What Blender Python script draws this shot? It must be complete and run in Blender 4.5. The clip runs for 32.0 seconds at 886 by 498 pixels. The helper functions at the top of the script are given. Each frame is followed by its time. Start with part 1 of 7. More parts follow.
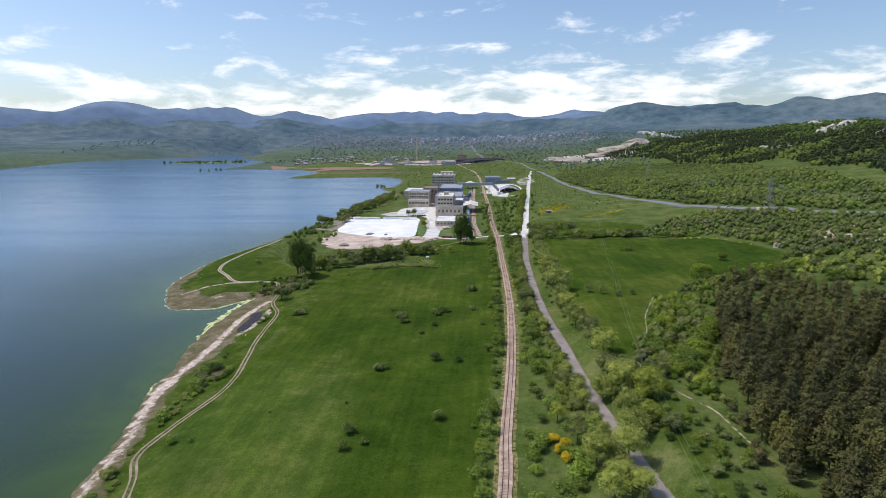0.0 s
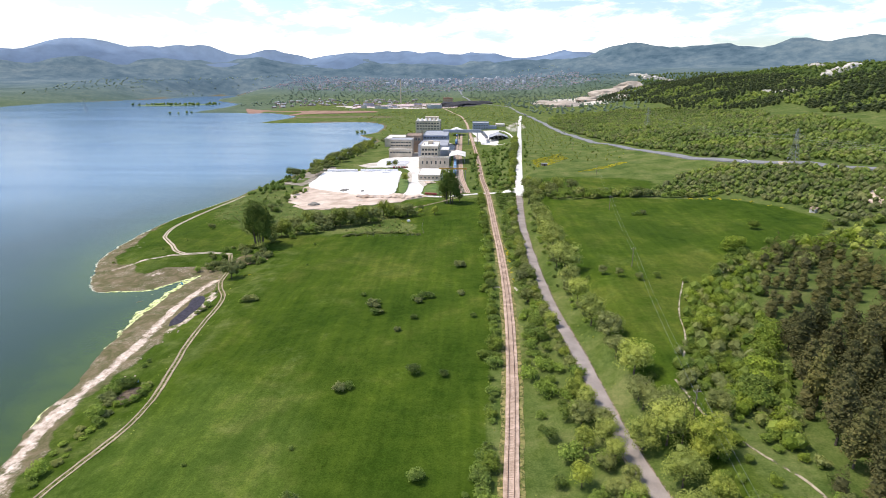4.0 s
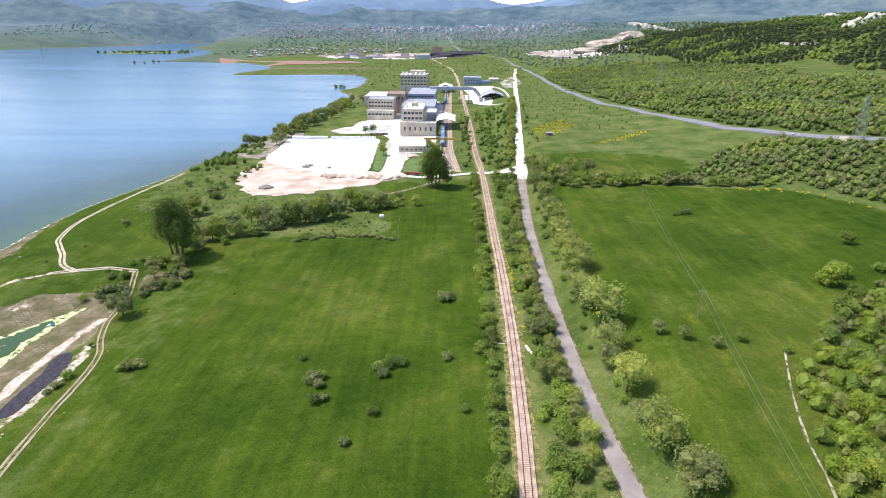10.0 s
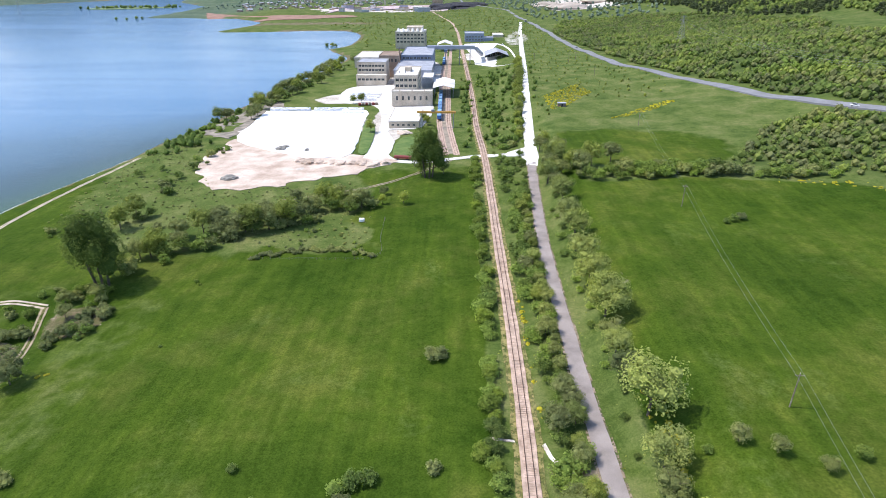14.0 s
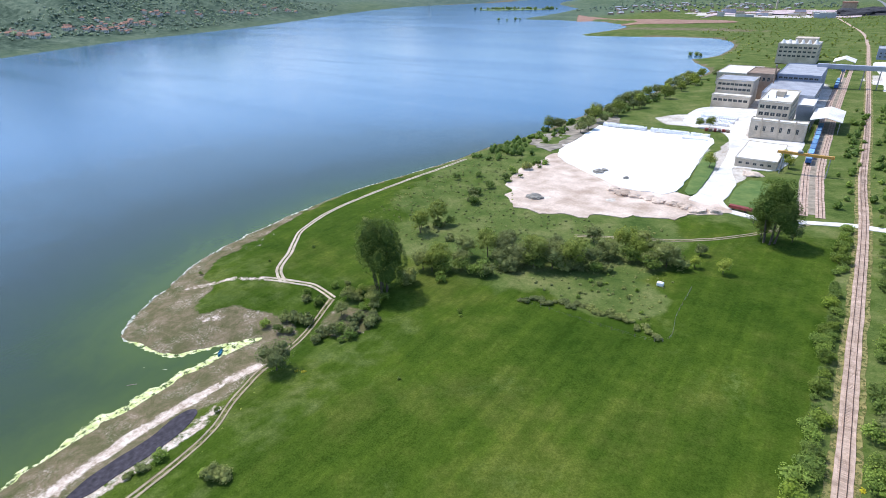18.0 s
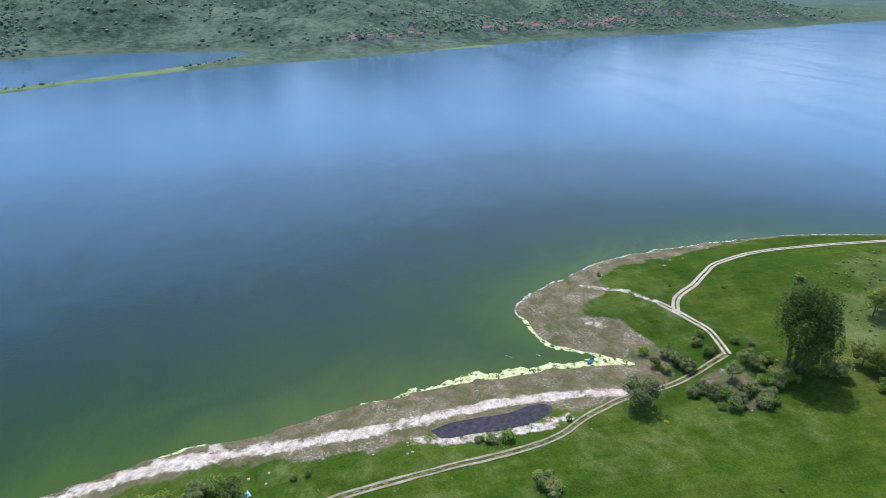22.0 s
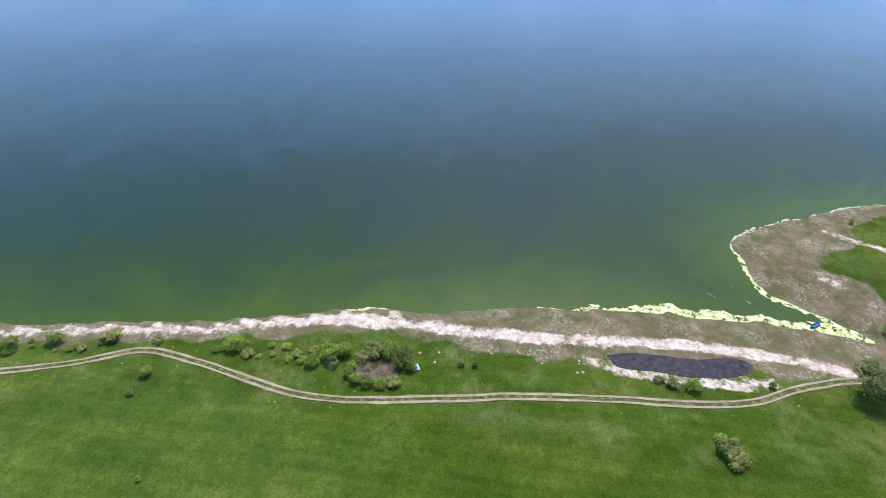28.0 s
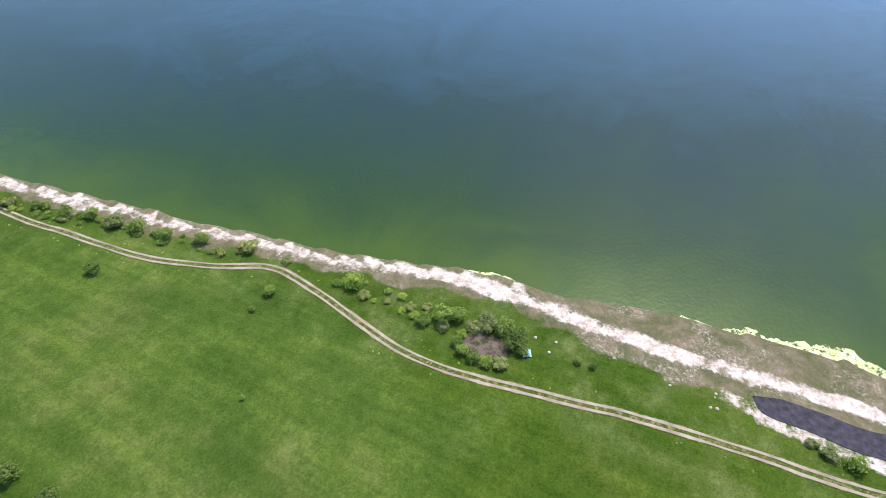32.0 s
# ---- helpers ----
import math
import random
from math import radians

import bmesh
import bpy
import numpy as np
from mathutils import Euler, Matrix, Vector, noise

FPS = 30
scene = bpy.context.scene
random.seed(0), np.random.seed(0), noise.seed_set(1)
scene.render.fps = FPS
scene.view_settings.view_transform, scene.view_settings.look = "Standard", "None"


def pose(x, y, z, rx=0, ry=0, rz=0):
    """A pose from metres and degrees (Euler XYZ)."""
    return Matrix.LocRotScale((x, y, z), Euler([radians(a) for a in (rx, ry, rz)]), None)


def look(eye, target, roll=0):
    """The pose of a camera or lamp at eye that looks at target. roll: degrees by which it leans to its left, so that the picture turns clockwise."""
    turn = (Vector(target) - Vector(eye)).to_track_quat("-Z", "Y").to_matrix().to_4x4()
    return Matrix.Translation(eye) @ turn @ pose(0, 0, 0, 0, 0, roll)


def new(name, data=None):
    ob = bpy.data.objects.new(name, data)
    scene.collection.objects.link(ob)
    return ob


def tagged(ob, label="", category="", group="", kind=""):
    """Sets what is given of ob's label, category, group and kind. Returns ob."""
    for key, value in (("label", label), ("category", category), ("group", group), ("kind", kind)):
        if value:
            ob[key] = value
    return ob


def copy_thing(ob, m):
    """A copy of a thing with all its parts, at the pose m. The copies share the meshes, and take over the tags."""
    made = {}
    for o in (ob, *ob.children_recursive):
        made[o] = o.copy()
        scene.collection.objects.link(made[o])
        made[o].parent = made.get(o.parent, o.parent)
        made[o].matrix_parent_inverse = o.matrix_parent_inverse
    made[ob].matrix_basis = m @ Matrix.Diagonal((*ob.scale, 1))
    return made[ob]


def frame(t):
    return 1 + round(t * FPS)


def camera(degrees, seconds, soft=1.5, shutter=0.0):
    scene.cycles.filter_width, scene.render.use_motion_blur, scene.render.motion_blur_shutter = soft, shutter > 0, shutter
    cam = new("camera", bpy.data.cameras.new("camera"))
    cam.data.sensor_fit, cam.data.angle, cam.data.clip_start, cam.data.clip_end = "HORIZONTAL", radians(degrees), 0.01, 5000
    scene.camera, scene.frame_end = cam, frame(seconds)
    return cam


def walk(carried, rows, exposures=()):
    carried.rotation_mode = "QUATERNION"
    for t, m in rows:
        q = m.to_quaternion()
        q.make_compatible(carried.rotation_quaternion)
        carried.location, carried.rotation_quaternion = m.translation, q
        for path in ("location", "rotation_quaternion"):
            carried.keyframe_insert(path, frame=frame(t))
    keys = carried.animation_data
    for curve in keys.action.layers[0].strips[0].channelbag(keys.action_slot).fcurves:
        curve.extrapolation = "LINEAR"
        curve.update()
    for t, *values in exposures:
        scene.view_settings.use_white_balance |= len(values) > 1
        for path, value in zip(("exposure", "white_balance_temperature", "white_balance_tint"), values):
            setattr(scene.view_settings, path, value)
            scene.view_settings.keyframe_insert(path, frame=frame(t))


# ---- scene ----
cam = camera(75.96, 32.0, soft=0.9)
PATH = [
    (0, -13.25, -291.96, 95.35, 79.003, 0.255, 3.746),
    (0.5, -13.56, -284.83, 95.30, 79.046, 0.324, 3.748),
    (1, -13.83, -277.60, 95.42, 79.042, 0.316, 3.812),
    (1.5, -14.11, -270.46, 95.55, 79.029, 0.226, 2.371),
    (2, -14.42, -263.23, 95.69, 78.996, 0.121, 2.455),
    (2.5, -14.75, -256.12, 95.89, 74.420, 0.074, 2.487),
    (3, -15.19, -249.18, 96.02, 74.374, 0.067, 2.411),
    (3.5, -15.15, -242.07, 96.05, 74.363, 0.034, 2.540),
    (5.5, -16.52, -211.69, 94.56, 68.551, -0.469, 1.266),
    (6, -16.28, -204.49, 94.57, 68.603, -0.479, 1.372),
    (6.5, -16.45, -197.35, 94.81, 68.598, -0.576, 1.314),
    (7, -16.45, -190.26, 95.18, 68.608, -0.591, 1.323),
    (7.5, -16.41, -182.98, 95.54, 68.694, -0.602, 1.360),
    (8, -16.33, -176.09, 95.99, 68.746, -0.584, 1.368),
    (8.5, -16.19, -169.27, 96.37, 68.752, -0.648, 1.390),
    (9, -16.20, -162.41, 96.76, 68.751, -0.645, 1.365),
    (9.5, -15.87, -155.56, 97.02, 68.712, -0.572, 1.369),
    (10, -15.44, -148.58, 97.07, 68.703, -0.529, 1.386),
    (10.5, -15.03, -141.37, 97.20, 68.697, -0.512, 1.442),
    (11, -14.54, -134.22, 97.50, 68.688, -0.474, 1.507),
    (11.5, -14.09, -127.18, 97.98, 68.621, -0.281, 1.502),
    (12, -13.96, -120.09, 98.41, 68.585, -0.172, 1.505),
    (12.5, -13.63, -113.30, 98.46, 65.626, -0.041, 1.541),
    (13, -13.34, -106.25, 98.91, 64.368, 0.003, 1.543),
    (13.5, -12.90, -99.18, 99.09, 64.330, 0.069, 1.532),
    (14, -12.56, -92.11, 99.17, 64.342, 0.100, 1.537),
    (14.5, -12.51, -85.10, 99.02, 64.403, 0.014, 1.552),
    (16.5, -11.66, -63.05, 101.58, 64.408, 0.018, 1.507),
    (17, -11.88, -59.41, 102.06, 64.430, 0.345, 9.363),
    (17.5, -12.14, -57.15, 102.26, 64.691, 0.916, 30.252),
    (18, -12.95, -55.19, 102.27, 64.786, 1.001, 35.420),
    (18.5, -14.47, -53.53, 102.28, 64.863, 1.107, 38.813),
    (19, -16.19, -51.83, 102.33, 64.941, 1.138, 43.049),
    (19.5, -17.94, -50.72, 102.67, 64.897, 1.026, 43.963),
    (20, -19.39, -50.34, 103.30, 64.917, 1.009, 54.000),
    (20.5, -20.69, -50.35, 103.85, 64.930, 0.652, 63.074),
    (21, -21.83, -50.85, 104.02, 65.012, 0.405, 64.662),
    (21.5, -22.78, -51.10, 103.78, 65.156, 0.387, 75.199),
    (22, -23.54, -51.21, 103.60, 65.267, 0.152, 78.191),
    (22.5, -24.20, -51.59, 103.70, 65.414, 0.345, 86.401),
    (23, -24.86, -51.57, 103.88, 65.428, 0.391, 96.745),
    (23.5, -25.72, -51.57, 104.10, 65.398, 0.387, 98.171),
    (24, -26.84, -51.76, 104.18, 65.343, 0.364, 98.848),
    (24.5, -27.97, -52.15, 104.09, 65.348, 0.272, 99.293),
    (26.5, -31.66, -53.59, 102.63, 63.565, -0.048, 99.519),
    (27, -32.60, -53.98, 102.45, 53.361, -0.024, 99.525),
    (27.5, -33.87, -54.33, 102.24, 53.308, -0.070, 99.543),
    (28, -35.27, -54.70, 101.97, 53.319, -0.137, 99.567),
    (28.5, -36.65, -55.05, 101.71, 53.345, -0.203, 99.602),
    (29, -38.00, -55.39, 101.55, 50.293, -0.275, 99.673),
    (29.5, -39.59, -55.54, 101.64, 46.967, -0.226, 99.954),
    (30, -41.10, -55.49, 102.09, 46.710, -0.171, 107.570),
    (30.5, -42.95, -55.83, 102.26, 46.516, -0.173, 109.338),
    (31, -44.97, -56.40, 102.31, 46.347, -0.121, 111.932),
    (31.5, -47.18, -56.93, 102.15, 46.218, -0.023, 116.726),
    (32, -49.42, -57.60, 101.88, 46.195, 0.068, 117.787),
]
walk(cam, [(t, pose(x, y, z, rx, ry, rz)) for t, x, y, z, rx, ry, rz in PATH],
     exposures=[(0, -0.6, 6600, 12), (2, -0.55, 6750, 12), (3, -0.36, 7150, 12), (5.5, 0.30, 6900, 12), (9, 0.25, 6850, 12), (14, 0.15, 6450, 12), (17, 0.07, 6300, 11), (19, -0.05, 6050, 10), (23, -0.18, 5950, 9), (26.5, -0.3, 6100, 9), (27, -0.44, 6250, 12), (28, -0.03, 6250, 12), (29, 0.05, 6300, 13), (31, 0.28, 6300, 13), (32, 0.22, 6300, 13)])

# ---- sky and sun ----
SUN_AZ, SUN_EL = radians(180), radians(59)   # the sun stands over the lake, to the west
to_sun = Vector((-math.cos(SUN_EL), 0.12 * math.cos(SUN_EL), math.sin(SUN_EL))).normalized()
world = bpy.data.worlds.new("world")
scene.world = world
world.use_nodes = True


class Nodes:
    """Short hand for building node trees."""

    def __init__(self, tree):
        self.tree = tree

    def add(self, kind, **inputs):
        n = self.tree.nodes.new(kind)
        for key, value in inputs.items():
            n.inputs[key.replace("_", " ")].default_value = value
        return n

    def link(self, a, b):
        self.tree.links.new(a, b)

    def noise(self, vec, scale, detail=4.0, rough=0.55, distortion=0.0):
        n = self.tree.nodes.new("ShaderNodeTexNoise")
        n.inputs["Scale"].default_value, n.inputs["Detail"].default_value = scale, detail
        n.inputs["Roughness"].default_value, n.inputs["Distortion"].default_value = rough, distortion
        self.link(vec, n.inputs["Vector"])
        return n.outputs["Fac"]

    def ramp(self, fac, stops):
        n = self.tree.nodes.new("ShaderNodeValToRGB")
        el = n.color_ramp.elements
        while len(el) < len(stops):
            el.new(0.5)
        for e, (p, c) in zip(el, stops):
            e.position, e.color = p, (*c, 1) if len(c) == 3 else c
        self.link(fac, n.inputs["Fac"])
        return n.outputs["Color"]

    def mix(self, fac, a, b, mode="MIX"):
        n = self.tree.nodes.new("ShaderNodeMix")
        n.data_type, n.blend_type = "RGBA", mode
        for sock, v in ((n.inputs[0], fac), (n.inputs[6], a), (n.inputs[7], b)):
            if isinstance(v, (int, float)):
                sock.default_value = v
            elif isinstance(v, tuple):
                sock.default_value = (*v, 1)
            else:
                self.link(v, sock)
        return n.outputs[2]

    def math(self, op, a, b=0.0, clamp=False):
        n = self.tree.nodes.new("ShaderNodeMath")
        n.operation, n.use_clamp = op, clamp
        for sock, v in ((n.inputs[0], a), (n.inputs[1], b)):
            if isinstance(v, (int, float)):
                sock.default_value = v
            else:
                self.link(v, sock)
        return n.outputs[0]

    def span(self, fac, a, b):
        n = self.tree.nodes.new("ShaderNodeMapRange")
        n.interpolation_type = "SMOOTHSTEP"
        n.inputs["From Min"].default_value, n.inputs["From Max"].default_value = a, b
        self.link(fac, n.inputs["Value"])
        return n.outputs["Result"]


w = Nodes(world.node_tree)
world.node_tree.nodes.clear()
sky = world.node_tree.nodes.new("ShaderNodeTexSky")
sky.sky_type, sky.sun_disc = "NISHITA", False
sky.sun_elevation, sky.sun_rotation = SUN_EL, radians(-83)
sky.altitude, sky.air_density, sky.dust_density, sky.ozone_density = 300, 1.0, 1.7, 4.0
co = world.node_tree.nodes.new("ShaderNodeTexCoord")
sep = world.node_tree.nodes.new("ShaderNodeSeparateXYZ")
w.link(co.outputs["Generated"], sep.inputs[0])
stretch = world.node_tree.nodes.new("ShaderNodeMapping")
stretch.inputs["Scale"].default_value = (1, 1, 3.4)
w.link(co.outputs["Generated"], stretch.inputs[0])
puff = w.math("ADD", w.math("MULTIPLY", w.noise(stretch.outputs[0], 8.5, 10, 0.62, 0.3), 0.72), w.math("MULTIPLY", w.noise(co.outputs["Generated"], 1.6, 2), 0.28))
band = w.math("MULTIPLY", w.span(sep.outputs[2], -0.03, 0.03), w.math("SUBTRACT", 1.0, w.span(sep.outputs[2], 0.06, 0.18)))
cloud = w.math("MULTIPLY", w.span(w.math("ADD", w.math("MULTIPLY", band, 0.15), puff), 0.555, 0.70), w.math("SUBTRACT", 1.0, w.span(sep.outputs[2], 0.22, 0.40)))
bg_sky, bg_cloud = w.add("ShaderNodeBackground", Strength=0.235), w.add("ShaderNodeBackground", Strength=1.85)
w.link(sky.outputs[0], bg_sky.inputs["Color"])
bg_cloud.inputs["Color"].default_value = (0.92, 0.96, 1.0, 1)
mixer, out = world.node_tree.nodes.new("ShaderNodeMixShader"), world.node_tree.nodes.new("ShaderNodeOutputWorld")
w.link(w.math("MULTIPLY", cloud, 0.85), mixer.inputs[0])
w.link(bg_sky.outputs[0], mixer.inputs[1])
w.link(bg_cloud.outputs[0], mixer.inputs[2])
w.link(mixer.outputs[0], out.inputs[0])

sun_data = bpy.data.lights.new("sun", "SUN")
sun_data.energy, sun_data.angle, sun_data.color = 3.6, radians(0.55), (1.0, 0.96, 0.90)
sun = new("sun", sun_data)
sun.matrix_world = look(to_sun * 400, (0, 0, 0))


# ---- materials ----
def material(name, rough=0.9, metal=0.0, spec=0.3):
    m = bpy.data.materials.new(name)
    m.use_nodes = True
    n = Nodes(m.node_tree)
    b = m.node_tree.nodes["Principled BSDF"]
    b.inputs["Roughness"].default_value, b.inputs["Metallic"].default_value = rough, metal
    b.inputs["Specular IOR Level"].default_value = spec
    geo = m.node_tree.nodes.new("ShaderNodeNewGeometry")
    return m, n, b, geo.outputs["Position"]


def bump(n, b, height, strength=0.4, distance=0.1):
    k = n.add("ShaderNodeBump", Strength=strength, Distance=distance)
    n.link(height, k.inputs["Height"])
    n.link(k.outputs[0], b.inputs["Normal"])


def mottled(name, dark, light, scale, fine=None, rough=0.9, metal=0.0, spec=0.3, relief=0.05, vary=0.0):
    """A surface with a broad mottling, a fine grain and a difference from piece to piece."""
    m, n, b, pos = material(name, rough, metal, spec)
    broad = n.ramp(n.noise(pos, scale, 5), [(0.3, dark), (0.7, light)])
    grain = n.noise(pos, fine or scale * 9, 4)
    col = n.mix(0.45, broad, n.ramp(grain, [(0.25, (0.35, 0.35, 0.35)), (0.75, (1.0, 1.0, 1.0))]), "MULTIPLY")
    col = n.mix(1.0, col, (1.28, 1.28, 1.28), "MULTIPLY")
    if vary:
        info = m.node_tree.nodes.new("ShaderNodeObjectInfo")
        tone = n.ramp(info.outputs["Random"], [(0.0, (1 - vary,) * 3), (1.0, (1 + vary, 1 + vary * 0.9, 1 + vary * 0.5))])
        col = n.mix(1.0, col, tone, "MULTIPLY")
    n.link(col, b.inputs["Base Color"])
    if relief:
        bump(n, b, grain, 0.5, relief)
    return m


def leafy(name, dark, light, vary=0.25):
    """Foliage: differs leaf by leaf and tree by tree, and lets some light through."""
    m, n, b, pos = material(name, 0.75, 0, 0.2)
    geo = m.node_tree.nodes.new("ShaderNodeNewGeometry")
    info = m.node_tree.nodes.new("ShaderNodeObjectInfo")
    col = n.ramp(geo.outputs["Random Per Island"], [(0.0, dark), (1.0, light)])
    col = n.mix(0.5, col, n.ramp(n.noise(pos, 0.22, 3), [(0.3, (0.7, 0.74, 0.7)), (0.7, (1.3, 1.22, 1.05))]), "MULTIPLY")
    col = n.mix(1.0, col, n.ramp(info.outputs["Random"], [(0.0, (1 - vary, 1 - vary * 0.8, 1 - vary)), (0.5, (1, 1, 1)), (1.0, (1 + vary, 1 + vary, 1 + vary * 0.4))]), "MULTIPLY")
    col = n.mix(1.0, col, n.ramp(n.noise(pos, 0.022, 4), [(0.36, (0.78, 0.8, 0.85)), (0.5, (1, 1, 1)), (0.64, (1.28, 1.24, 1.0))]), "MULTIPLY")
    n.link(col, b.inputs["Base Color"])
    t = n.add("ShaderNodeBsdfTranslucent")
    n.link(col, t.inputs["Color"])
    mixed = m.node_tree.nodes.new("ShaderNodeMixShader")
    mixed.inputs[0].default_value = 0.25
    n.link(b.outputs[0], mixed.inputs[1])
    n.link(t.outputs[0], mixed.inputs[2])
    n.link(mixed.outputs[0], m.node_tree.nodes["Material Output"].inputs["Surface"])
    return m


def broken(m, scale, lo, hi):
    """Lets a thin covering break up into ragged patches."""
    n = Nodes(m.node_tree)
    geo = m.node_tree.nodes.new("ShaderNodeNewGeometry")
    n.link(n.span(n.noise(geo.outputs["Position"], scale, 7, 0.72), lo, hi), m.node_tree.nodes["Principled BSDF"].inputs["Alpha"])
    return m


BARK = mottled("bark", (0.07, 0.055, 0.04), (0.16, 0.13, 0.10), 2.0, 14, relief=0.03)
LEAF = leafy("leaf", (0.170, 0.220, 0.040), (0.360, 0.400, 0.095))
LEAF_BUSH = leafy("bush_leaf", (0.130, 0.200, 0.036), (0.275, 0.360, 0.086))
LEAF_DARK = leafy("leaf_dark", (0.080, 0.130, 0.028), (0.190, 0.245, 0.060))
LEAF_POPLAR = leafy("poplar_leaf", (0.048, 0.085, 0.018), (0.120, 0.165, 0.038))
LEAF_PALE = leafy("leaf_pale", (0.215, 0.262, 0.068), (0.370, 0.408, 0.130))
LEAF_GREY = leafy("leaf_grey", (0.150, 0.180, 0.062), (0.280, 0.305, 0.115))
LEAF_BRIGHT = leafy("leaf_bright", (0.135, 0.200, 0.026), (0.250, 0.315, 0.055))
# pale, low-contrast leaf for far woods, with distance haze mixed into its colour
LEAF_HAZY = leafy("hazy_leaf", (0.230, 0.290, 0.235), (0.275, 0.340, 0.268))
WOOD_LEAF = leafy("wood_leaf", (0.110, 0.165, 0.034), (0.215, 0.265, 0.068), 0.1)
WOOD_GREY = leafy("wood_leaf_grey", (0.145, 0.170, 0.060), (0.240, 0.255, 0.098), 0.1)
NEEDLE_FAR = leafy("far_needle", (0.036, 0.054, 0.024), (0.078, 0.096, 0.042), 0.2)
NEEDLE = leafy("needle", (0.084, 0.090, 0.034), (0.170, 0.158, 0.066), 0.35)
BLOSSOM = leafy("blossom", (0.50, 0.38, 0.02), (0.75, 0.60, 0.05))
ASPHALT = mottled("asphalt", (0.215, 0.185, 0.168), (0.36, 0.312, 0.285), 0.16, 7, 0.9, relief=0.01)
HIGHWAY = mottled("highway_asphalt", (0.17, 0.17, 0.175), (0.24, 0.24, 0.25), 0.1, 5, 0.85, relief=0.01)
DUST = mottled("dusty_road", (0.50, 0.47, 0.42), (0.80, 0.77, 0.72), 0.14, 3, 0.95, relief=0.02)
RUT = mottled("dirt_rut", (0.22, 0.175, 0.11), (0.40, 0.33, 0.23), 0.3, 5, 0.95, relief=0.03)
PALE_RUT = mottled("pale_rut", (0.33, 0.27, 0.19), (0.60, 0.51, 0.40), 0.4, 5, 0.95, relief=0.03)
CHALK = mottled("chalk_track", (0.26, 0.20, 0.15), (0.90, 0.82, 0.75), 0.45, 3, 0.95, relief=0.03)
BALLAST = mottled("ballast", (0.30, 0.21, 0.155), (0.60, 0.445, 0.35), 0.5, 11, 0.95, relief=0.08)
SLEEPER = mottled("concrete_sleeper", (0.34, 0.245, 0.185), (0.56, 0.42, 0.335), 2, 20, 0.9, vary=0.2)
RAIL = mottled("rusty_rail", (0.05, 0.032, 0.024), (0.12, 0.07, 0.05), 2, 15, 0.7, 0.1)
WHITE_PILE = mottled("white_mineral", (0.72, 0.71, 0.69), (0.90, 0.89, 0.87), 0.08, 1.5, 0.95, relief=0.1)
PALE_SOIL = mottled("pale_soil", (0.38, 0.285, 0.215), (0.70, 0.575, 0.475), 0.1, 1.2, 0.95, relief=0.1)


# ---- the lie of the land ----
SHORE_NEAR = [(-60, -1500), (-75, -700), (-95.8, -402.4), (-103.3, -288.8), (-110, -240.1), (-116.7, -202.8), (-121, -173.2), (-125.6, -152.2), (-130.5, -127.2),
              (-136.3, -107.4), (-140.7, -94.7), (-141.9, -75.8), (-146.4, -59.1), (-149.9, -37.1), (-152.4, -13.2), (-152.6, 5.5), (-152.5, 19.9), (-149.3, 34.2), (-157.1, 26.7),
              (-161.3, 17.6), (-166.8, 12.5), (-175.4, 10.5), (-188.9, 9.7), (-195.8, 16.1), (-201.5, 25.7), (-206.8, 36.1), (-214.8, 51.1), (-220.4, 67), (-223.5, 94.3)]
SHORE_NORTH = [(-225.3, 125.4), (-224, 157.1), (-217.2, 192.5), (-210.2, 233.9), (-208.1, 270.7), (-201.1, 301.7), (-196.5, 353), (-189.9, 431.7), (-178.7, 507.3),
               (-168, 620), (-162, 700), (-184, 750), (-207, 796), (-207, 827), (-187, 851), (-194, 1017), (-228, 1108), (-268, 1128), (-337, 1118), (-436, 1095), (-495, 1096),
               (-492, 1159), (-480, 1285), (-499, 1377), (-603, 1481), (-691, 1479), (-781, 1477), (-858, 1540), (-877, 1692), (-907, 1915), (-956, 2119), (-1066, 2328),
               (-1224, 2574), (-1347, 2931), (-1375, 3180), (-1370, 3440)]
SHORE_FAR = [(-1440, 3480), (-1520, 3420), (-1609, 3300), (-1660, 2705), (-1770, 2350), (-1800, 2150), (-1700, 1745), (-1530, 1333), (-1409, 1005), (-1345, 775), (-1325, 640), (-1262, 470),
             (-1150, 260), (-1012, 31), (-939, -146), (-842, -298), (-720, -408), (-660, -480), (-700, -468), (-765, -414), (-828, -326), (-949, -237), (-1082, -181), (-1145, -178),
             (-1163, -279), (-1169, -393), (-1119, -511), (-1044, -565), (-928, -605), (-840, -625), (-778, -642), (-695, -697), (-600, -800), (-500, -1500)]


def smooth_line(points, step):
    """A Catmull-Rom curve through the points, sampled about every step metres."""
    p = np.array([points[0], *points, points[-1]], float)
    res = []
    for a, b, c, d in zip(p, p[1:], p[2:], p[3:]):
        k = max(2, int(np.linalg.norm(c - b) / step))
        s = np.linspace(0, 1, k, endpoint=False)[:, None]
        res.append(0.5 * (2 * b + (c - a) * s + (2 * a - 5 * b + 4 * c - d) * s**2 + (3 * b - a - 3 * c + d) * s**3))
    return np.vstack([*res, p[-1:]])


def wobble(x, y, size, seed=0.0):
    """Smooth noise in -1..1 from a sum of crossed waves."""
    x, y = x / size + seed, y / size - seed * 1.7
    return (np.sin(x * 1.9 + 1.3 * np.sin(y * 1.1 + seed)) + np.sin(y * 2.3 + 1.7 * np.sin(x * 0.9)) + np.sin((x + y) * 3.1 + 2 * np.sin(x * 1.7 - y)) * 0.5) / 2.5


def ss(a, b, x):
    s = np.clip((x - a) / (b - a), 0, 1)
    return s * s * (3 - 2 * s)


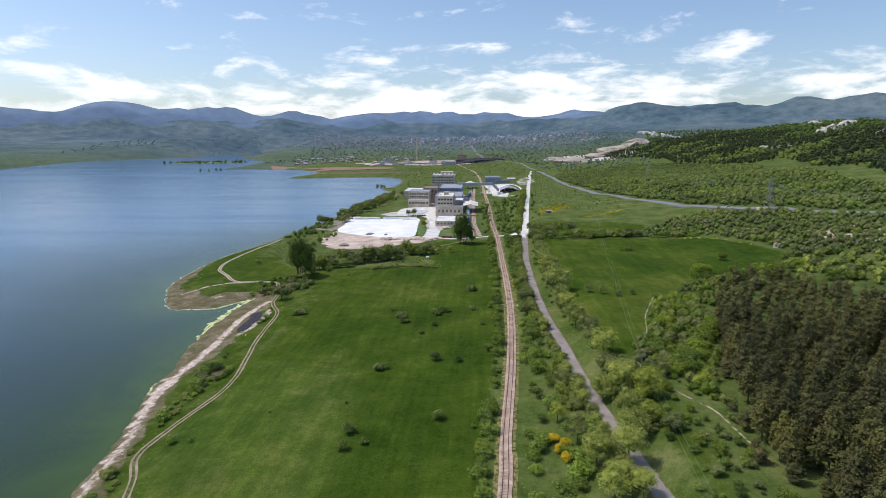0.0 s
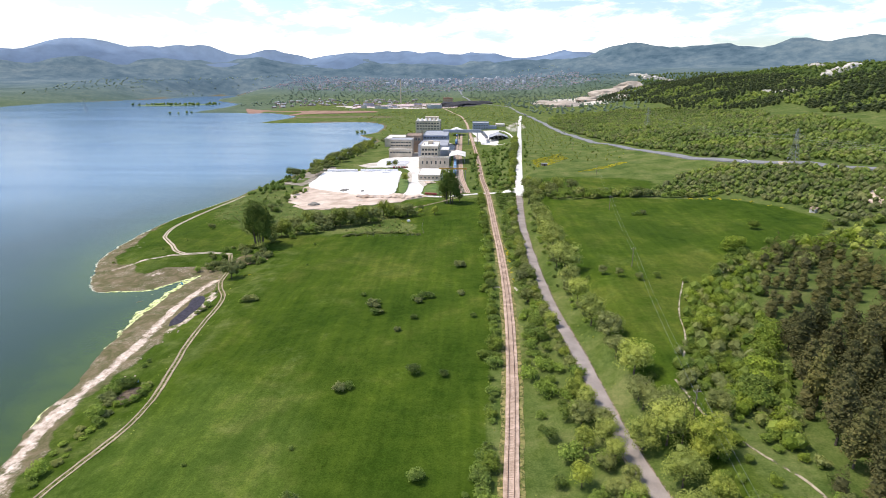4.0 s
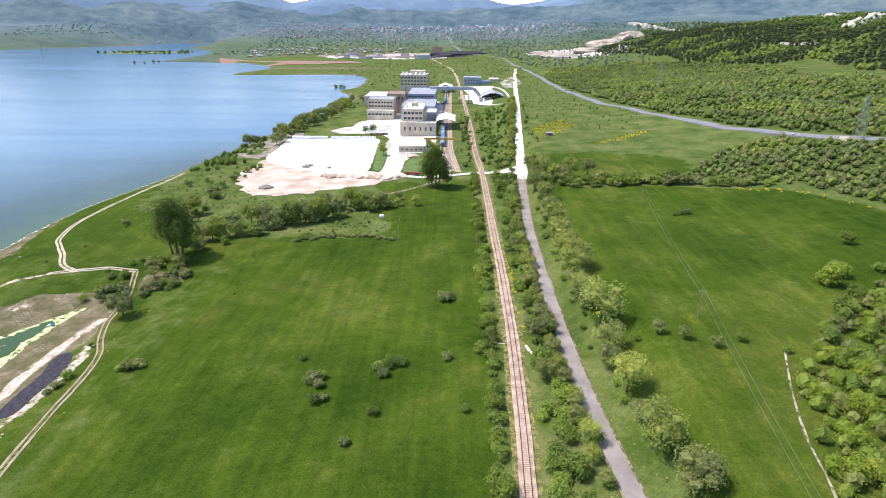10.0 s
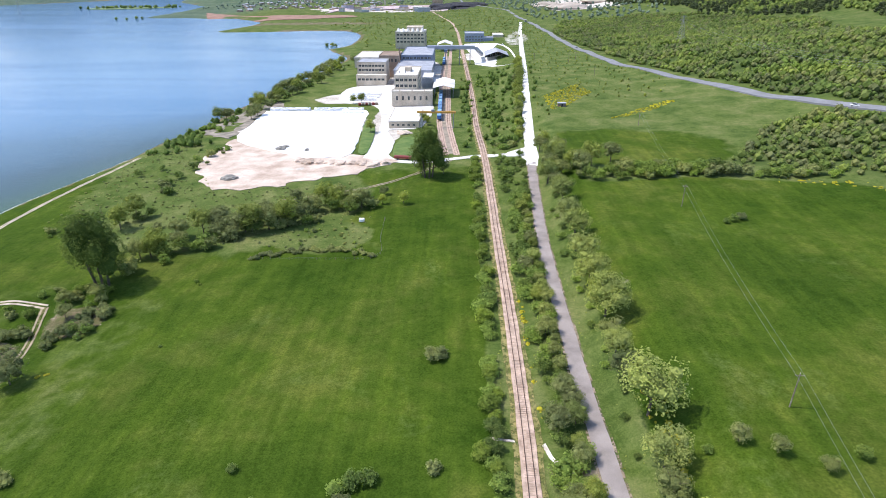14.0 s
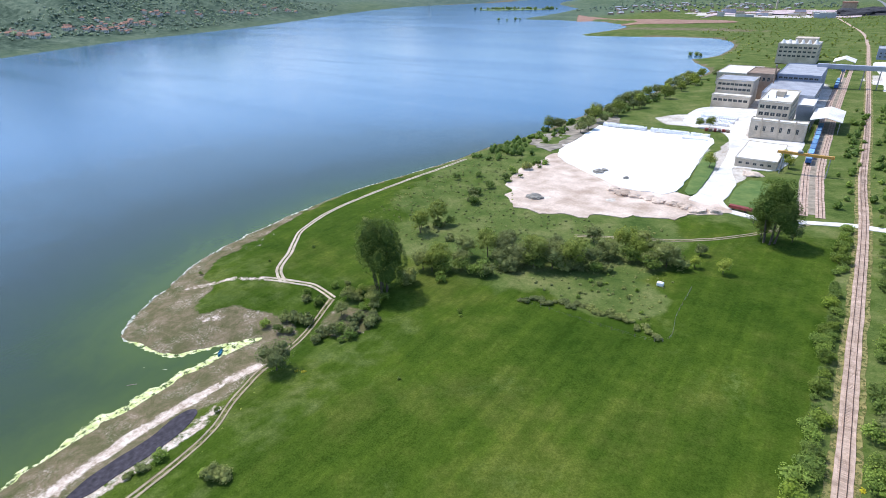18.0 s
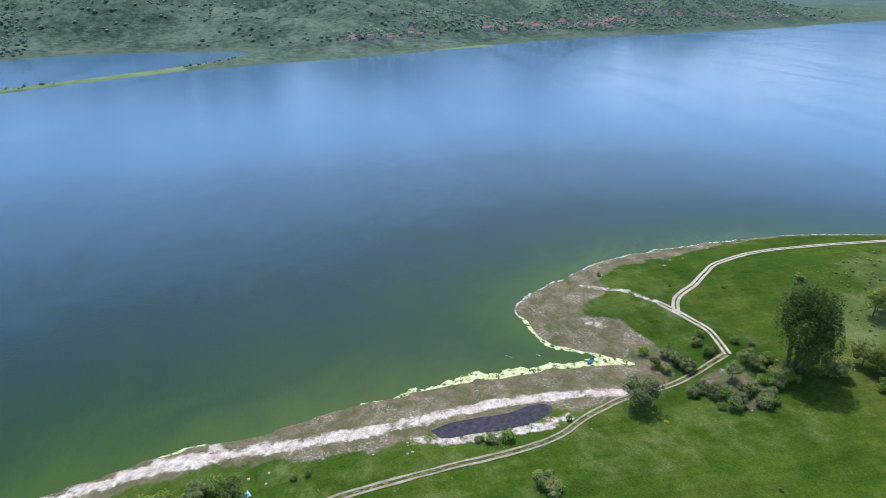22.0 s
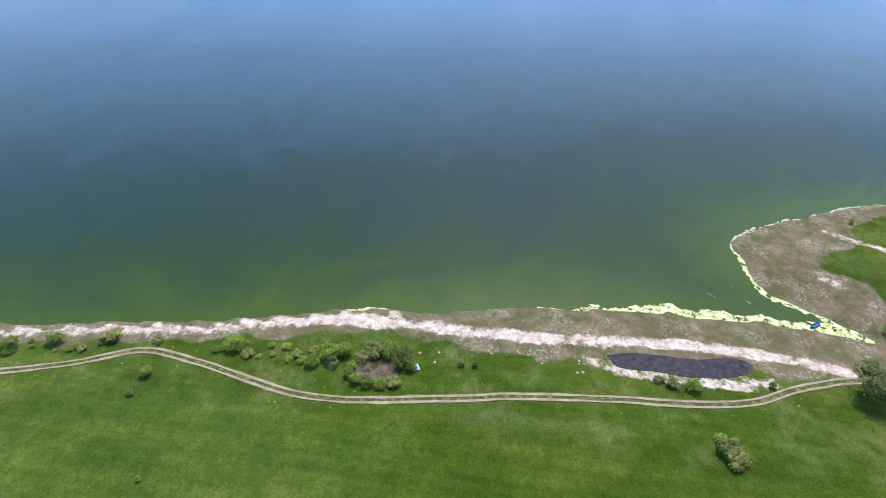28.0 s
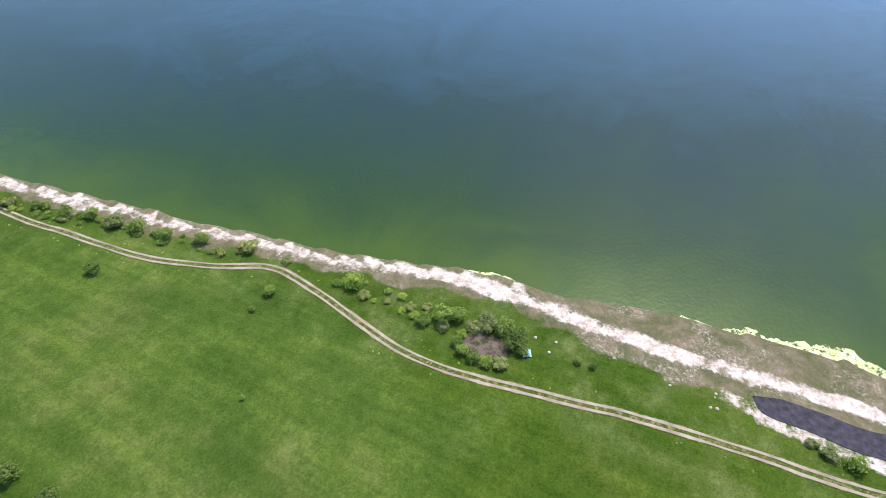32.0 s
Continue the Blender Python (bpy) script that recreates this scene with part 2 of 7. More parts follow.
near_shore = smooth_line(SHORE_NEAR + SHORE_NORTH[:1], 4)
near_shore = near_shore + 0.9 * np.stack([wobble(near_shore[:, 0], near_shore[:, 1], 4.0), wobble(near_shore[:, 1], near_shore[:, 0], 4.5, 3)], 1)
north_shore = smooth_line(SHORE_NORTH, 14)
far_shore = smooth_line(SHORE_FAR, 30)
LAKE = np.vstack([near_shore, north_shore[1:], far_shore])


def polygon_distance(poly, x, y):
    """The distance to a closed outline, negative inside it."""
    x, y = np.asarray(x, float), np.asarray(y, float)
    best, inside = np.full(x.shape, 1e18), np.zeros(x.shape, bool)
    for (ax, ay), (bx, by) in zip(poly, np.roll(poly, -1, 0)):
        dx, dy = bx - ax, by - ay
        s = np.clip(((x - ax) * dx + (y - ay) * dy) / (dx * dx + dy * dy + 1e-9), 0, 1)
        best = np.minimum(best, (x - ax - s * dx) ** 2 + (y - ay - s * dy) ** 2)
        if ay != by:
            inside ^= ((ay > y) != (by > y)) & (x < (bx - ax) * (y - ay) / (by - ay) + ax)
    return np.where(inside, -1, 1) * np.sqrt(best)


def line_distance(line, x, y):
    best = np.full(np.shape(x), 1e18)
    for (ax, ay), (bx, by) in zip(line, line[1:]):
        dx, dy = bx - ax, by - ay
        s = np.clip(((x - ax) * dx + (y - ay) * dy) / (dx * dx + dy * dy + 1e-9), 0, 1)
        best = np.minimum(best, (x - ax - s * dx) ** 2 + (y - ay - s * dy) ** 2)
    return np.sqrt(best)


ROAD = [(64, -440), (51.2, -352.5), (40.9, -272.3), (32, -192.9), (28.5, -161.9), (26.8, -142.5), (23.6, -110.6), (21.8, -70.4), (19.2, -35.1), (18.2, -4.9), (18, 35.7), (19.1, 97.2), (22.5, 153.3), (25.6, 196)]


def land_height(x, y, d):
    """The height of the ground, from the distance d to the shore (negative in the lake)."""
    # the road lies on a level bench at the foot of the slope
    bench = np.interp(y, [q[1] for q in ROAD], [q[0] for q in ROAD])
    xb = x - (x - bench) * ss(7.0, 3.0, np.abs(x - bench)) * ss(230, 200, y)
    east = np.interp(xb, [5, 22, 42, 90, 140, 180, 235, 300, 400, 1200], [0, 2.8, 10, 10.6, 13, 16.5, 28, 35, 46.4, 158])
    east = east * (1 - 0.75 * ss(380, 900, y) * (1 - ss(250, 700, x))) * (1 - 0.5 * ss(1500, 2600, y))
    east = np.minimum(east, 118 + 0.006 * x)
    h = 8.3 + 0.033 * np.maximum(np.minimum(x, 0), -150) + east
    h = h + 1.2 * ss(60, 140, x) * wobble(x, y, 30, 2) + 7 * ss(250, 500, x) * wobble(x, y, 130, 5)
    # distant plain and mountains
    r = np.hypot(x + 20, y + 100)
    h = h + 5 * ss(1100, 2000, r) * wobble(x, y, 160, 1) + 95 * ss(2400, 4200, r)
    ridge = np.abs(wobble(x, y, 420, 4)) * 0.6 + 0.5 * wobble(x, y, 900, 7) + 0.25 * wobble(x, y, 140, 9) + 0.12 * wobble(x, y, 260, 3)
    h = h + ss(3980, 4520, r) * (95 + 95 * ridge + 70 * ss(500, 2600, x)) * (1 - 0.7 * ss(4580, 4740, r))
    # hills beyond the lake
    west = ss(-900, -1850, x) * ss(1950, 1100, y)
    h = h + west * (85 + 60 * wobble(x, y, 230, 3) + 30 * wobble(x, y, 90, 6) + 9 * wobble(x, y, 38, 2)) + ss(-1900, -3600, x) * ss(2000, 1000, y) * (250 + 150 * wobble(x, y, 420, 8) + 40 * wobble(x, y, 120, 5))
    h = h + (66 + 9 * wobble(x, y, 45, 4)) * np.exp(-((x + 960) ** 2 + (y + 800) ** 2) / 150**2)
    low = 0.1 + 0.085 * d + 0.0009 * d * d + 400 * ss(3850, 4400, r)
    k = 1.5
    e = np.clip(0.5 + 0.5 * (low - h) / k, 0, 1)
    land = low + (h - low) * e - k * e * (1 - e)
    fine = (0.07 * wobble(x, y, 3.1, 2) + 0.2 * wobble(x, y, 13, 4)) * ss(3, 10, d) * ss(420, 300, np.hypot(x, y - 60))
    land = land + fine
    return np.where(d > 0, np.maximum(land, 0.04 * np.minimum(d, 2)), np.maximum(-6, 0.12 * d - 0.03))


def H(x, y):
    x, y = np.atleast_1d(np.asarray(x, float)), np.atleast_1d(np.asarray(y, float))
    return land_height(x, y, polygon_distance(LAKE_NEAR, x, y))


LAKE_NEAR = LAKE


def axis(fine_a, fine_b, step, far_a, far_b, grow=1.09):
    out = list(np.arange(fine_a, fine_b + 0.1, step))
    s = step
    while out[-1] < far_b:
        s = min(s * grow, 95)
        out.append(out[-1] + s)
    s = step
    while out[0] > far_a:
        s = min(s * grow, 95)
        out.insert(0, out[0] - s)
    return np.array(out)


def mesh_object(name, verts, faces, mat, parent=None, smooth=False):
    me = bpy.data.meshes.new(name)
    me.from_pydata([tuple(v) for v in verts], [], faces)
    if smooth:
        me.polygons.foreach_set("use_smooth", [True] * len(me.polygons))
    for k in (mat if isinstance(mat, (list, tuple)) else [mat]):
        me.materials.append(k)
    ob = new(name, me)
    ob.parent = parent
    return ob


def part(name, bm, mat, parent, label=""):
    me = bpy.data.meshes.new(name)
    bm.to_mesh(me)
    bm.free()
    me.materials.append(mat)
    ob = new(name, me)
    ob.parent = parent
    return tagged(ob, label)


gx, gy = axis(-232, 175, 2.4, -5200, 5200, 1.05), axis(-240, 330, 2.4, -2600, 5400, 1.06)
X, Y = np.meshgrid(gx, gy)
D = polygon_distance(LAKE, X, Y)
Z = land_height(X, Y, D)
nx, ny = len(gx), len(gy)
ids = np.arange(nx * ny).reshape(ny, nx)
quads = np.stack([ids[:-1, :-1], ids[:-1, 1:], ids[1:, 1:], ids[1:, :-1]], -1).reshape(-1, 4)


def h1(x, y):
    """The height of the ground sheet at one place."""
    i, j = min(max(int(np.searchsorted(gx, x)) - 1, 0), nx - 2), min(max(int(np.searchsorted(gy, y)) - 1, 0), ny - 2)
    u, v = (x - gx[i]) / (gx[i + 1] - gx[i]), (y - gy[j]) / (gy[j + 1] - gy[j])
    return float((Z[j, i] * (1 - u) + Z[j, i + 1] * u) * (1 - v) + (Z[j + 1, i] * (1 - u) + Z[j + 1, i + 1] * u) * v)

# zones of the ground: bare shore, rough scrub, pale dust, dark forest floor
def blob(x, y, cx, cy, rx, ry, turn=0.0):
    c, s = math.cos(turn), math.sin(turn)
    u, v = (x - cx) * c + (y - cy) * s, -(x - cx) * s + (y - cy) * c
    return 1 - ss(0.75, 1.15, np.sqrt((u / rx) ** 2 + (v / ry) ** 2) + 0.10 * wobble(x, y, 9, 3))


EAST_FIELD = [(32.9, 138.5), (58, 143), (90.3, 147.5), (144.3, 132.6), (166.4, 102.4), (176.3, 68), (160.8, 47.8), (124.3, 23.5), (95.9, -10.5), (80.1, -47.7), (66.2, -83.7), (53.9, -104.2), (34.2, -108.4), (31.9, -48.9), (31.6, 29.8)]
ABOVE_ROAD = [(268.2, 165.5), (244.5, 208.5), (220.6, 245.5), (202.8, 291.4), (177.2, 407.4), (156.3, 515.9), (151.5, 719.3), (146.5, 968.2), (203.5, 1194.4), (363, 1192.1), (464.1, 956.1), (473.2, 758.7), (393.2, 511.3), (354.6, 223.9), (448.4, 88), (352.8, 41)]
BELOW_ROAD = [(115.2, 169.8), (156.2, 147.5), (176.1, 107.2), (183.5, 64.8), (215, 27.9), (341.1, 18.9), (258.8, 140.8), (232.3, 200.5), (204.7, 250.2), (160, 229.2)]
SLOPE = [(40.8, -97.1), (45.3, -85), (55.8, -65.1), (66.1, -34.2), (89.7, -2.5), (109.1, 11.6), (135.5, 31.1), (154, 38), (138.5, 23.3), (117.4, 5.4), (99.9, -19.9), (91.6, -39.1), (84.1, -53.2), (76.7, -74.3), (72.3, -94), (61.6, -116), (58.5, -129.6), (55.5, -126.3), (51.6, -111.3), (44.2, -102.2)]
BEACH_TRACK = [(-131.7, -124.1), (-135.2, -104.2), (-136.4, -77.8), (-136.3, -50.6), (-138.4, -30.8), (-140.3, -9), (-139.9, 2.4), (-139.1, 12.8), (-137.1, 22.1)]
far_land = ss(330, 700, np.hypot(X, Y - 100))
beach_w = 8 + 11 * ss(-85, -45, Y) * ss(60, 10, Y) - 7 * ss(90, 140, Y) + 6 * blob(X, Y, -183.7, 27.5, 34, 26)
bare = np.where((Y < 330), 1 - ss(beach_w - 3, beach_w + 3, D + 2.5 * wobble(X, Y, 6, 1)), 1 - ss(2, 9, D))
bare = np.where((X > -100) | (X < -640) & (Y < 2300), 0, bare)
bare = np.maximum(bare, blob(X, Y, -130.2, 52.9, 11, 10) * 0.62)
bare = np.maximum(bare, blob(X, Y, -429, 1273.5, 300, 55, 0.1) * 0.8)
dust = np.maximum.reduce([blob(X, Y, -119.1, 297.5, 46, 62), blob(X, Y, -109.9, 201, 40, 22) * 0.85, blob(X, Y, -61, 316, 14, 85), blob(X, Y, -91.6, 401.6, 45, 28),
                          blob(X, Y, 17.7, 654.6, 30, 46), blob(X, Y, -64.9, 527.2, 40, 120) * 0.8, blob(X, Y, 373.1, 1883, 150, 330, 0.15), blob(X, Y, 291.7, 1642.2, 60, 90),
                          blob(X, Y, -303.3, 1849.6, 190, 130), blob(X, Y, 78.3, 865.2, 22, 140, -0.1) * 0.5])
dark = np.maximum.reduce([blob(X, Y, -45.8, 1920, 110, 90)])
rail_x = np.interp(Y, [-242.5, -166.3, -77.4, -18.9, 102.8, 212.8], [-14.8, -6.8, -0.4, 2.4, 2.9, 2.2])
road_x = np.interp(Y, [q[1] for q in ROAD], [q[0] for q in ROAD])
rough = np.maximum.reduce([0.62 * ss(-9, -6, X - rail_x) * ss(13, 9, X - road_x) * ss(-400, -300, Y) * ss(260, 220, Y), (1 - blob(X, Y, 80.8, 202.1, 52, 38)) * ss(28, 60, X) * ss(-1, 8, polygon_distance(np.array(EAST_FIELD, float), X, Y)), ss(170, 215, Y) * 0.75 * (1 - blob(X, Y, 74.1, 199.6, 52, 38)), far_land,
                           ss(-96, -108, X) * ss(100, 60, Y) * 0.4, blob(X, Y, -114.2, 150, 66, 56) * 0.95, blob(X, Y, -65.9, 111.6, 22, 17) * 0.85, blob(X, Y, -83.5, -72.9, 26, 85) * 0.22, blob(X, Y, -174.8, 198.5, 30, 70) * 0.6])
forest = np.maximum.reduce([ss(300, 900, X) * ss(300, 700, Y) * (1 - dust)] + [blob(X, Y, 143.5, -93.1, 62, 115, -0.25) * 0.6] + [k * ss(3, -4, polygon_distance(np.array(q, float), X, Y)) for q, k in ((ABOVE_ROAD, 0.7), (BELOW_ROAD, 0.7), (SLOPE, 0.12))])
chalk = np.maximum.reduce([1.2 * (1 - ss(0.6, 4.4, line_distance(np.array(BEACH_TRACK, float), X, Y))) * (0.82 + 0.18 * wobble(X, Y, 7, 3)),
                           (1 - ss(1.0, 4.2, np.abs(np.hypot((X + 132.4) / 5.4, (Y + 15.4) / 18.6) - 1) * 6)) * 0.75 * ss(-135.4, -129.4, X), blob(X, Y, -172, 31, 6, 3, 0.6) * 0.65,
                           blob(X, Y, -188.1, 36.9, 3, 9, 0.25) * 0.5, blob(X, Y, -163.6, 40.2, 12, 3, 0.3) * 0.5, 0.72 * (1 - ss(0.4, 3.6, line_distance(np.array([(-174.7, 58.1), (-188.2, 51.6), (-198.7, 38.9)], float), X, Y))), ss(9, 3, D) * ss(-60, -90, Y) * (X > -160) * 0.74, blob(X, Y, 37.9, 59.7, 3.5, 6) * 0.42, blob(X, Y, -128.3, -60.9, 4, 10) * 0.4, blob(X, Y, -111.1, -214.2, 4, 18) * 0.75, blob(X, Y, -210.9, 81, 6, 14, 0.3) * 0.4])
chalk = chalk * (D > 0.5)
me = bpy.data.meshes.new("ground")
me.vertices.add(nx * ny)
me.vertices.foreach_set("co", np.stack([X, Y, Z], -1).ravel())
me.loops.add(quads.size)
me.loops.foreach_set("vertex_index", quads.ravel())
me.polygons.add(len(quads))
me.polygons.foreach_set("loop_start", np.arange(len(quads)) * 4)
me.polygons.foreach_set("use_smooth", np.ones(len(quads), bool))
me.update(calc_edges=True)
# the last mask grows with distance and mixes haze into the ground colour
for key, grid in (("bare", bare), ("dust", dust), ("dark", dark), ("rough", rough), ("forest", forest), ("chalk", chalk), ("thin_grass", blob(X, Y, -84, -150, 34, 80)), ("far_wood", 0.92 * ss(-640, -820, X) * ss(2100, 1500, Y) * ss(16, 42, D)), ("haze_tint", np.maximum(ss(2000, 4000, np.hypot(X, Y)), 0.35 * ss(-560, -760, X) * ss(-2600, -1500, X)))):
    a = me.attributes.new(key, "FLOAT", "POINT")
    a.data.foreach_set("value", grid.ravel().astype(np.float32))


def ground_material():
    m, n, b, pos = material("ground", 0.95, 0, 0.03)

    def attr(key):
        a = m.node_tree.nodes.new("ShaderNodeAttribute")
        a.attribute_name = key
        return a.outputs["Fac"]

    grain, mid, wide = n.noise(pos, 2.2, 6, 0.7), n.noise(pos, 0.13, 6, 0.6), n.noise(pos, 0.018, 4)
    lush = n.ramp(n.math("ADD", n.math("MULTIPLY", wide, 0.6), n.math("MULTIPLY", mid, 0.4)),
                  [(0.36, (0.033, 0.067, 0.007)), (0.50, (0.056, 0.095, 0.011)), (0.66, (0.108, 0.131, 0.024))])
    tuft = n.noise(pos, 0.55, 5, 0.75)
    lush = n.mix(0.6, lush, n.ramp(grain, [(0.3, (0.5, 0.55, 0.5)), (0.7, (1.4, 1.35, 1.3))]), "MULTIPLY")
    lush = n.mix(0.5, lush, n.ramp(tuft, [(0.32, (0.6, 0.66, 0.6)), (0.5, (1, 1, 1)), (0.7, (1.5, 1.35, 1.6))]), "MULTIPLY")
    mown = m.node_tree.nodes.new("ShaderNodeMapping")
    mown.inputs["Rotation"].default_value, mown.inputs["Scale"].default_value = (0, 0, 0.06), (0.35, 0.022, 1)
    n.link(pos, mown.inputs[0])
    lush = n.mix(0.55, lush, n.ramp(n.noise(mown.outputs[0], 1.0, 5, 0.6), [(0.34, (0.72, 0.76, 0.7)), (0.5, (1, 1, 1)), (0.66, (1.38, 1.28, 1.2))]), "MULTIPLY")
    lush = n.mix(0.6, lush, n.ramp(n.noise(pos, 0.031, 3, 0.5, 0.8), [(0.36, (0.74, 0.8, 0.8)), (0.5, (1, 1, 1)), (0.64, (1.16, 1.12, 1.05))]), "MULTIPLY")
    lush = n.mix(n.math("MULTIPLY", attr("thin_grass"), 0.5), lush, n.mix(1.0, lush, (1.75, 1.55, 2.6), "MULTIPLY"))
    worn = n.math("MULTIPLY", n.span(n.noise(pos, 0.035, 6, 0.7, 0.6), 0.55, 0.75), n.span(tuft, 0.35, 0.7))
    lush = n.mix(n.math("MULTIPLY", worn, 0.4), lush, (0.18, 0.21, 0.07))
    scrub = n.ramp(n.math("ADD", n.math("MULTIPLY", n.noise(pos, 0.06, 7, 0.65), 0.7), n.math("MULTIPLY", grain, 0.3)),
                   [(0.36, (0.050, 0.088, 0.018)), (0.50, (0.105, 0.142, 0.036)), (0.64, (0.185, 0.195, 0.072))])
    scrub = n.mix(0.5, scrub, n.ramp(tuft, [(0.32, (0.5, 0.58, 0.5)), (0.5, (1, 1, 1)), (0.7, (1.55, 1.4, 1.6))]), "MULTIPLY")
    col = n.mix(n.span(n.math("ADD", attr("rough"), n.math("MULTIPLY", n.math("SUBTRACT", mid, 0.5), 0.9)), 0.3, 0.7), lush, scrub)
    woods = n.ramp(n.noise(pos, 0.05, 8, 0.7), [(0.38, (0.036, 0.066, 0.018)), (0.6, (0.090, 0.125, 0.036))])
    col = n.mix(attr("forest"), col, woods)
    # far woods greyed and mountains blued: distance haze put into the base colour
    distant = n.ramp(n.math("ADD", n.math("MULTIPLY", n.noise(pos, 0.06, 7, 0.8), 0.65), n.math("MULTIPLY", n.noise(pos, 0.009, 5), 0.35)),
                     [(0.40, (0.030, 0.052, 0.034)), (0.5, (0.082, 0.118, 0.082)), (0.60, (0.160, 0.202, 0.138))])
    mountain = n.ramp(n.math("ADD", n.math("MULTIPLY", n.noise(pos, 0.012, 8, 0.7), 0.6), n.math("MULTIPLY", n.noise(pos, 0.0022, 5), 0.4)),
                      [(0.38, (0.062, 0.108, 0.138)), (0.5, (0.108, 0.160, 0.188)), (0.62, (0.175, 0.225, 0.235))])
    col = n.mix(attr("haze_tint"), col, mountain)
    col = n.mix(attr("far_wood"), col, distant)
    soil = n.ramp(n.math("ADD", n.math("MULTIPLY", n.noise(pos, 0.16, 7, 0.78, 0.4), 0.7), n.math("MULTIPLY", grain, 0.3)),
                  [(0.36, (0.075, 0.092, 0.030)), (0.47, (0.135, 0.122, 0.062)), (0.57, (0.215, 0.168, 0.105)), (0.65, (0.36, 0.29, 0.22)), (0.75, (0.78, 0.69, 0.60))])
    soil = n.mix(n.math("MULTIPLY", n.span(n.noise(pos, 1.1, 6, 0.8), 0.52, 0.66), 0.45), soil, (0.095, 0.125, 0.035))
    soil = n.mix(n.math("MULTIPLY", n.math("MULTIPLY", n.span(n.noise(pos, 1.3, 7, 0.85, 0.3), 0.48, 0.66), 0.6), n.span(n.noise(pos, 0.11, 5), 0.46, 0.62)), soil, (0.74, 0.62, 0.52))
    col = n.mix(n.span(n.math("ADD", attr("bare"), n.math("MULTIPLY", n.math("SUBTRACT", n.noise(pos, 0.3, 6, 0.7), 0.5), 0.9)), 0.35, 0.65), col, soil)
    lime = n.ramp(n.math("ADD", n.math("MULTIPLY", n.noise(pos, 0.5, 6, 0.75), 0.7), n.math("MULTIPLY", grain, 0.3)), [(0.36, (0.30, 0.22, 0.155)), (0.50, (0.60, 0.49, 0.40)), (0.64, (0.88, 0.79, 0.70))])
    col = n.mix(n.span(n.math("ADD", attr("chalk"), n.math("MULTIPLY", n.math("SUBTRACT", n.noise(pos, 0.35, 7, 0.75), 0.5), 1.6)), 0.5, 0.82), col, lime)
    coal = n.ramp(mid, [(0.3, (0.03, 0.03, 0.035)), (0.7, (0.09, 0.085, 0.09))])
    col = n.mix(n.span(attr("dark"), 0.3, 0.7), col, coal)
    pale = n.ramp(n.math("ADD", n.math("MULTIPLY", n.noise(pos, 0.05, 6), 0.6), n.math("MULTIPLY", n.noise(pos, 0.7, 5), 0.4)),
                  [(0.36, (0.36, 0.30, 0.24)), (0.52, (0.62, 0.57, 0.50)), (0.66, (0.82, 0.79, 0.75))])
    col = n.mix(n.span(n.math("ADD", attr("dust"), n.math("MULTIPLY", n.math("SUBTRACT", mid, 0.5), 0.7)), 0.4, 0.62), col, pale)
    n.link(col, b.inputs["Base Color"])
    bump(n, b, grain, 0.6, 0.25)
    return m


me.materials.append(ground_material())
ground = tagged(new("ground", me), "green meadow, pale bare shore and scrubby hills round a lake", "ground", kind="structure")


# ---- the lake ----
def water_material():
    m, n, b, pos = material("water", 0.14, 0, 0.5)
    b.inputs["IOR"].default_value = 1.33
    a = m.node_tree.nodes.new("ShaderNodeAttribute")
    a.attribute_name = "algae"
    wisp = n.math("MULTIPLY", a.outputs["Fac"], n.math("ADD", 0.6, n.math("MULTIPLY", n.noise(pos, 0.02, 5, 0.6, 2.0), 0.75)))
    # greens are algae; the open-water blue has sky reflection painted into it
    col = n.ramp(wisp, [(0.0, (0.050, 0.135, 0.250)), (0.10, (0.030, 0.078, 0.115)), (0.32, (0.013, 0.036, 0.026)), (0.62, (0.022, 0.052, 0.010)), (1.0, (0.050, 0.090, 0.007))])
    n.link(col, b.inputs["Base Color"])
    ripple = n.math("ADD", n.noise(pos, 0.9, 3), n.math("MULTIPLY", n.noise(pos, 0.16, 3), 0.5))
    bump(n, b, ripple, 0.2, 0.25)
    calm = m.node_tree.nodes.new("ShaderNodeMapping")
    calm.inputs["Rotation"].default_value, calm.inputs["Scale"].default_value = (0, 0, 0.45), (0.0016, 0.009, 1)
    n.link(pos, calm.inputs[0])
    n.link(n.math("ADD", n.math("MULTIPLY", n.span(n.noise(calm.outputs[0], 1.0, 5, 0.6, 0.6), 0.40, 0.62), 0.06), 0.15), b.inputs["Roughness"])
    return m


wx, wy = axis(-330, -100, 5, -2000, -60, 1.12), axis(-260, 330, 6, -1550, 4250, 1.12)
WX, WY = np.meshgrid(wx, wy)
WD = polygon_distance(LAKE, WX, WY)
wid = np.arange(WX.size).reshape(WX.shape)
wq = np.stack([wid[:-1, :-1], wid[:-1, 1:], wid[1:, 1:], wid[1:, :-1]], -1).reshape(-1, 4)
wq = wq[(WD.ravel()[wq] < 30).any(1)]
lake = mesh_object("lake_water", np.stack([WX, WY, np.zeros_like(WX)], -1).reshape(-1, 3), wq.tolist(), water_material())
# algae fades away from shore, where the painted sky-reflection blue takes over
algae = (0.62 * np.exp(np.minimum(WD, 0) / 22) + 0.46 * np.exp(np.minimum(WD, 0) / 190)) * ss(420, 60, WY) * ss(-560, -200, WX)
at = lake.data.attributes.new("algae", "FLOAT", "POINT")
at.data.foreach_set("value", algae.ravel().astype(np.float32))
tagged(lake, "calm reservoir water, green with algae along the shore, painted with sky blue beyond", "lake", kind="structure")


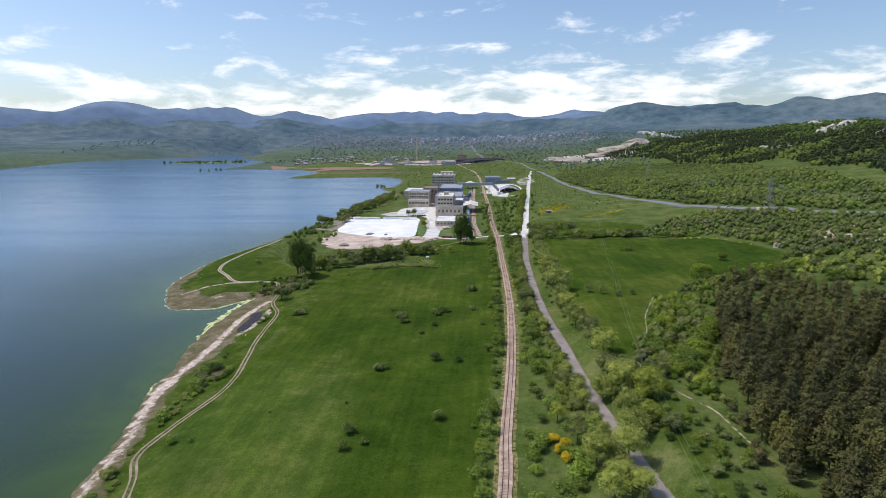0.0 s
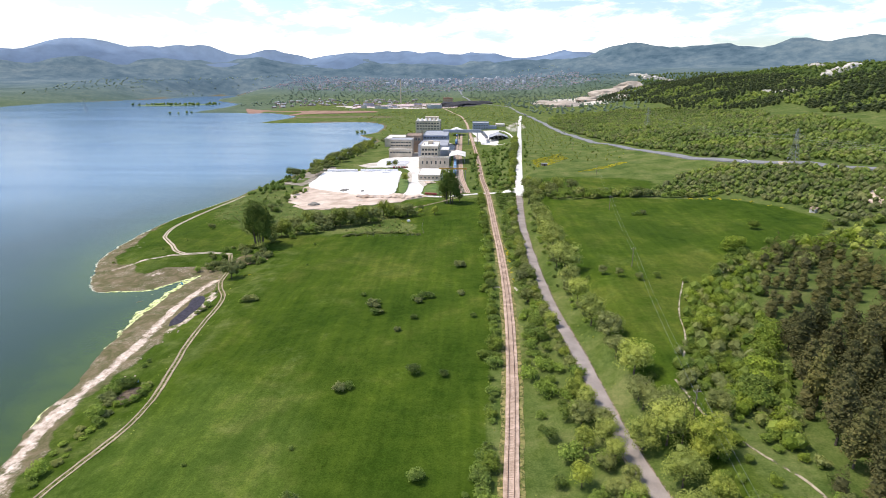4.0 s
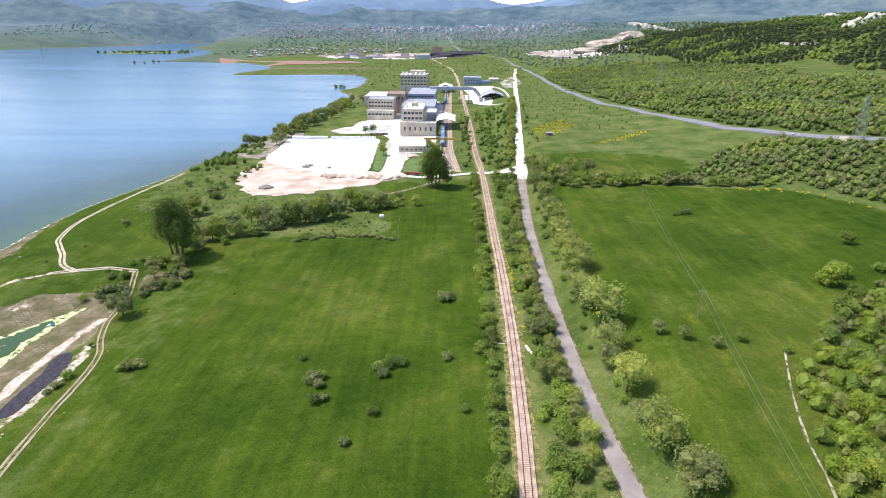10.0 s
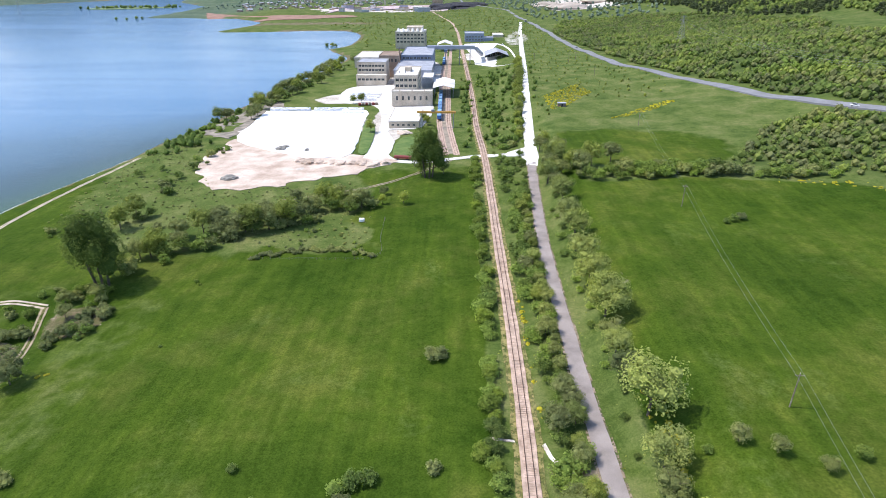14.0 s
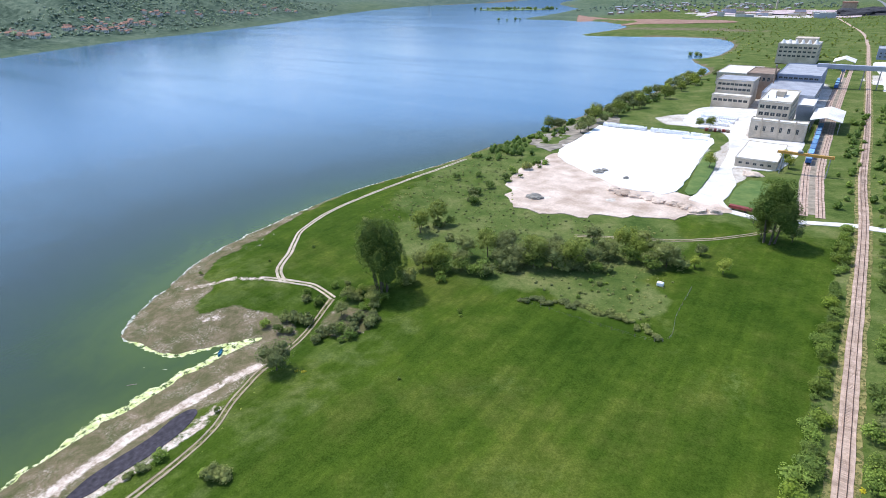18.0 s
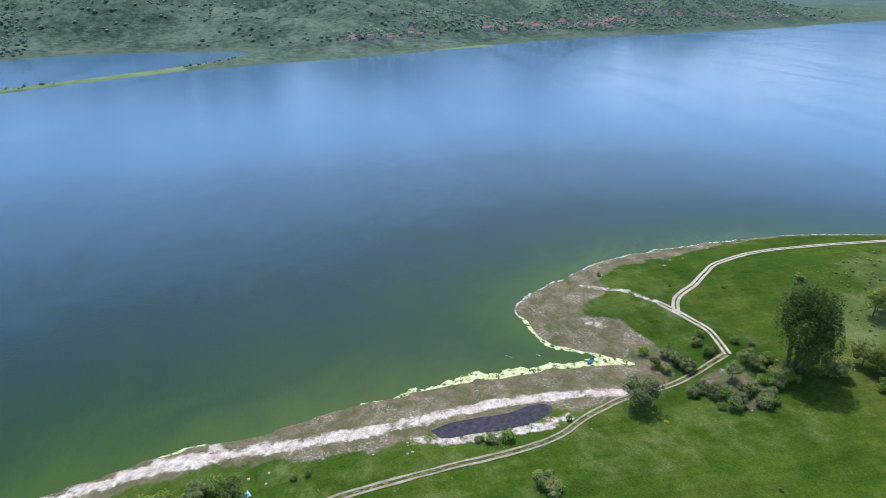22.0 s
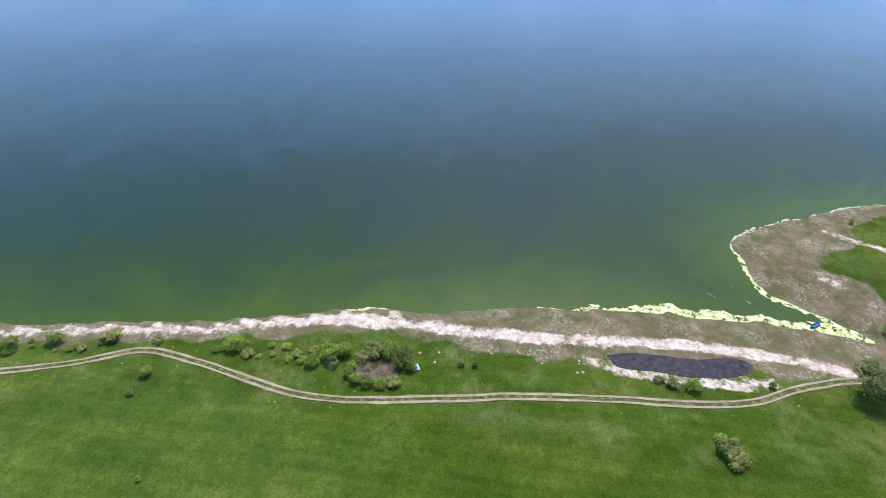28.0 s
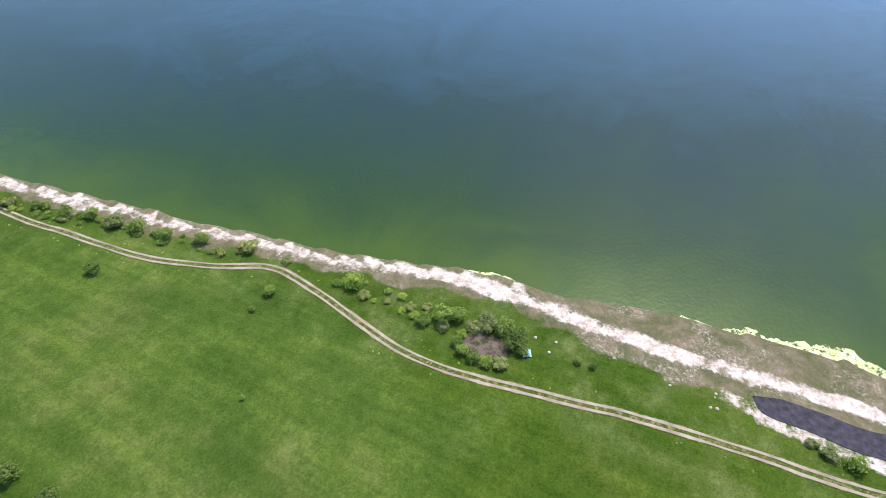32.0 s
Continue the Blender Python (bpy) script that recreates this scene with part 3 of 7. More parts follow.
# ---- roads, tracks and the railway ----
def ribbon(name, points, width, lift, mat, step=3.0, rag=0.0, side=0.0, label="", category="road", skirt=0.25, across=1):
    """A strip that follows the ground, with its edges turned down into it."""
    line = smooth_line(points, step)
    tan = np.gradient(line, axis=0)
    tan /= np.linalg.norm(tan, axis=1)[:, None]
    nor = np.stack([tan[:, 1], -tan[:, 0]], 1)
    seed = abs(points[0][0]) % 7
    wl = width / 2 + rag * (0.7 * wobble(line[:, 0], line[:, 1], 11, seed) + 0.35 * wobble(line[:, 0], line[:, 1], 2.7, seed + 1))
    wr = width / 2 + rag * (0.7 * wobble(line[:, 0], line[:, 1], 8, seed + 3) + 0.35 * wobble(line[:, 0], line[:, 1], 2.3, seed + 5))
    offs = [-wl] + [-wl + (wl + wr) * k / across for k in range(1, across)] + [wr]
    rows = [line + nor * (side + o)[:, None] for o in offs]
    mid = H(line[:, 0] + nor[:, 0] * side, line[:, 1] + nor[:, 1] * side)
    zs = [np.maximum(H(r[:, 0], r[:, 1]), mid - 0.4) + lift for r in rows]
    cols = [np.c_[rows[0], zs[0] - skirt - lift]] + [np.c_[r, z] for r, z in zip(rows, zs)] + [np.c_[rows[-1], zs[-1] - skirt - lift]]
    n, k = len(line), len(cols)
    verts = np.stack(cols, 1).reshape(-1, 3)
    faces = [(i * k + j, i * k + j + 1, i * k + k + j + 1, i * k + k + j) for i in range(n - 1) for j in range(k - 1)]
    ob = mesh_object(name, verts, faces, mat)
    return tagged(ob, label, category, kind="structure")


RAILWAY = [(-38, -440), (-25.8, -337.5), (-14.8, -242.5), (-6.8, -166.3), (-5, -135.4), (-0.4, -77.4), (2.4, -18.9), (3.3, 39.5), (2.9, 102.8), (2.2, 212.8), (-0.5, 290.3), (-1.9, 425.5), (-8.5, 719.4), (-16.1, 1020.3)]
WHITE_ROAD = [(25.3, 188), (26.4, 203), (29.6, 245), (33, 286), (40, 368), (51, 489), (73, 737), (96, 993), (118, 1209)]
CROSS_ROAD = [(27.6, 204.9), (17.4, 213.3), (2.2, 217.7), (-16.9, 212.9), (-39.1, 209.6), (-53, 220), (-60.7, 258.7), (-65.4, 327.5), (-71.5, 388.3), (-77.7, 450.6)]
HIGHWAY_LINE = [(342.3, 30.6), (255.2, 163.2), (235.9, 205.7), (213.3, 244), (196.5, 289.5), (166.6, 399), (145.3, 509.8), (139.3, 709.2), (138.8, 1059.9), (111.1, 1701.7), (23.7, 2074.6), (-74.2, 3202.6)]
TRACK = [(-92.5, -332.4), (-99, -220.6), (-101, -198.1), (-104, -172.3), (-109.7, -154.8), (-116.5, -141.6), (-115, -126.7), (-111.5, -111.8), (-108.8, -98.3), (-108.9, -86.8),
         (-112.4, -69.1), (-115.9, -50.4), (-118.5, -31.6), (-119.9, -15.1), (-123.2, -1.6), (-128.7, 8.7), (-134, 21.1), (-137.3, 37.6), (-141.4, 50.8), (-145.2, 61.1)]
SPUR = [(-145.2, 61.6), (-158, 64), (-171.3, 59.9), (-176.9, 57.6)]
LOOP = [(-169.1, 59.7), (-178.1, 65.4), (-186.4, 77.5), (-193.9, 87.1), (-203.4, 101.6), (-209.9, 128), (-209.6, 154.7), (-208.8, 182.8), (-204.6, 235.7)]
SOUTH_TRACK = [(-95.6, 152.9), (-69.4, 163.1), (-56.9, 168.8), (-40.1, 182.2), (-24.3, 201.4), (-15.9, 211.7)]

WORN = broken(mottled("worn_grass", (0.085, 0.105, 0.022), (0.20, 0.18, 0.07), 0.5, 5, 0.95, relief=0.05), 0.8, 0.42, 0.56)
SHOULDER = broken(mottled("gravel_shoulder", (0.16, 0.13, 0.075), (0.40, 0.31, 0.23), 0.5, 6, 0.95, relief=0.05), 0.7, 0.40, 0.55)
ribbon("road_shoulder", ROAD, 5.3, 0.10, SHOULDER, 1.5, 0.35, label="reddish gravel shoulder of the narrow road", category="verge")
ribbon("road", ROAD, 4.2, 0.2, ASPHALT, 1.5, 0.16, label="narrow worn grey asphalt road between trees")
ribbon("dusty_road", WHITE_ROAD, 6.0, 0.2, DUST, 4, 0.25, label="white dust-covered road beside the works")
ribbon("works_road", CROSS_ROAD, 4.6, 0.24, DUST, 3, 0.4, label="white dusty access road over the railway")
ribbon("highway", HIGHWAY_LINE, 8.0, 0.6, HIGHWAY, 8, 0, label="grey asphalt main road along the hillside", skirt=1.2)
for line, nm, lab in ((TRACK, "dirt_track", "two pale ruts of a dirt track in the meadow"), (LOOP, "dirt_track", "pale rutted dirt track along the shore meadow"),
                      (SPUR, "dirt_track", "pale worn dirt track on the point"), (SOUTH_TRACK, "dirt_track", "thin pale dirt track south of the works")):
    wide = 0.9 if line in (SPUR, LOOP) else 0.6
    ribbon("track_verge", line, 2.5, 0.07, WORN, 1.6, 0.4, 0, "worn grass along the dirt track", "verge", 0.04)
    for side in (-0.78, 0.78):
        ribbon(nm, line, wide, 0.11, PALE_RUT if line in (SPUR, LOOP) else RUT, 1.6, 0.18, side, lab, "track", 0.1)


def box(bm, x0, x1, y0, y1, z0, z1, bevel=0.0):
    vs = [bm.verts.new(p) for p in ((x0, y0, z0), (x1, y0, z0), (x1, y1, z0), (x0, y1, z0), (x0, y0, z1), (x1, y0, z1), (x1, y1, z1), (x0, y1, z1))]
    fs = [bm.faces.new([vs[i] for i in f]) for f in ((3, 2, 1, 0), (4, 5, 6, 7), (0, 1, 5, 4), (1, 2, 6, 5), (2, 3, 7, 6), (3, 0, 4, 7))]
    if bevel:
        bmesh.ops.bevel(bm, geom=list({e for f in fs for e in f.edges}), offset=bevel, segments=1, affect="EDGES")
    return bm


def boxed(*args, **kw):
    return box(bmesh.new(), *args, **kw)


def rod(bm, p, q, r0, r1=None, sides=6):
    """A tapered rod from p to q."""
    p, q = Vector(p), Vector(q)
    r1 = r0 if r1 is None else r1
    rot = (q - p).to_track_quat("Z", "Y").to_matrix()
    rings = []
    for c, r in ((p, r0), (q, r1)):
        rings.append([bm.verts.new(c + rot @ Vector((r * math.cos(a), r * math.sin(a), 0))) for a in (2 * math.pi * k / sides for k in range(sides))])
    for k in range(sides):
        bm.faces.new((rings[0][k], rings[0][(k + 1) % sides], rings[1][(k + 1) % sides], rings[1][k]))
    bm.faces.new(rings[1])
    bm.faces.new(rings[0][::-1])
    return bm


def empty(name, x, y, z=None, rz=0.0):
    ob = new(name)
    ob.matrix_world = pose(x, y, h1(x, y) if z is None else z, 0, 0, rz)
    return ob


# ---- railway ----
DRY = broken(mottled("dry_grass", (0.12, 0.14, 0.035), (0.33, 0.27, 0.11), 0.5, 6, 0.95, relief=0.1), 0.6, 0.34, 0.56)
ribbon("railway_verge", RAILWAY, 6.4, 0.12, DRY, 1.5, 0.6, label="dry yellow grass verge along the railway", category="verge", across=2)
ribbon("railway_ballast", RAILWAY, 3.7, 0.42, BALLAST, 2, 0.2, label="pale pinkish crushed-stone railway ballast", category="ballast", skirt=0.5)
rail_line = smooth_line(RAILWAY, 2.0)
seg = np.r_[0, np.cumsum(np.linalg.norm(np.diff(rail_line, axis=0), axis=1))]


def along(line, lengths, s):
    return np.stack([np.interp(s, lengths, line[:, 0]), np.interp(s, lengths, line[:, 1])], 1)


rail_z = H(rail_line[:, 0], rail_line[:, 1])
railway = tagged(empty("railway_track", 3, 0, 0), "single railway track with rusty rails on pale sleepers", "railway")
railway.matrix_world = Matrix.Identity(4)
rt = np.gradient(rail_line, axis=0)
rt /= np.linalg.norm(rt, axis=1)[:, None]
rn = np.stack([rt[:, 1], -rt[:, 0]], 1)
for side in (-0.7525, 0.7525):
    c = rail_line + rn * side
    prof = [(-0.065, 0), (-0.036, 0.16), (0.036, 0.16), (0.065, 0)]
    verts = np.concatenate([np.c_[c + rn * u, rail_z + 0.48 + v] for u, v in prof])
    n = len(c)
    faces = [(j * n + i, j * n + i + 1, (j + 1) * n + i + 1, (j + 1) * n + i) for j in range(3) for i in range(n - 1)]
    tagged(mesh_object("rail", verts, faces, RAIL, railway), "rust-brown steel rail")
sleeper_bm = boxed(-1.25, 1.25, -0.13, 0.13, 0, 0.2)
for v in sleeper_bm.verts:
    if v.co.z > 0.1:
        v.co.y *= 0.75
        v.co.x *= 0.985
        v.co.z -= 0.05 if abs(v.co.x) < 0.4 else 0
sleeper_mesh = bpy.data.meshes.new("sleeper")
sleeper_bm.to_mesh(sleeper_mesh)
sleeper_bm.free()
sleeper_mesh.materials.append(SLEEPER)
s_all = np.arange(20, seg[-1] - 5, 0.62)
sp = along(rail_line, seg, s_all)
sd = along(rt, seg, s_all)
sz = H(sp[:, 0], sp[:, 1])
rest_v, rest_f = [], []
base_v = np.array([v.co[:] for v in sleeper_mesh.vertices])
base_f = [tuple(p.vertices) for p in sleeper_mesh.polygons]
made = 0
for (x, y), (tx, ty), z in zip(sp, sd, sz):
    a = math.atan2(-tx, ty)
    if -22 < y < 160 and made < 296:
        ob = new("sleeper", sleeper_mesh)
        ob.matrix_world = Matrix.Translation((x, y, z + 0.26)) @ Matrix.Rotation(a + random.uniform(-0.01, 0.01), 4, "Z")
        ob.parent = railway
        made += 1
    elif y < 560:
        k = len(rest_v) * 8
        c, s = math.cos(a), math.sin(a)
        rest_v.append(np.c_[x + base_v[:, 0] * c - base_v[:, 1] * s, y + base_v[:, 0] * s + base_v[:, 1] * c, z + 0.26 + base_v[:, 2]])
        rest_f += [tuple(i + k for i in f) for f in base_f]
tagged(mesh_object("sleeper_run", np.concatenate(rest_v), rest_f, SLEEPER, railway), kind="stuff")


# ---- plants ----
def foliage(rng, lobes, n, size, core=0.84, up=1.25):
    """Leaf clumps set over the lobes (centre and radii), each a small bent quad, round a rough dark core."""
    lobes = np.array(lobes, float)
    weight = (lobes[:, 3] * lobes[:, 4] + lobes[:, 3] * lobes[:, 5])
    pick = rng.choice(len(lobes), n, p=weight / weight.sum())
    d = rng.normal(size=(n, 3))
    d /= np.linalg.norm(d, axis=1)[:, None]
    d[:, 2] = np.where(d[:, 2] < -0.55, -d[:, 2], d[:, 2])
    r = rng.uniform(0.84, 1.10, n)[:, None] + 0.1 * np.sin(d[:, :1] * 7 + pick[:, None])
    c = lobes[pick, :3] + d * lobes[pick, 3:] * r
    nor = d + rng.normal(size=(n, 3)) * 0.55 + np.array([0, 0, up])
    nor /= np.linalg.norm(nor, axis=1)[:, None]
    t = np.cross(nor, rng.normal(size=(n, 3)))
    t /= np.linalg.norm(t, axis=1)[:, None]
    b = np.cross(nor, t)
    s = size * rng.uniform(0.55, 1.3, n)[:, None]
    bend = nor * s * 0.25
    quad = np.stack([c - t * s * 0.6, c - b * s * 0.42 + bend, c + t * s * 0.6, c + b * s * 0.42 + bend], 1)
    verts = [quad.reshape(-1, 3)]
    faces = [tuple(range(4 * i, 4 * i + 4)) for i in range(n)]
    if core:
        ico = [(0, 0, 1), (0.9, 0, 0.4), (0.28, 0.85, 0.4), (-0.72, 0.53, 0.4), (-0.72, -0.53, 0.4), (0.28, -0.85, 0.4),
               (0.72, 0.53, -0.4), (-0.28, 0.85, -0.4), (-0.9, 0, -0.4), (-0.28, -0.85, -0.4), (0.72, -0.53, -0.4), (0, 0, -1)]
        tri = [(0, 1, 2), (0, 2, 3), (0, 3, 4), (0, 4, 5), (0, 5, 1), (1, 6, 2), (2, 7, 3), (3, 8, 4), (4, 9, 5), (5, 10, 1),
               (6, 7, 2), (7, 8, 3), (8, 9, 4), (9, 10, 5), (10, 6, 1), (6, 11, 7), (7, 11, 8), (8, 11, 9), (9, 11, 10), (10, 11, 6)]
        k = 4 * n
        for lobe in lobes:
            verts.append(lobe[:3] + np.array(ico) * lobe[3:] * core * rng.uniform(0.85, 1.1, (12, 1)))
            faces += [tuple(i + k for i in f) for f in tri]
            k += 12
    return np.concatenate(verts), faces


def trunk_bm(height, radius, limbs, rng, spread):
    bm = bmesh.new()
    lean = Vector((rng.uniform(-0.3, 0.3), rng.uniform(-0.3, 0.3), height))
    rod(bm, (0, 0, -0.4), lean * 0.5, radius, radius * 0.75, 7)
    rod(bm, lean * 0.5, lean, radius * 0.75, radius * 0.3, 6)
    for k in range(limbs):
        a = 2 * math.pi * k / limbs + rng.uniform(-0.4, 0.4)
        s = rng.uniform(0.45, 0.8)
        rod(bm, lean * s, lean * s + Vector((math.cos(a) * spread, math.sin(a) * spread, spread * rng.uniform(0.5, 0.9))), radius * 0.4, radius * 0.12, 5)
    return bm


rng = np.random.default_rng(5)


def lobes_round(rx, z0, z1, n):
    out = [(0, 0, (z0 + z1) / 2, rx * 0.72, rx * 0.72, (z1 - z0) * 0.46)]
    for k in range(n):
        a = 2.4 * k + rng.uniform(-0.3, 0.3)
        zz = z0 + (z1 - z0) * (0.22 + 0.6 * rng.uniform())
        taper = 1 - 0.35 * abs(zz - z0 - 0.4 * (z1 - z0)) / (z1 - z0)
        rr = rx * rng.uniform(0.32, 0.52)
        out.append((math.cos(a) * rx * 0.62 * taper, math.sin(a) * rx * 0.62 * taper, zz, rr, rr, rr * rng.uniform(0.7, 1.0)))
    return out


STORE = {}


def plant_model(key, name, mat, lobes, n, size, trunk=None, label="", category="tree", core=0.55, up=0.9):
    """One plant, kept far below ground level of use: its parts are copied wherever it grows."""
    root = new(name)
    tagged(root, label, category)
    if trunk:
        part("trunk", trunk_bm(*trunk), BARK, root)
    verts, faces = foliage(rng, lobes, n, size, core, up)
    crown = mesh_object("crown" if trunk else "foliage", verts, faces, mat, root)
    STORE.setdefault(key, []).append(root)
    return root


for k in range(3):
    plant_model("round", "tree", LEAF, lobes_round(3.6, 1.6, 8.6, 12), 1900, 0.31, (5.0, 0.2, 5, rng, 2.2), "leafy green broadleaf tree with a rounded crown")
for k in range(3):
    plant_model("pale", "tree", LEAF_PALE, lobes_round(3.7, 0.9, 7.8, 14), 2500, 0.27, (5.0, 0.2, 5, rng, 2.3), "pale yellow-green roadside tree in young leaf")
for k in range(2):
    plant_model("grey", "tree", LEAF_GREY, lobes_round(3.4, 1.0, 6.6, 11), 1700, 0.27, (5.6, 0.16, 7, rng, 2.4), "thin grey-green tree just coming into leaf", core=0.62)
for k in range(3):
    plant_model("bush", "bush", LEAF_BUSH, lobes_round(1.7, 0.1, 2.6, 8), 420, 0.28, None, "dense green bush in the grass", "bush")
for k in range(3):
    plant_model("hedge", "hedge_bush", LEAF_BUSH, lobes_round(1.9, 0.0, 2.5, 8), 400, 0.28, None, "leafy green hedge bush beside the railway", "bush")
for k in range(2):
    plant_model("darkbush", "dense_bush", LEAF_DARK, lobes_round(1.8, 0.1, 2.8, 8), 420, 0.28, None, "dark green rounded bush", "bush")
for k in range(2):
    plant_model("greybush", "thorn_bush", LEAF_GREY, lobes_round(1.8, 0.1, 2.3, 8), 380, 0.28, None, "grey-green straggling thorn bush", "bush", 0.78)
for k in range(2):
    plant_model("bright", "scrub_bush", LEAF_BRIGHT, lobes_round(2.2, 0.1, 3.6, 11), 800, 0.30, None, "bright yellow-green leafy bush", "bush")
for k in range(2):
    plant_model("flower", "blossom_bush", BLOSSOM, lobes_round(1.6, 0.0, 2.2, 6), 500, 0.3, None, "bush covered in yellow blossom", "bush", 0.5)
for k in range(3):
    lobes = [(rng.uniform(-0.3, 0.3), rng.uniform(-0.3, 0.3), z, r, r, 1.15) for z, r in ((3.0, 1.9), (4.6, 2.3), (6.2, 2.2), (7.8, 1.9), (9.4, 1.4), (10.8, 0.9))]
    lobes += [(math.cos(a) * 1.6, math.sin(a) * 1.6, rng.uniform(4, 7.5), 0.9, 0.9, 0.7) for a in rng.uniform(0, 6.28, 5)]
    plant_model("pine", "pine_tree", NEEDLE, lobes, 900, 0.44, (11.0, 0.2, 5, rng, 1.4), "dark green pine tree in a dense stand", "tree", 0.8, 0.8)
poplar_lobes = [(math.cos(a) * r, math.sin(a) * r, z, 3.7, 3.7, 4.4) for a, r, z in ((0.3, 3.4, 9.5), (1.6, 3.0, 11.5), (2.9, 3.6, 9.0), (4.1, 2.6, 12.0), (5.3, 3.3, 10.0), (0.9, 1.6, 14.8), (3.6, 1.8, 15.2), (2.2, 4.6, 6.6), (5.8, 4.6, 7.0), (0, 0, 10.5))]


def place(ob, x, y, scale=1.0, tall=1.0, z=None, first=False):
    m = pose(x, y, (h1(x, y) if z is None else z) - 0.05, 0, 0, random.uniform(0, 360))
    c = copy_thing(ob, m)
    c.scale = (scale, scale, scale * tall)
    return c


PLANTS = []   # kind, x, y, scale, stretch


def grow(kind, x, y, scale=1.0, tall=1.0, group=""):
    PLANTS.append((kind, x, y, scale, tall, group))


FOOTPATH = [(72, -17), (65, -33), (59, -50), (54, -68), (48.5, -84), (42, -95), (42.5, -106), (43.5, -115), (49, -127), (54, -136), (55.5, -146), (56.5, -156)]
# the tall lakeside trees and the big tree by the crossing
for nm, (tx, ty), sc, stems in (("tree", (-133.5, 74.3), 1.36, 6), ("tree", (-27.6, 183), 1.32, 5)):
    big = tagged(empty(nm, tx, ty), "tall dark-green poplar clump with several bare stems", "tree")
    big.scale = (sc, sc, sc)
    for k in range(stems):
        a = 2 * math.pi * k / stems
        bm = rod(bmesh.new(), (math.cos(a) * 1.5, math.sin(a) * 1.2, -0.5), (math.cos(a) * 2.6, math.sin(a) * 2.4, 9.0), 0.32, 0.16, 7)
        rod(bm, (math.cos(a) * 2.6, math.sin(a) * 2.4, 9.0), (math.cos(a) * 2.2, math.sin(a) * 2.2, 15), 0.16, 0.04, 5)
        part("stem", bm, BARK, big)
    verts, faces = foliage(rng, poplar_lobes, 11000, 0.38, 0.72)
    mesh_object("crown", verts, faces, LEAF_POPLAR, big)

# trees and bushes between the tall trees and the works
for k in range(30):
    t = k / 29
    x = np.interp(t, [0, 0.2, 0.45, 0.7, 1], [-132, -115.5, -93, -74.5, -51.5]) + random.uniform(-4, 4)
    y = np.interp(t, [0, 0.2, 0.45, 0.7, 1], [84.5, 103.5, 114, 133, 144.5]) + random.uniform(-5, 6)
    grow(random.choice(("bush", "greybush", "greybush", "darkbush")), x, y, random.uniform(1.0, 2.0))
for x, y, s, kd in ((-131, 95, 0.72, "grey"), (-126, 99, 0.8, "round"), (-123, 112, 0.75, "grey"), (-116, 117, 0.85, "round"), (-113, 128, 0.7, "grey"), (-108, 113, 0.62, "grey"),
                    (-103, 116, 0.7, "grey"), (-96, 117, 0.95, "round"), (-90, 120, 0.9, "grey"), (-83, 123, 1.0, "round"), (-86, 150, 0.6, "grey"), (-78, 128, 0.7, "grey"),
                    (-72, 146, 0.85, "round"), (-68, 156, 0.6, "grey"), (-55, 142, 0.8, "grey"), (-154, 123, 0.8, "round"), (-153, 135, 0.85, "round"), (-157, 128, 0.5, "round"),
                    (-36.7, 146, 0.55, "round"), (-62, 149, 0.6, "grey"), (-120, 104, 0.6, "grey"), (-111, 121, 0.75, "grey"), (-100, 125, 0.7, "round"), (-93, 128, 0.8, "grey"), (-76, 138, 0.75, "grey"), (-66, 143, 0.7, "round"), (-60, 138, 0.55, "grey"), (-47, 158, 0.5, "grey"), (-30.7, 185.7, 0.8, "round"), (-20.1, 187.8, 0.7, "grey"),
                    (-130, 24.2, 1.05, "grey"), (-129.3, 65.3, 0.6, "grey"), (-139.6, 63.2, 0.55, "grey"), (-134.3, 54.9, 0.55, "grey"), (-129.1, 45.7, 0.45, "grey"), (-127, 95.2, 0.7, "round"),
                    (-99.2, 118.2, 0.85, "grey"), (-46.3, 146.2, 0.45, "round"), (-24.3, 208.4, 0.7, "pale")):
    grow(kd, x, y, s * (1.25 if y < 160 and x < -50 and y > 90 else 1.0))
for x, y, s, kd in ((-146.4, 45.6, 1.0, "greybush"), (-142.4, 46.7, 1.1, "greybush"), (-150.3, 44.4, 0.8, "greybush"), (-127.1, 52.9, 1.0, "greybush"), (-124, 48.8, 1.0, "greybush"), (-122.1, 58.2, 0.7, "greybush"),
                    (-131.2, 40.7, 0.8, "greybush"), (-138.7, 69.6, 1.0, "darkbush"), (-150, 67.3, 0.8, "bush"), (-159, 177.9, 1.3, "bush"), (-159.5, 190.4, 1.4, "bush"), (-157.6, 204.5, 1.3, "darkbush"),
                    (-161.4, 218.5, 1.4, "bush"), (-169.6, 242.5, 1.6, "bush"), (-169.6, 257.9, 1.3, "darkbush"), (-198, 243.1, 1.7, "bush"), (-181.8, 265.3, 1.2, "bush"), (-178.5, 114.3, 0.5, "bush"),
                    (-182.1, 86.8, 0.4, "bush"), (-187.1, 68.1, 0.35, "bush"), (-204.3, 48.5, 0.45, "darkbush"), (-166.6, 146.4, 0.4, "bush"), (-101.7, 75.9, 0.4, "darkbush"), (-174.8, 203.8, 1.0, "bush")):
    grow(kd, x, y, s)
# straggling line and pen in the meadow
for k in range(30):
    grow("greybush", -88.5 + 1.55 * k + random.uniform(-0.5, 0.5), 93 + random.uniform(-1.5, 1.5) + 6 * math.sin(k * 0.104), random.uniform(0.35, 0.7), 0.7)
for k in range(18):
    grow(random.choice(("bush", "greybush")), random.uniform(-86.7, -43.1), random.uniform(96.5, 126.5), random.uniform(0.25, 0.5))
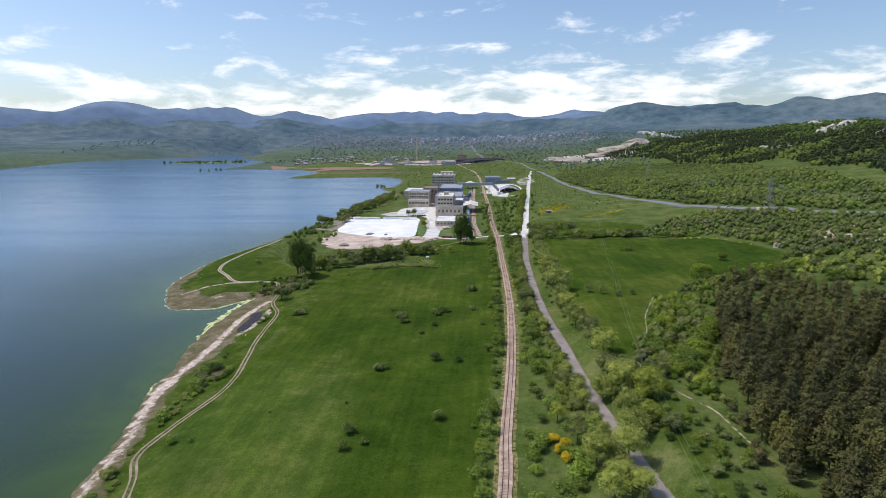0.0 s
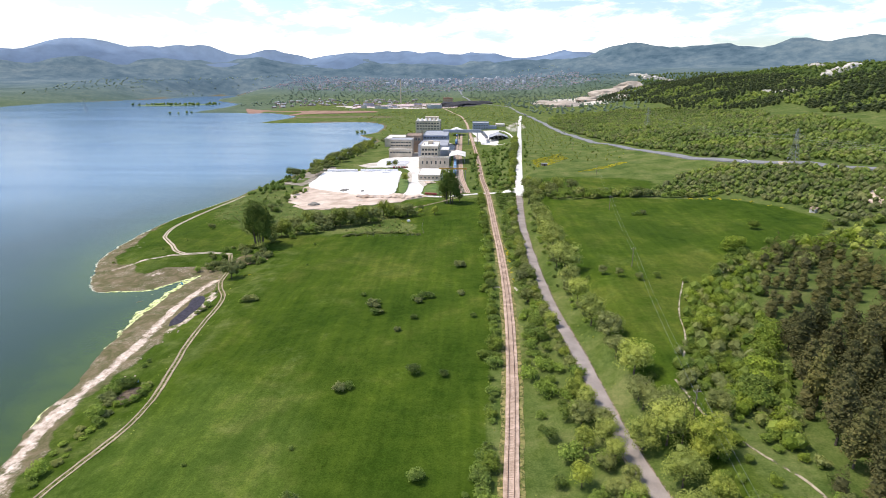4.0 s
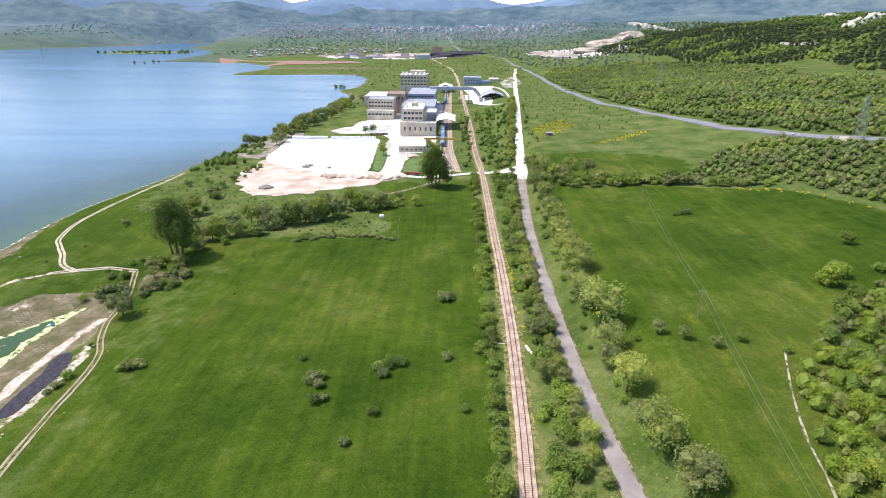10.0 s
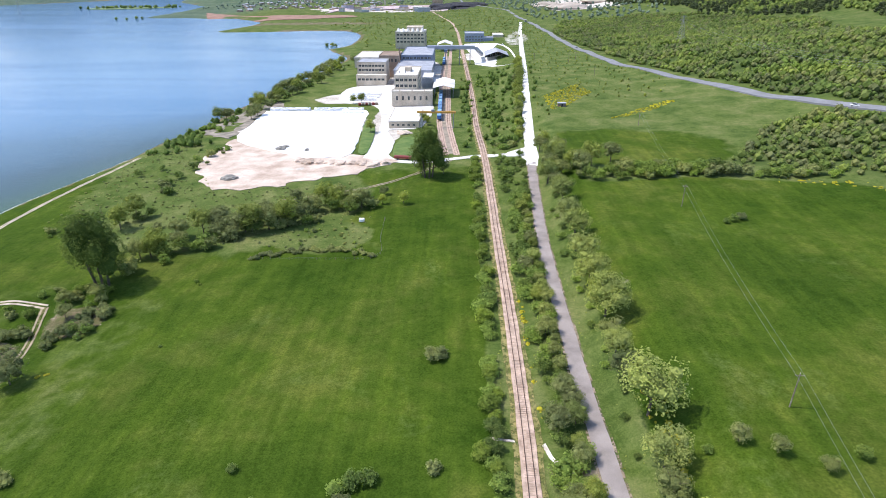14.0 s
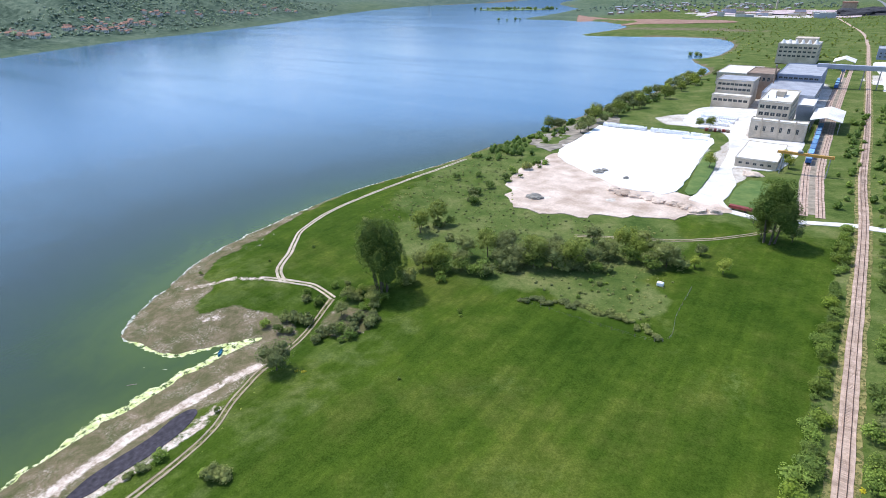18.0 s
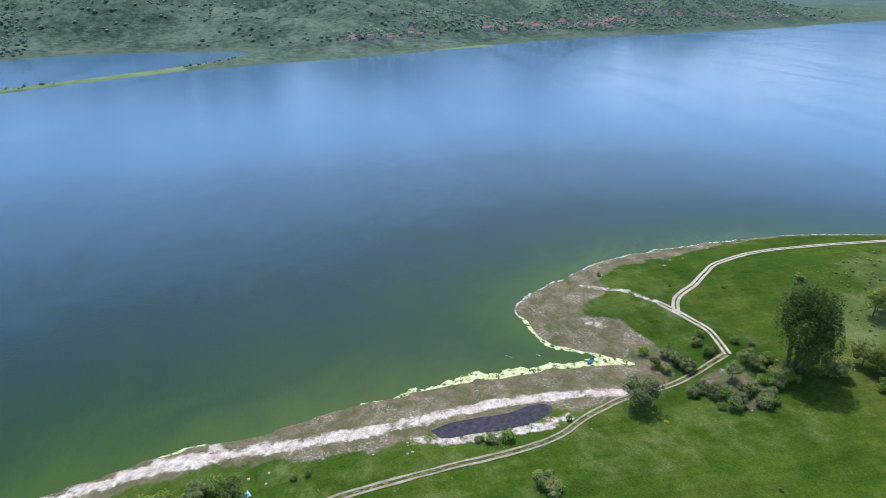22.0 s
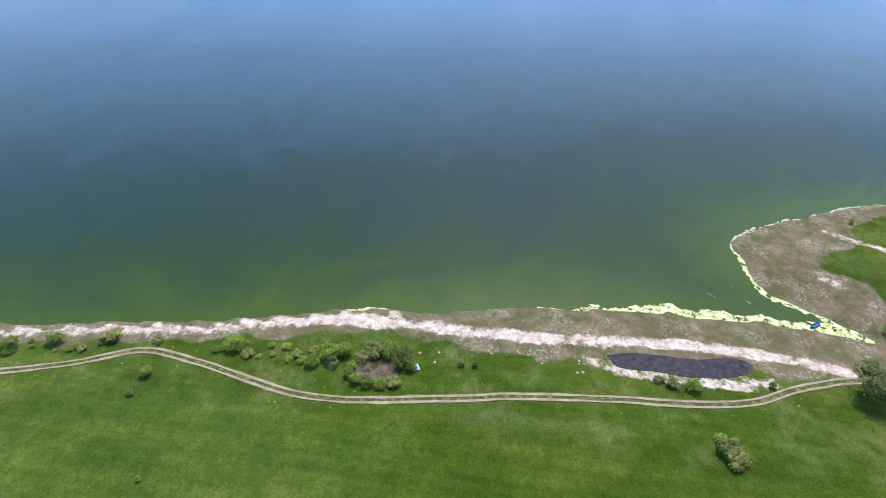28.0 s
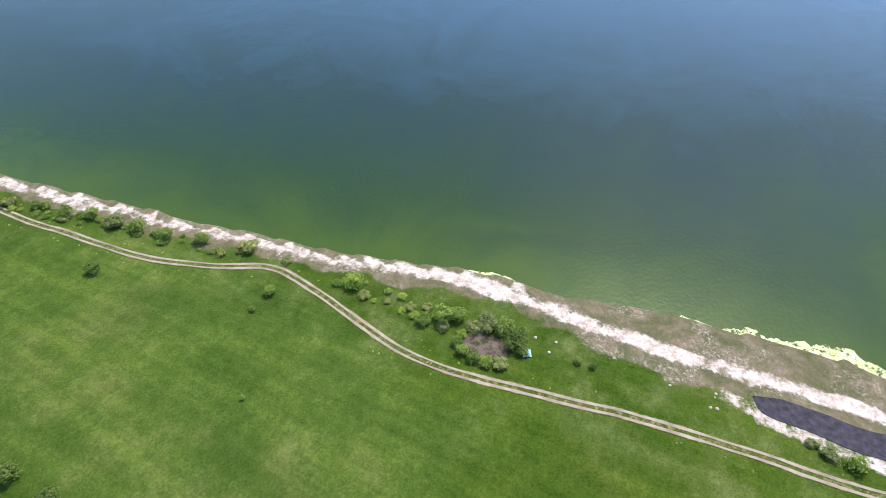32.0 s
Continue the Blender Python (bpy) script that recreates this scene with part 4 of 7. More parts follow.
# the shore
for x, y, s, kd in ((-121, -119.5, 1.45, "bush"), (-120.8, -103.8, 0.6, "greybush"), (-121.4, -95.4, 1.5, "bush"), (-123.1, -92.8, 1.2, "bush"), (-118.2, -99, 1.0, "bush"), (-118.7, -94.3, 0.7, "greybush"),
                    (-124, -86, 1.2, "greybush"), (-124.6, -81.8, 1.35, "bush"), (-124.2, -78.2, 1.2, "bush"), (-121.6, -78.2, 1.3, "darkbush"), (-121.8, -88.1, 0.9, "greybush"), (-120.6, -76.1, 0.8, "bush"),
                    (-118.7, -89.6, 0.7, "bush"), (-116.1, -89.5, 0.8, "bush"), (-114.5, -87.4, 0.85, "bush"), (-113.9, -84.6, 0.9, "bush"), (-114, -81.7, 0.9, "bush"), (-115.2, -79, 0.8, "greybush"),
                    (-124, -65.1, 0.6, "bush"), (-124.1, -61.9, 0.45, "darkbush"), (-124.6, -14, 1.0, "bush"), (-125, -18.2, 0.8, "greybush"), (-126, -21.3, 0.5, "greybush"), (-126, -20.3, 0.4, "bush"),
                    (-128.5, 3.5, 0.5, "darkbush"), (-119.3, -150.9, 1.2, "greybush"), (-109.2, -135, 0.9, "bush"), (-102.9, -134.8, 0.45, "darkbush"), (-94.3, -176.8, 1.1, "bush"), (-115.9, -163.5, 1.2, "bush"),
                    (-112.5, -172.7, 1.3, "bush"), (-111.1, -181.8, 1.3, "bush"), (-109.7, -188.9, 1.2, "greybush"), (-106.2, -203.6, 1.3, "bush"), (-109.4, -197.2, 1.2, "bush"), (-104.7, -213.9, 1.0, "bush"),
                    (-102.2, -222, 1.1, "greybush")):
    grow(kd, x, y, s * 0.92, 0.7 if kd == "greybush" else 0.95)
# the meadow
for x, y, s, kd in ((-53, -133, 1.1, "darkbush"), (-53, -143, 1.0, "darkbush"), (-47, -140, 0.7, "darkbush"), (-52.5, -85.5, 0.9, "greybush"), (-50, -84, 0.9, "bush"), (-26, -125, 1.2, "bush"),
                    (-31, -75, 1.2, "darkbush"), (-21.5, -76.5, 0.8, "darkbush"), (-53.5, -18, 1.0, "greybush"), (-51.5, -16.5, 0.9, "bush"), (-51, -20.5, 0.7, "greybush"), (-51, -27, 1.1, "bush"), (-48.8, -26, 0.7, "greybush"),
                    (-36, -12.5, 1.1, "bush"), (-33, -10.5, 1.2, "bush"), (-30, -9.5, 1.1, "bush"), (-34.5, -15.5, 0.8, "greybush"), (-17, -7, 0.75, "greybush"), (-18.5, 31, 1.15, "greybush"), (-16.6, 32, 0.9, "greybush"),
                    (-59, -7, 0.6, "darkbush"), (-35, -32, 0.75, "darkbush"), (-12, -31, 0.65, "darkbush"), (-108.5, -11, 1.0, "greybush"), (-106, -10, 0.9, "greybush"), (-111, -11.5, 0.7, "bush"), (-58.6, -113.3, 0.4, "bush"),
                    (-14.8, -130.3, 0.5, "bush"), (-40, -43, 0.6, "greybush"), (-83.5, -119.4, 0.35, "bush"), (-96, 38, 0.3, "bush"), (-100, 74, 0.35, "bush")):
    grow(kd, x, y, s, 0.85)
# scrub round the tall trees and on the rough ground towards the works
for k in range(150):
    x, y = random.uniform(-157.7, -121), random.uniform(38.6, 71.7)
    if line_distance(np.array(TRACK, float), np.array([x]), np.array([y]))[0] > 3.2 and line_distance(np.array(SPUR, float), np.array([x]), np.array([y]))[0] > 3.0 and random.random() < 0.32 + 0.3 * wobble(x, y, 8, 3):
        grow(random.choice(("greybush", "greybush", "bush", "darkbush")), x, y, random.uniform(0.5, 1.1))
for k in range(170):
    x, y = random.uniform(-182.7, -117), random.uniform(116.5, 259)
    if random.random() < 0.12 + 0.95 * wobble(x, y, 13, 6) and (y < 158 or x < -153):
        grow(random.choice(("bush", "greybush", "darkbush")), x, y, random.uniform(0.6, 1.5))
# hedge along the west side of the railway
for k in range(190):
    y = -176 + 2.05 * k
    rx = np.interp(y, [-242.5, -166.3, -77.4, -18.9, 102.8, 212.8], [-14.8, -6.8, -0.4, 2.4, 2.9, 2.2])
    thick = wobble(np.array(y), np.array(3.0), 9, 2)
    if random.random() < 0.85 + 0.4 * thick:
        grow(random.choice(("hedge", "hedge", "bright", "bush", "darkbush")), rx - random.uniform(4.8, 7.2 + 3 * max(thick, 0)), y + random.uniform(-1, 1), random.uniform(0.5, 1.05 + 0.25 * thick), 0.85)
# between the railway and the road
for k in range(190):
    y = -190 + 2.1 * k
    rx = np.interp(y, [-242.5, -166.3, -77.4, -18.9, 102.8, 212.8], [-14.8, -6.8, -0.4, 2.4, 2.9, 2.2])
    wx0 = np.interp(y, [-272.3, -192.9, -142.5, -70.4, -4.9, 97.2, 201.6], [40.9, 32, 26.8, 21.8, 18.2, 19.1, 25.8])
    if random.random() < 0.9:
        grow(random.choice(("hedge", "hedge", "darkbush", "hedge")), random.uniform(rx + 5.0, wx0 - 3.6), y, random.uniform(0.6, 1.3))
for x, y, s, kd in ((10.6, -49.3, 0.72, "darkbush"), (11.5, -53.5, 1.5, "darkbush"), (10.2, -18, 0.7, "grey"), (9.5, 3.2, 0.75, "grey"), (10.7, -17.1, 0.6, "grey"), (12.5, 13.8, 0.62, "grey"), (11.9, 39.5, 0.65, "grey"), (10.2, 78.7, 0.6, "grey"),
                    (13.6, 129.1, 0.6, "round"), (15.4, -104.5, 0.7, "grey"), (14.0, -115.9, 0.65, "round"), (18, -153.1, 0.75, "pale"), (15, -141.1, 0.65, "grey"), (11.1, -128, 0.6, "round"), (15.5, -92.9, 0.6, "round"),
                    (14.3, 99.2, 0.5, "grey"), (12, 58.3, 0.5, "round"), (19.5, -167.7, 0.75, "pale"), (12.9, -88.7, 0.6, "bush"), (12.1, -73.7, 0.9, "bush")):
    grow(kd, x, y, s)
for x, y in ((9.7, -145.3), (11.4, -142.5), (10.7, -149.3), (8.6, -139.3)):
    grow("flower", x, y, random.uniform(0.8, 1.3))
# the row on the east side of the road
for x, y, s, kd in ((31, 152, 0.6, "grey"), (31, 141, 0.62, "pale"), (31, 130, 0.75, "pale"), (30, 120, 0.55, "grey"), (30, 110, 0.75, "pale"), (30, 97, 0.8, "pale"), (28.5, 86, 0.6, "grey"), (28, 74, 0.8, "pale"),
                    (28, 62, 0.82, "pale"), (28, 53, 0.6, "round"), (29, 44, 1.0, "pale"), (27.5, 33, 0.62, "grey"), (27, 25, 0.6, "pale"), (27, 17, 0.7, "grey"), (29, 4, 1.05, "pale"), (28, -10, 0.7, "pale"),
                    (27, -17, 0.6, "grey"), (28, -29, 0.72, "pale"), (28, -40, 0.5, "grey"), (29, -50, 0.8, "pale"), (32, -62, 0.85, "grey"), (31, -76, 0.7, "grey"), (33, -88, 0.85, "pale"), (31, -100, 0.7, "grey"), (34.3, -112.3, 0.9, "grey"), (37.5, -126.3, 0.85, "round"),
                    (31.9, -119.2, 0.8, "pale"), (40.6, -158.4, 0.7, "bush"), (28.8, 157.9, 0.8, "pale"), (30.8, 170, 0.85, "grey"), (34.4, 179.2, 0.9, "pale"), (37.2, 190.7, 0.9, "grey"), (40.2, 165.7, 0.8, "round"), (43.9, 161.2, 0.9, "grey"),
                    (50, 167.4, 1.0, "round"), (60.7, 174.6, 0.9, "grey")):
    grow(kd, x, y, s * 1.15)
for k in range(52):
    y = -172 + 6.3 * k
    wx0 = np.interp(y, [-272.3, -192.9, -142.5, -70.4, -4.9, 97.2, 201.6], [40.9, 32, 26.8, 21.8, 18.2, 19.1, 25.8])
    grow(random.choice(("grey", "round", "grey", "pale")), wx0 - random.uniform(4.2, 5.8), y + random.uniform(-2, 2), random.uniform(0.34, 0.56))
    if y > -110 and k % 3:
        grow(random.choice(("hedge", "bush", "darkbush")), wx0 + random.uniform(5.4, 8.0) + max(0, -y - 40) * 0.12, y + random.uniform(-2, 2), random.uniform(0.4, 0.8))
# scrub line across the east field
for x, y, s, kd in ((36, -9, 0.6, "bush"), (42, -8, 0.42, "grey"), (48, -11, 0.4, "grey"), (55, -15, 0.36, "grey"), (63, -12, 0.8, "darkbush"), (72, -18, 0.7, "bush"), (87.7, 101.1, 0.9, "bush"), (91.1, 102.9, 0.8, "greybush"), (84.4, 99.3, 0.7, "bush")):
    grow(kd, x, y, s)
# hedge at the far side of the east field
for k in range(34):
    x = 42 + 3.3 * k
    grow(random.choice(("bush", "bush", "darkbush", "greybush")), x, np.interp(x, [38.3, 90.4, 156.2], [148.4, 153.9, 143.6]) + random.uniform(-2.5, 4), random.uniform(0.9, 1.7))
# bright scrub below the pines
slope = np.array(SLOPE, float)
for k in range(300):
    x, y = random.uniform(41.7, 149.1), random.uniform(-128.9, 30.4)
    if polygon_distance(slope, x, y) < -2:
        kd = random.choice(("bright", "bright", "grey", "greybush", "bush", "round"))
        grow(kd, x, y, random.uniform(0.5, 1.1) * (0.5 if kd in ("grey", "round") else 1.0), random.uniform(0.9, 1.3))
for x, y in ((55.3, -107), (59.4, -104.5), (57.7, -109.6), (57.4, -103.8)):
    grow("darkbush", x, y, 1.6, 1.25)
for k in range(60):
    x, y = random.uniform(93.2, 183.6), random.uniform(-1.6, 60.9)
    if y < 60 - 0.9 * abs(x - 135) or x > 165:
        grow(random.choice(("bush", "greybush", "bright", "darkbush")), x, y, random.uniform(0.8, 1.7))
for x, y, s, kd in ((29.8, 163.6, 0.9, "round"), (31.6, 171.2, 1.0, "grey"), (32.6, 180.7, 1.0, "round"), (37.2, 186.7, 0.95, "round"), (35.1, 160.4, 0.85, "grey"), (42.2, 169.9, 0.75, "grey"), (31.2, 207.6, 0.9, "grey"), (33.9, 213, 0.8, "round")):
    grow(kd, x, y, s)
for k in range(22):
    grow(random.choice(("bush", "bush", "darkbush", "greybush")), random.uniform(53, 103.8), random.uniform(151.5, 161.7), random.uniform(1.3, 2.2))
for k in range(70):
    y = random.uniform(236, 500)
    grow(random.choice(("bush", "greybush", "darkbush")), np.interp(y, [261.7, 353, 431.6, 506.8, 655.5], [-204.2, -194.3, -187.6, -176.3, -167.8]) + random.uniform(2, 26), y, random.uniform(0.8, 1.9))
for k in range(44):
    y = 228 + 6.2 * k
    grow(random.choice(("round", "grey", "bush", "darkbush")), np.interp(y, [212.9, 259.3, 363.5, 590.3], [22.7, 27.8, 36.3, 54.9]) - random.uniform(0, 4), y + random.uniform(-2, 2), random.uniform(0.55, 0.8))
    grow(random.choice(("bush", "hedge", "greybush")), np.interp(y, [223.7, 278.8, 403.1, 632], [5.4, 4.7, 2.4, -0.7]) + random.uniform(5, 9), y, random.uniform(0.6, 1.3))
for x, y, s, kd in ((35.1, -120, 0.8, "grey"), (31, -132.3, 0.8, "pale"), (39.8, -127.7, 0.65, "round"), (29.2, -145, 0.85, "pale"), (17.5, -123, 0.5, "grey"), (17, -133.1, 0.55, "grey"), (35, -140.6, 0.7, "round"), (39, -146.9, 0.6, "grey"), (25.4, -155.8, 0.8, "pale")):
    grow(kd, x, y, s)
# rough ground between the road and the pines, with bright saplings at the wood's edge
ROUGH_EDGE = np.array([(36, -100), (48, -92), (60, -84), (72, -84), (64, -112), (57, -150), (52, -196), (38, -200), (33, -150)], float)
for k in range(330):
    x, y = random.uniform(32, 74), random.uniform(-200, -84)
    if polygon_distance(ROUGH_EDGE, x, y) < -0.5 and line_distance(np.array(FOOTPATH, float), np.array([x]), np.array([y]))[0] > 1.6:
        grow(random.choice(("bright", "bush", "greybush", "bush", "darkbush", "hedge")), x, y, random.uniform(0.25, 0.8))
for x, y, s, kd in ((66, -88, 1.0, "bright"), (70, -84, 1.3, "bright"), (74, -80, 1.2, "bright"), (64, -94, 1.3, "bright"), (77, -74, 1.3, "bright"), (81, -66, 1.2, "bright"), (68, -92, 1.0, "bright"), (62, -100, 1.1, "bright"),
                    (46, -112, 0.7, "grey"), (44, -118, 0.5, "grey"), (36, -128, 0.62, "round"), (27, -118, 0.75, "pale"), (31, -104, 0.8, "grey"), (33, -112, 0.6, "grey")):
    grow(kd, x, y, s)
# low hedge along the southern shore
for k in range(60):
    y = -222 + 2.1 * k + random.uniform(-1, 1)
    if -150 > y or y > -118 or random.random() < 0.4:
        grow(random.choice(("bush", "greybush", "bush", "hedge")), np.interp(y, [-231.3, -198.2, -167.5, -146.8, -123.7], [-99.8, -107.3, -113.7, -118.3, -120.9]) + random.uniform(-2.5, 2.5), y, random.uniform(0.35, 0.75), 0.6)
# small shrubs between the railway and the dusty road, north of the crossing
for k in range(120):
    y = random.uniform(214, 520)
    x = random.uniform(4, np.interp(y, [212.2, 258.6, 362.7, 590.9], [23.1, 28.2, 36.7, 55.5]) - 3)
    grow(random.choice(("bush", "darkbush", "bush", "greybush")), x, y, random.uniform(0.4, 1.2 + 0.5 * (y > 300)))
for k in range(16):
    y = 300 + 15 * k
    grow("round", np.interp(y, [262.4, 365.5, 588.8], [25.5, 35, 53.1]) + random.uniform(-2, 1), y, random.uniform(0.7, 1.0))
for k in range(40):
    grow(random.choice(("bush", "greybush")), random.uniform(-11.1, -2.4), random.uniform(228.6, 477.3), random.uniform(0.4, 1.0))
for k in range(10):
    grow("bush", np.interp(200 + 30 * k, [193.2, 357.5, 600.6], [31.1, 46.3, 67.6]) + random.uniform(0, 5), 215 + 30 * k, random.uniform(0.9, 1.8))
# shore woods west of the works
for k in range(75):
    y = random.uniform(320, 640)
    x = np.interp(y, [353, 431.7, 507.3, 655.1, 767.8], [-196.5, -189.9, -178.7, -170, -171.1]) + random.uniform(4, 34)
    if not (-104 < x < -70 and 400 < y < 440):
        grow(random.choice(("grey", "grey", "round", "greybush")), x, y, random.uniform(0.7, 1.2))
for k in range(24):
    y = random.uniform(240, 330)
    grow(random.choice(("bush", "greybush")), np.interp(y, [266.9, 375.3], [-206.8, -195.1]) + random.uniform(3, 22), y, random.uniform(0.7, 1.5))
for x, y in ((-221.9, 852.3), (-214.2, 855.7), (-207.3, 848.7), (-70.4, 277.8), (-98.9, 376.6), (-92.3, 379), (-37.1, 303.6), (-33.9, 295)):
    grow("round", x, y, random.uniform(0.6, 0.9))
# the pine stand on the hillside
PINES = np.array([(53.8, -159.9), (57.4, -136.8), (63.7, -115.9), (75.5, -90), (81.3, -67.7), (90.5, -43.1), (104.4, -11.6), (122.9, 19.1), (141, 29.8), (152.7, 3.7), (164.9, -45.9), (191.4, -69.7), (187.6, -216.9), (72, -221.7), (57.5, -188.1)], float)
pine_spots = []
for y in np.arange(-206, 46, 7.6):
    for x in np.arange(58, 190, 7.6):
        pine_spots.append((x + random.uniform(-2.2, 2.2), y + random.uniform(-2.2, 2.2)))
pine_spots = np.array(pine_spots)
inside = polygon_distance(PINES, pine_spots[:, 0], pine_spots[:, 1]) < -1
for x, y in pine_spots[inside][:296]:
    grow("pine", x, y, random.uniform(1.1, 1.5))
GROUPS = {"pine": "pines in the stand", "round": "broadleaf trees", "pale": "roadside trees", "grey": "thin-leaved trees", "bush": "meadow bushes", "hedge": "hedge bushes", "darkbush": "dark bushes",
          "greybush": "thorn bushes", "bright": "bright scrub", "flower": "blossoming bushes"}
count = {}
GROWN = {"pale": 1.55, "grey": 1.45, "round": 1.25, "greybush": 1.4, "hedge": 1.45, "bright": 1.35, "bush": 1.15, "darkbush": 1.2}
far_bushes = [p for p in PLANTS if p[2] > 236 and (p[0].endswith("bush") or p[0] == "hedge")]
PLANTS = [p for p in PLANTS if p not in far_bushes]
zs = H([p[1] for p in PLANTS], [p[2] for p in PLANTS])
for (kd, x, y, s, tall, _), z in zip(PLANTS, zs):
    models = STORE[kd]
    count[kd] = count.get(kd, 0) + 1
    c = place(models[count[kd] % len(models)], x, y, s * GROWN.get(kd, 1.0), tall, z)
    tagged(c, group=GROUPS[kd])
for models in STORE.values():
    for root in models:
        for o in (*root.children_recursive, root):
            bpy.data.objects.remove(o)


# ---- joined woods, too many to count ----
def quad_mesh(name, verts, quads, mat, parent=None, smooth=False):
    m = bpy.data.meshes.new(name)
    m.vertices.add(len(verts))
    m.vertices.foreach_set("co", np.asarray(verts, np.float32).ravel())
    m.loops.add(quads.size)
    m.loops.foreach_set("vertex_index", quads.ravel().astype(np.int32))
    m.polygons.add(len(quads))
    m.polygons.foreach_set("loop_start", np.arange(len(quads), dtype=np.int32) * 4)
    m.polygons.foreach_set("use_smooth", np.full(len(quads), smooth))
    m.update(calc_edges=True)
    m.materials.append(mat)
    ob = new(name, m)
    ob.parent = parent
    return ob


def clump(n, size, rx, rz, cone=False, cores=2):
    """A small crown of leaf quads round a six-sided core, for repeating."""
    lobes = [(0, 0, rz * 0.95, rx * 0.85, rx * 0.85, rz)] + [(math.cos(a) * rx * 0.5, math.sin(a) * rx * 0.5, rz * q, rx * 0.55, rx * 0.55, rz * 0.55) for a, q in ((0.4, 0.7), (2.1, 1.2), (3.5, 0.6), (5.0, 1.3))]
    if cone:
        lobes = [(0, 0, rz * q, rx * r, rx * r, rz * 0.34) for q, r in ((0.45, 1.0), (0.9, 0.85), (1.35, 0.6), (1.75, 0.32))]
    v, f = foliage(rng, lobes, n, size, 0)
    vs, qs, k = [v], [np.array(f)], len(v)
    ball = np.array([(a, b, c) for a in (-1, 1) for b in (-1, 1) for c in (-1, 1)] + [(2, 0, 0), (-2, 0, 0), (0, 2, 0), (0, -2, 0), (0, 0, 2), (0, 0, -2)], float)
    rhombi = np.array([(8, 4, 11, 5), (8, 5, 12, 7), (8, 7, 10, 6), (8, 6, 13, 4), (9, 0, 13, 2), (9, 2, 10, 3), (9, 3, 12, 1), (9, 1, 11, 0), (10, 7, 12, 3), (10, 2, 13, 6), (11, 1, 12, 5), (11, 4, 13, 0)])
    for lobe in lobes[:1 if n == 5 else cores]:
        vs.append(np.array(lobe[:3]) + ball / 1.85 * np.array(lobe[3:]) * 0.88 * rng.uniform(0.85, 1.12, (14, 1)))
        qs.append(rhombi + k)
        k += 14
    return np.vstack(vs), np.vstack(qs)


def woods(name, spots, models, mat, lo, hi, label, category="wood", base=None):
    spots = np.asarray(spots, float)
    z = H(spots[:, 0], spots[:, 1]) if base is None else np.full(len(spots), float(base))
    ok = z > 0.15
    spots, z = spots[ok], z[ok]
    vs, qs, k = [], [], 0
    which = rng.integers(0, len(models), len(spots))
    for i, (v, q) in enumerate(models):
        sel = which == i
        n = sel.sum()
        if not n:
            continue
        a, s = rng.uniform(0, 6.28, n), rng.uniform(lo, hi, n)
        c, sn = np.cos(a)[:, None], np.sin(a)[:, None]
        p = np.stack([(v[:, 0] * c - v[:, 1] * sn) * s[:, None], (v[:, 0] * sn + v[:, 1] * c) * s[:, None], v[:, 2] * s[:, None] * rng.uniform(0.8, 1.2, (n, 1))], -1)
        p += np.stack([spots[sel, 0], spots[sel, 1], z[sel] - 0.2], -1)[:, None]
        vs.append(p.reshape(-1, 3))
        qs.append((q[None] + (k + np.arange(n) * len(v))[:, None, None]).reshape(-1, 4))
        k += n * len(v)
    return tagged(quad_mesh(name, np.concatenate(vs), np.concatenate(qs), mat, smooth=False), label, category, kind="stuff")


def scatter(poly, step, keep=1.0):
    poly = np.array(poly, float)
    (ax, ay), (bx, by) = poly.min(0), poly.max(0)
    g = np.stack(np.meshgrid(np.arange(ax, bx, step), np.arange(ay, by, step)), -1).reshape(-1, 2)
    g = g + rng.uniform(-0.48, 0.48, g.shape) * step
    g = g[polygon_distance(poly, g[:, 0], g[:, 1]) < 0]
    return g[rng.uniform(size=len(g)) < keep]


highway = smooth_line(HIGHWAY_LINE, 20)


def clear(spots, lines=((HIGHWAY_LINE, 8),)):
    spots = np.asarray(spots)
    for line, gap in lines:
        spots = spots[line_distance(np.array(line, float), spots[:, 0], spots[:, 1]) > gap]
    return spots


NEAR = [clump(150, 0.42, 2.6, 2.3) for _ in range(4)]
BLADE_SHRUB = [clump(9, 1.1, 2.6, 1.6, False, 1) for _ in range(4)]
FINE = [clump(17, 0.95, 2.6, 2.3, False, 1) for _ in range(5)]
SOFT = [clump(30, 0.9, 2.6, 2.3) for _ in range(4)]
CONE = [clump(15, 1.1, 2.3, 4.6, True) for _ in range(3)]
FARW = [clump(3, 1.6, 3.2, 1.9) for _ in range(4)]
FARC = [clump(3, 1.7, 3.0, 2.4) for _ in range(4)]
spots = clear(scatter(ABOVE_ROAD, 4.7))
spots = spots[wobble(spots[:, 0], spots[:, 1], 33, 3) + 0.6 * wobble(spots[:, 0], spots[:, 1], 11, 6) + 0.3 * rng.normal(size=len(spots)) > -0.62]
pick = rng.uniform(size=len(spots)) + 0.45 * wobble(spots[:, 0], spots[:, 1], 42, 8)
woods("hillside_wood", spots[pick < 0.5], FINE, WOOD_LEAF, 0.6, 1.5, "green broadleaf wood covering the hillside")
woods("hillside_wood", spots[(pick >= 0.5) & (pick < 0.85)], FINE, WOOD_GREY, 0.5, 1.35, "grey-green young wood on the hillside")
woods("hillside_wood", spots[pick >= 0.85], FINE, LEAF_BUSH, 0.5, 1.2, "bright green scrub on the hillside")
PINE_HILL = [(403.9, 1707.9), (466.2, 1248.9), (422.9, 1044.4), (520.2, 758.8), (457.8, 524.8), (381.8, 232.6), (68.1, -388.5), (760, 560), (720, 1000), (787.4, 1687.6), (602.4, 1982.7)]
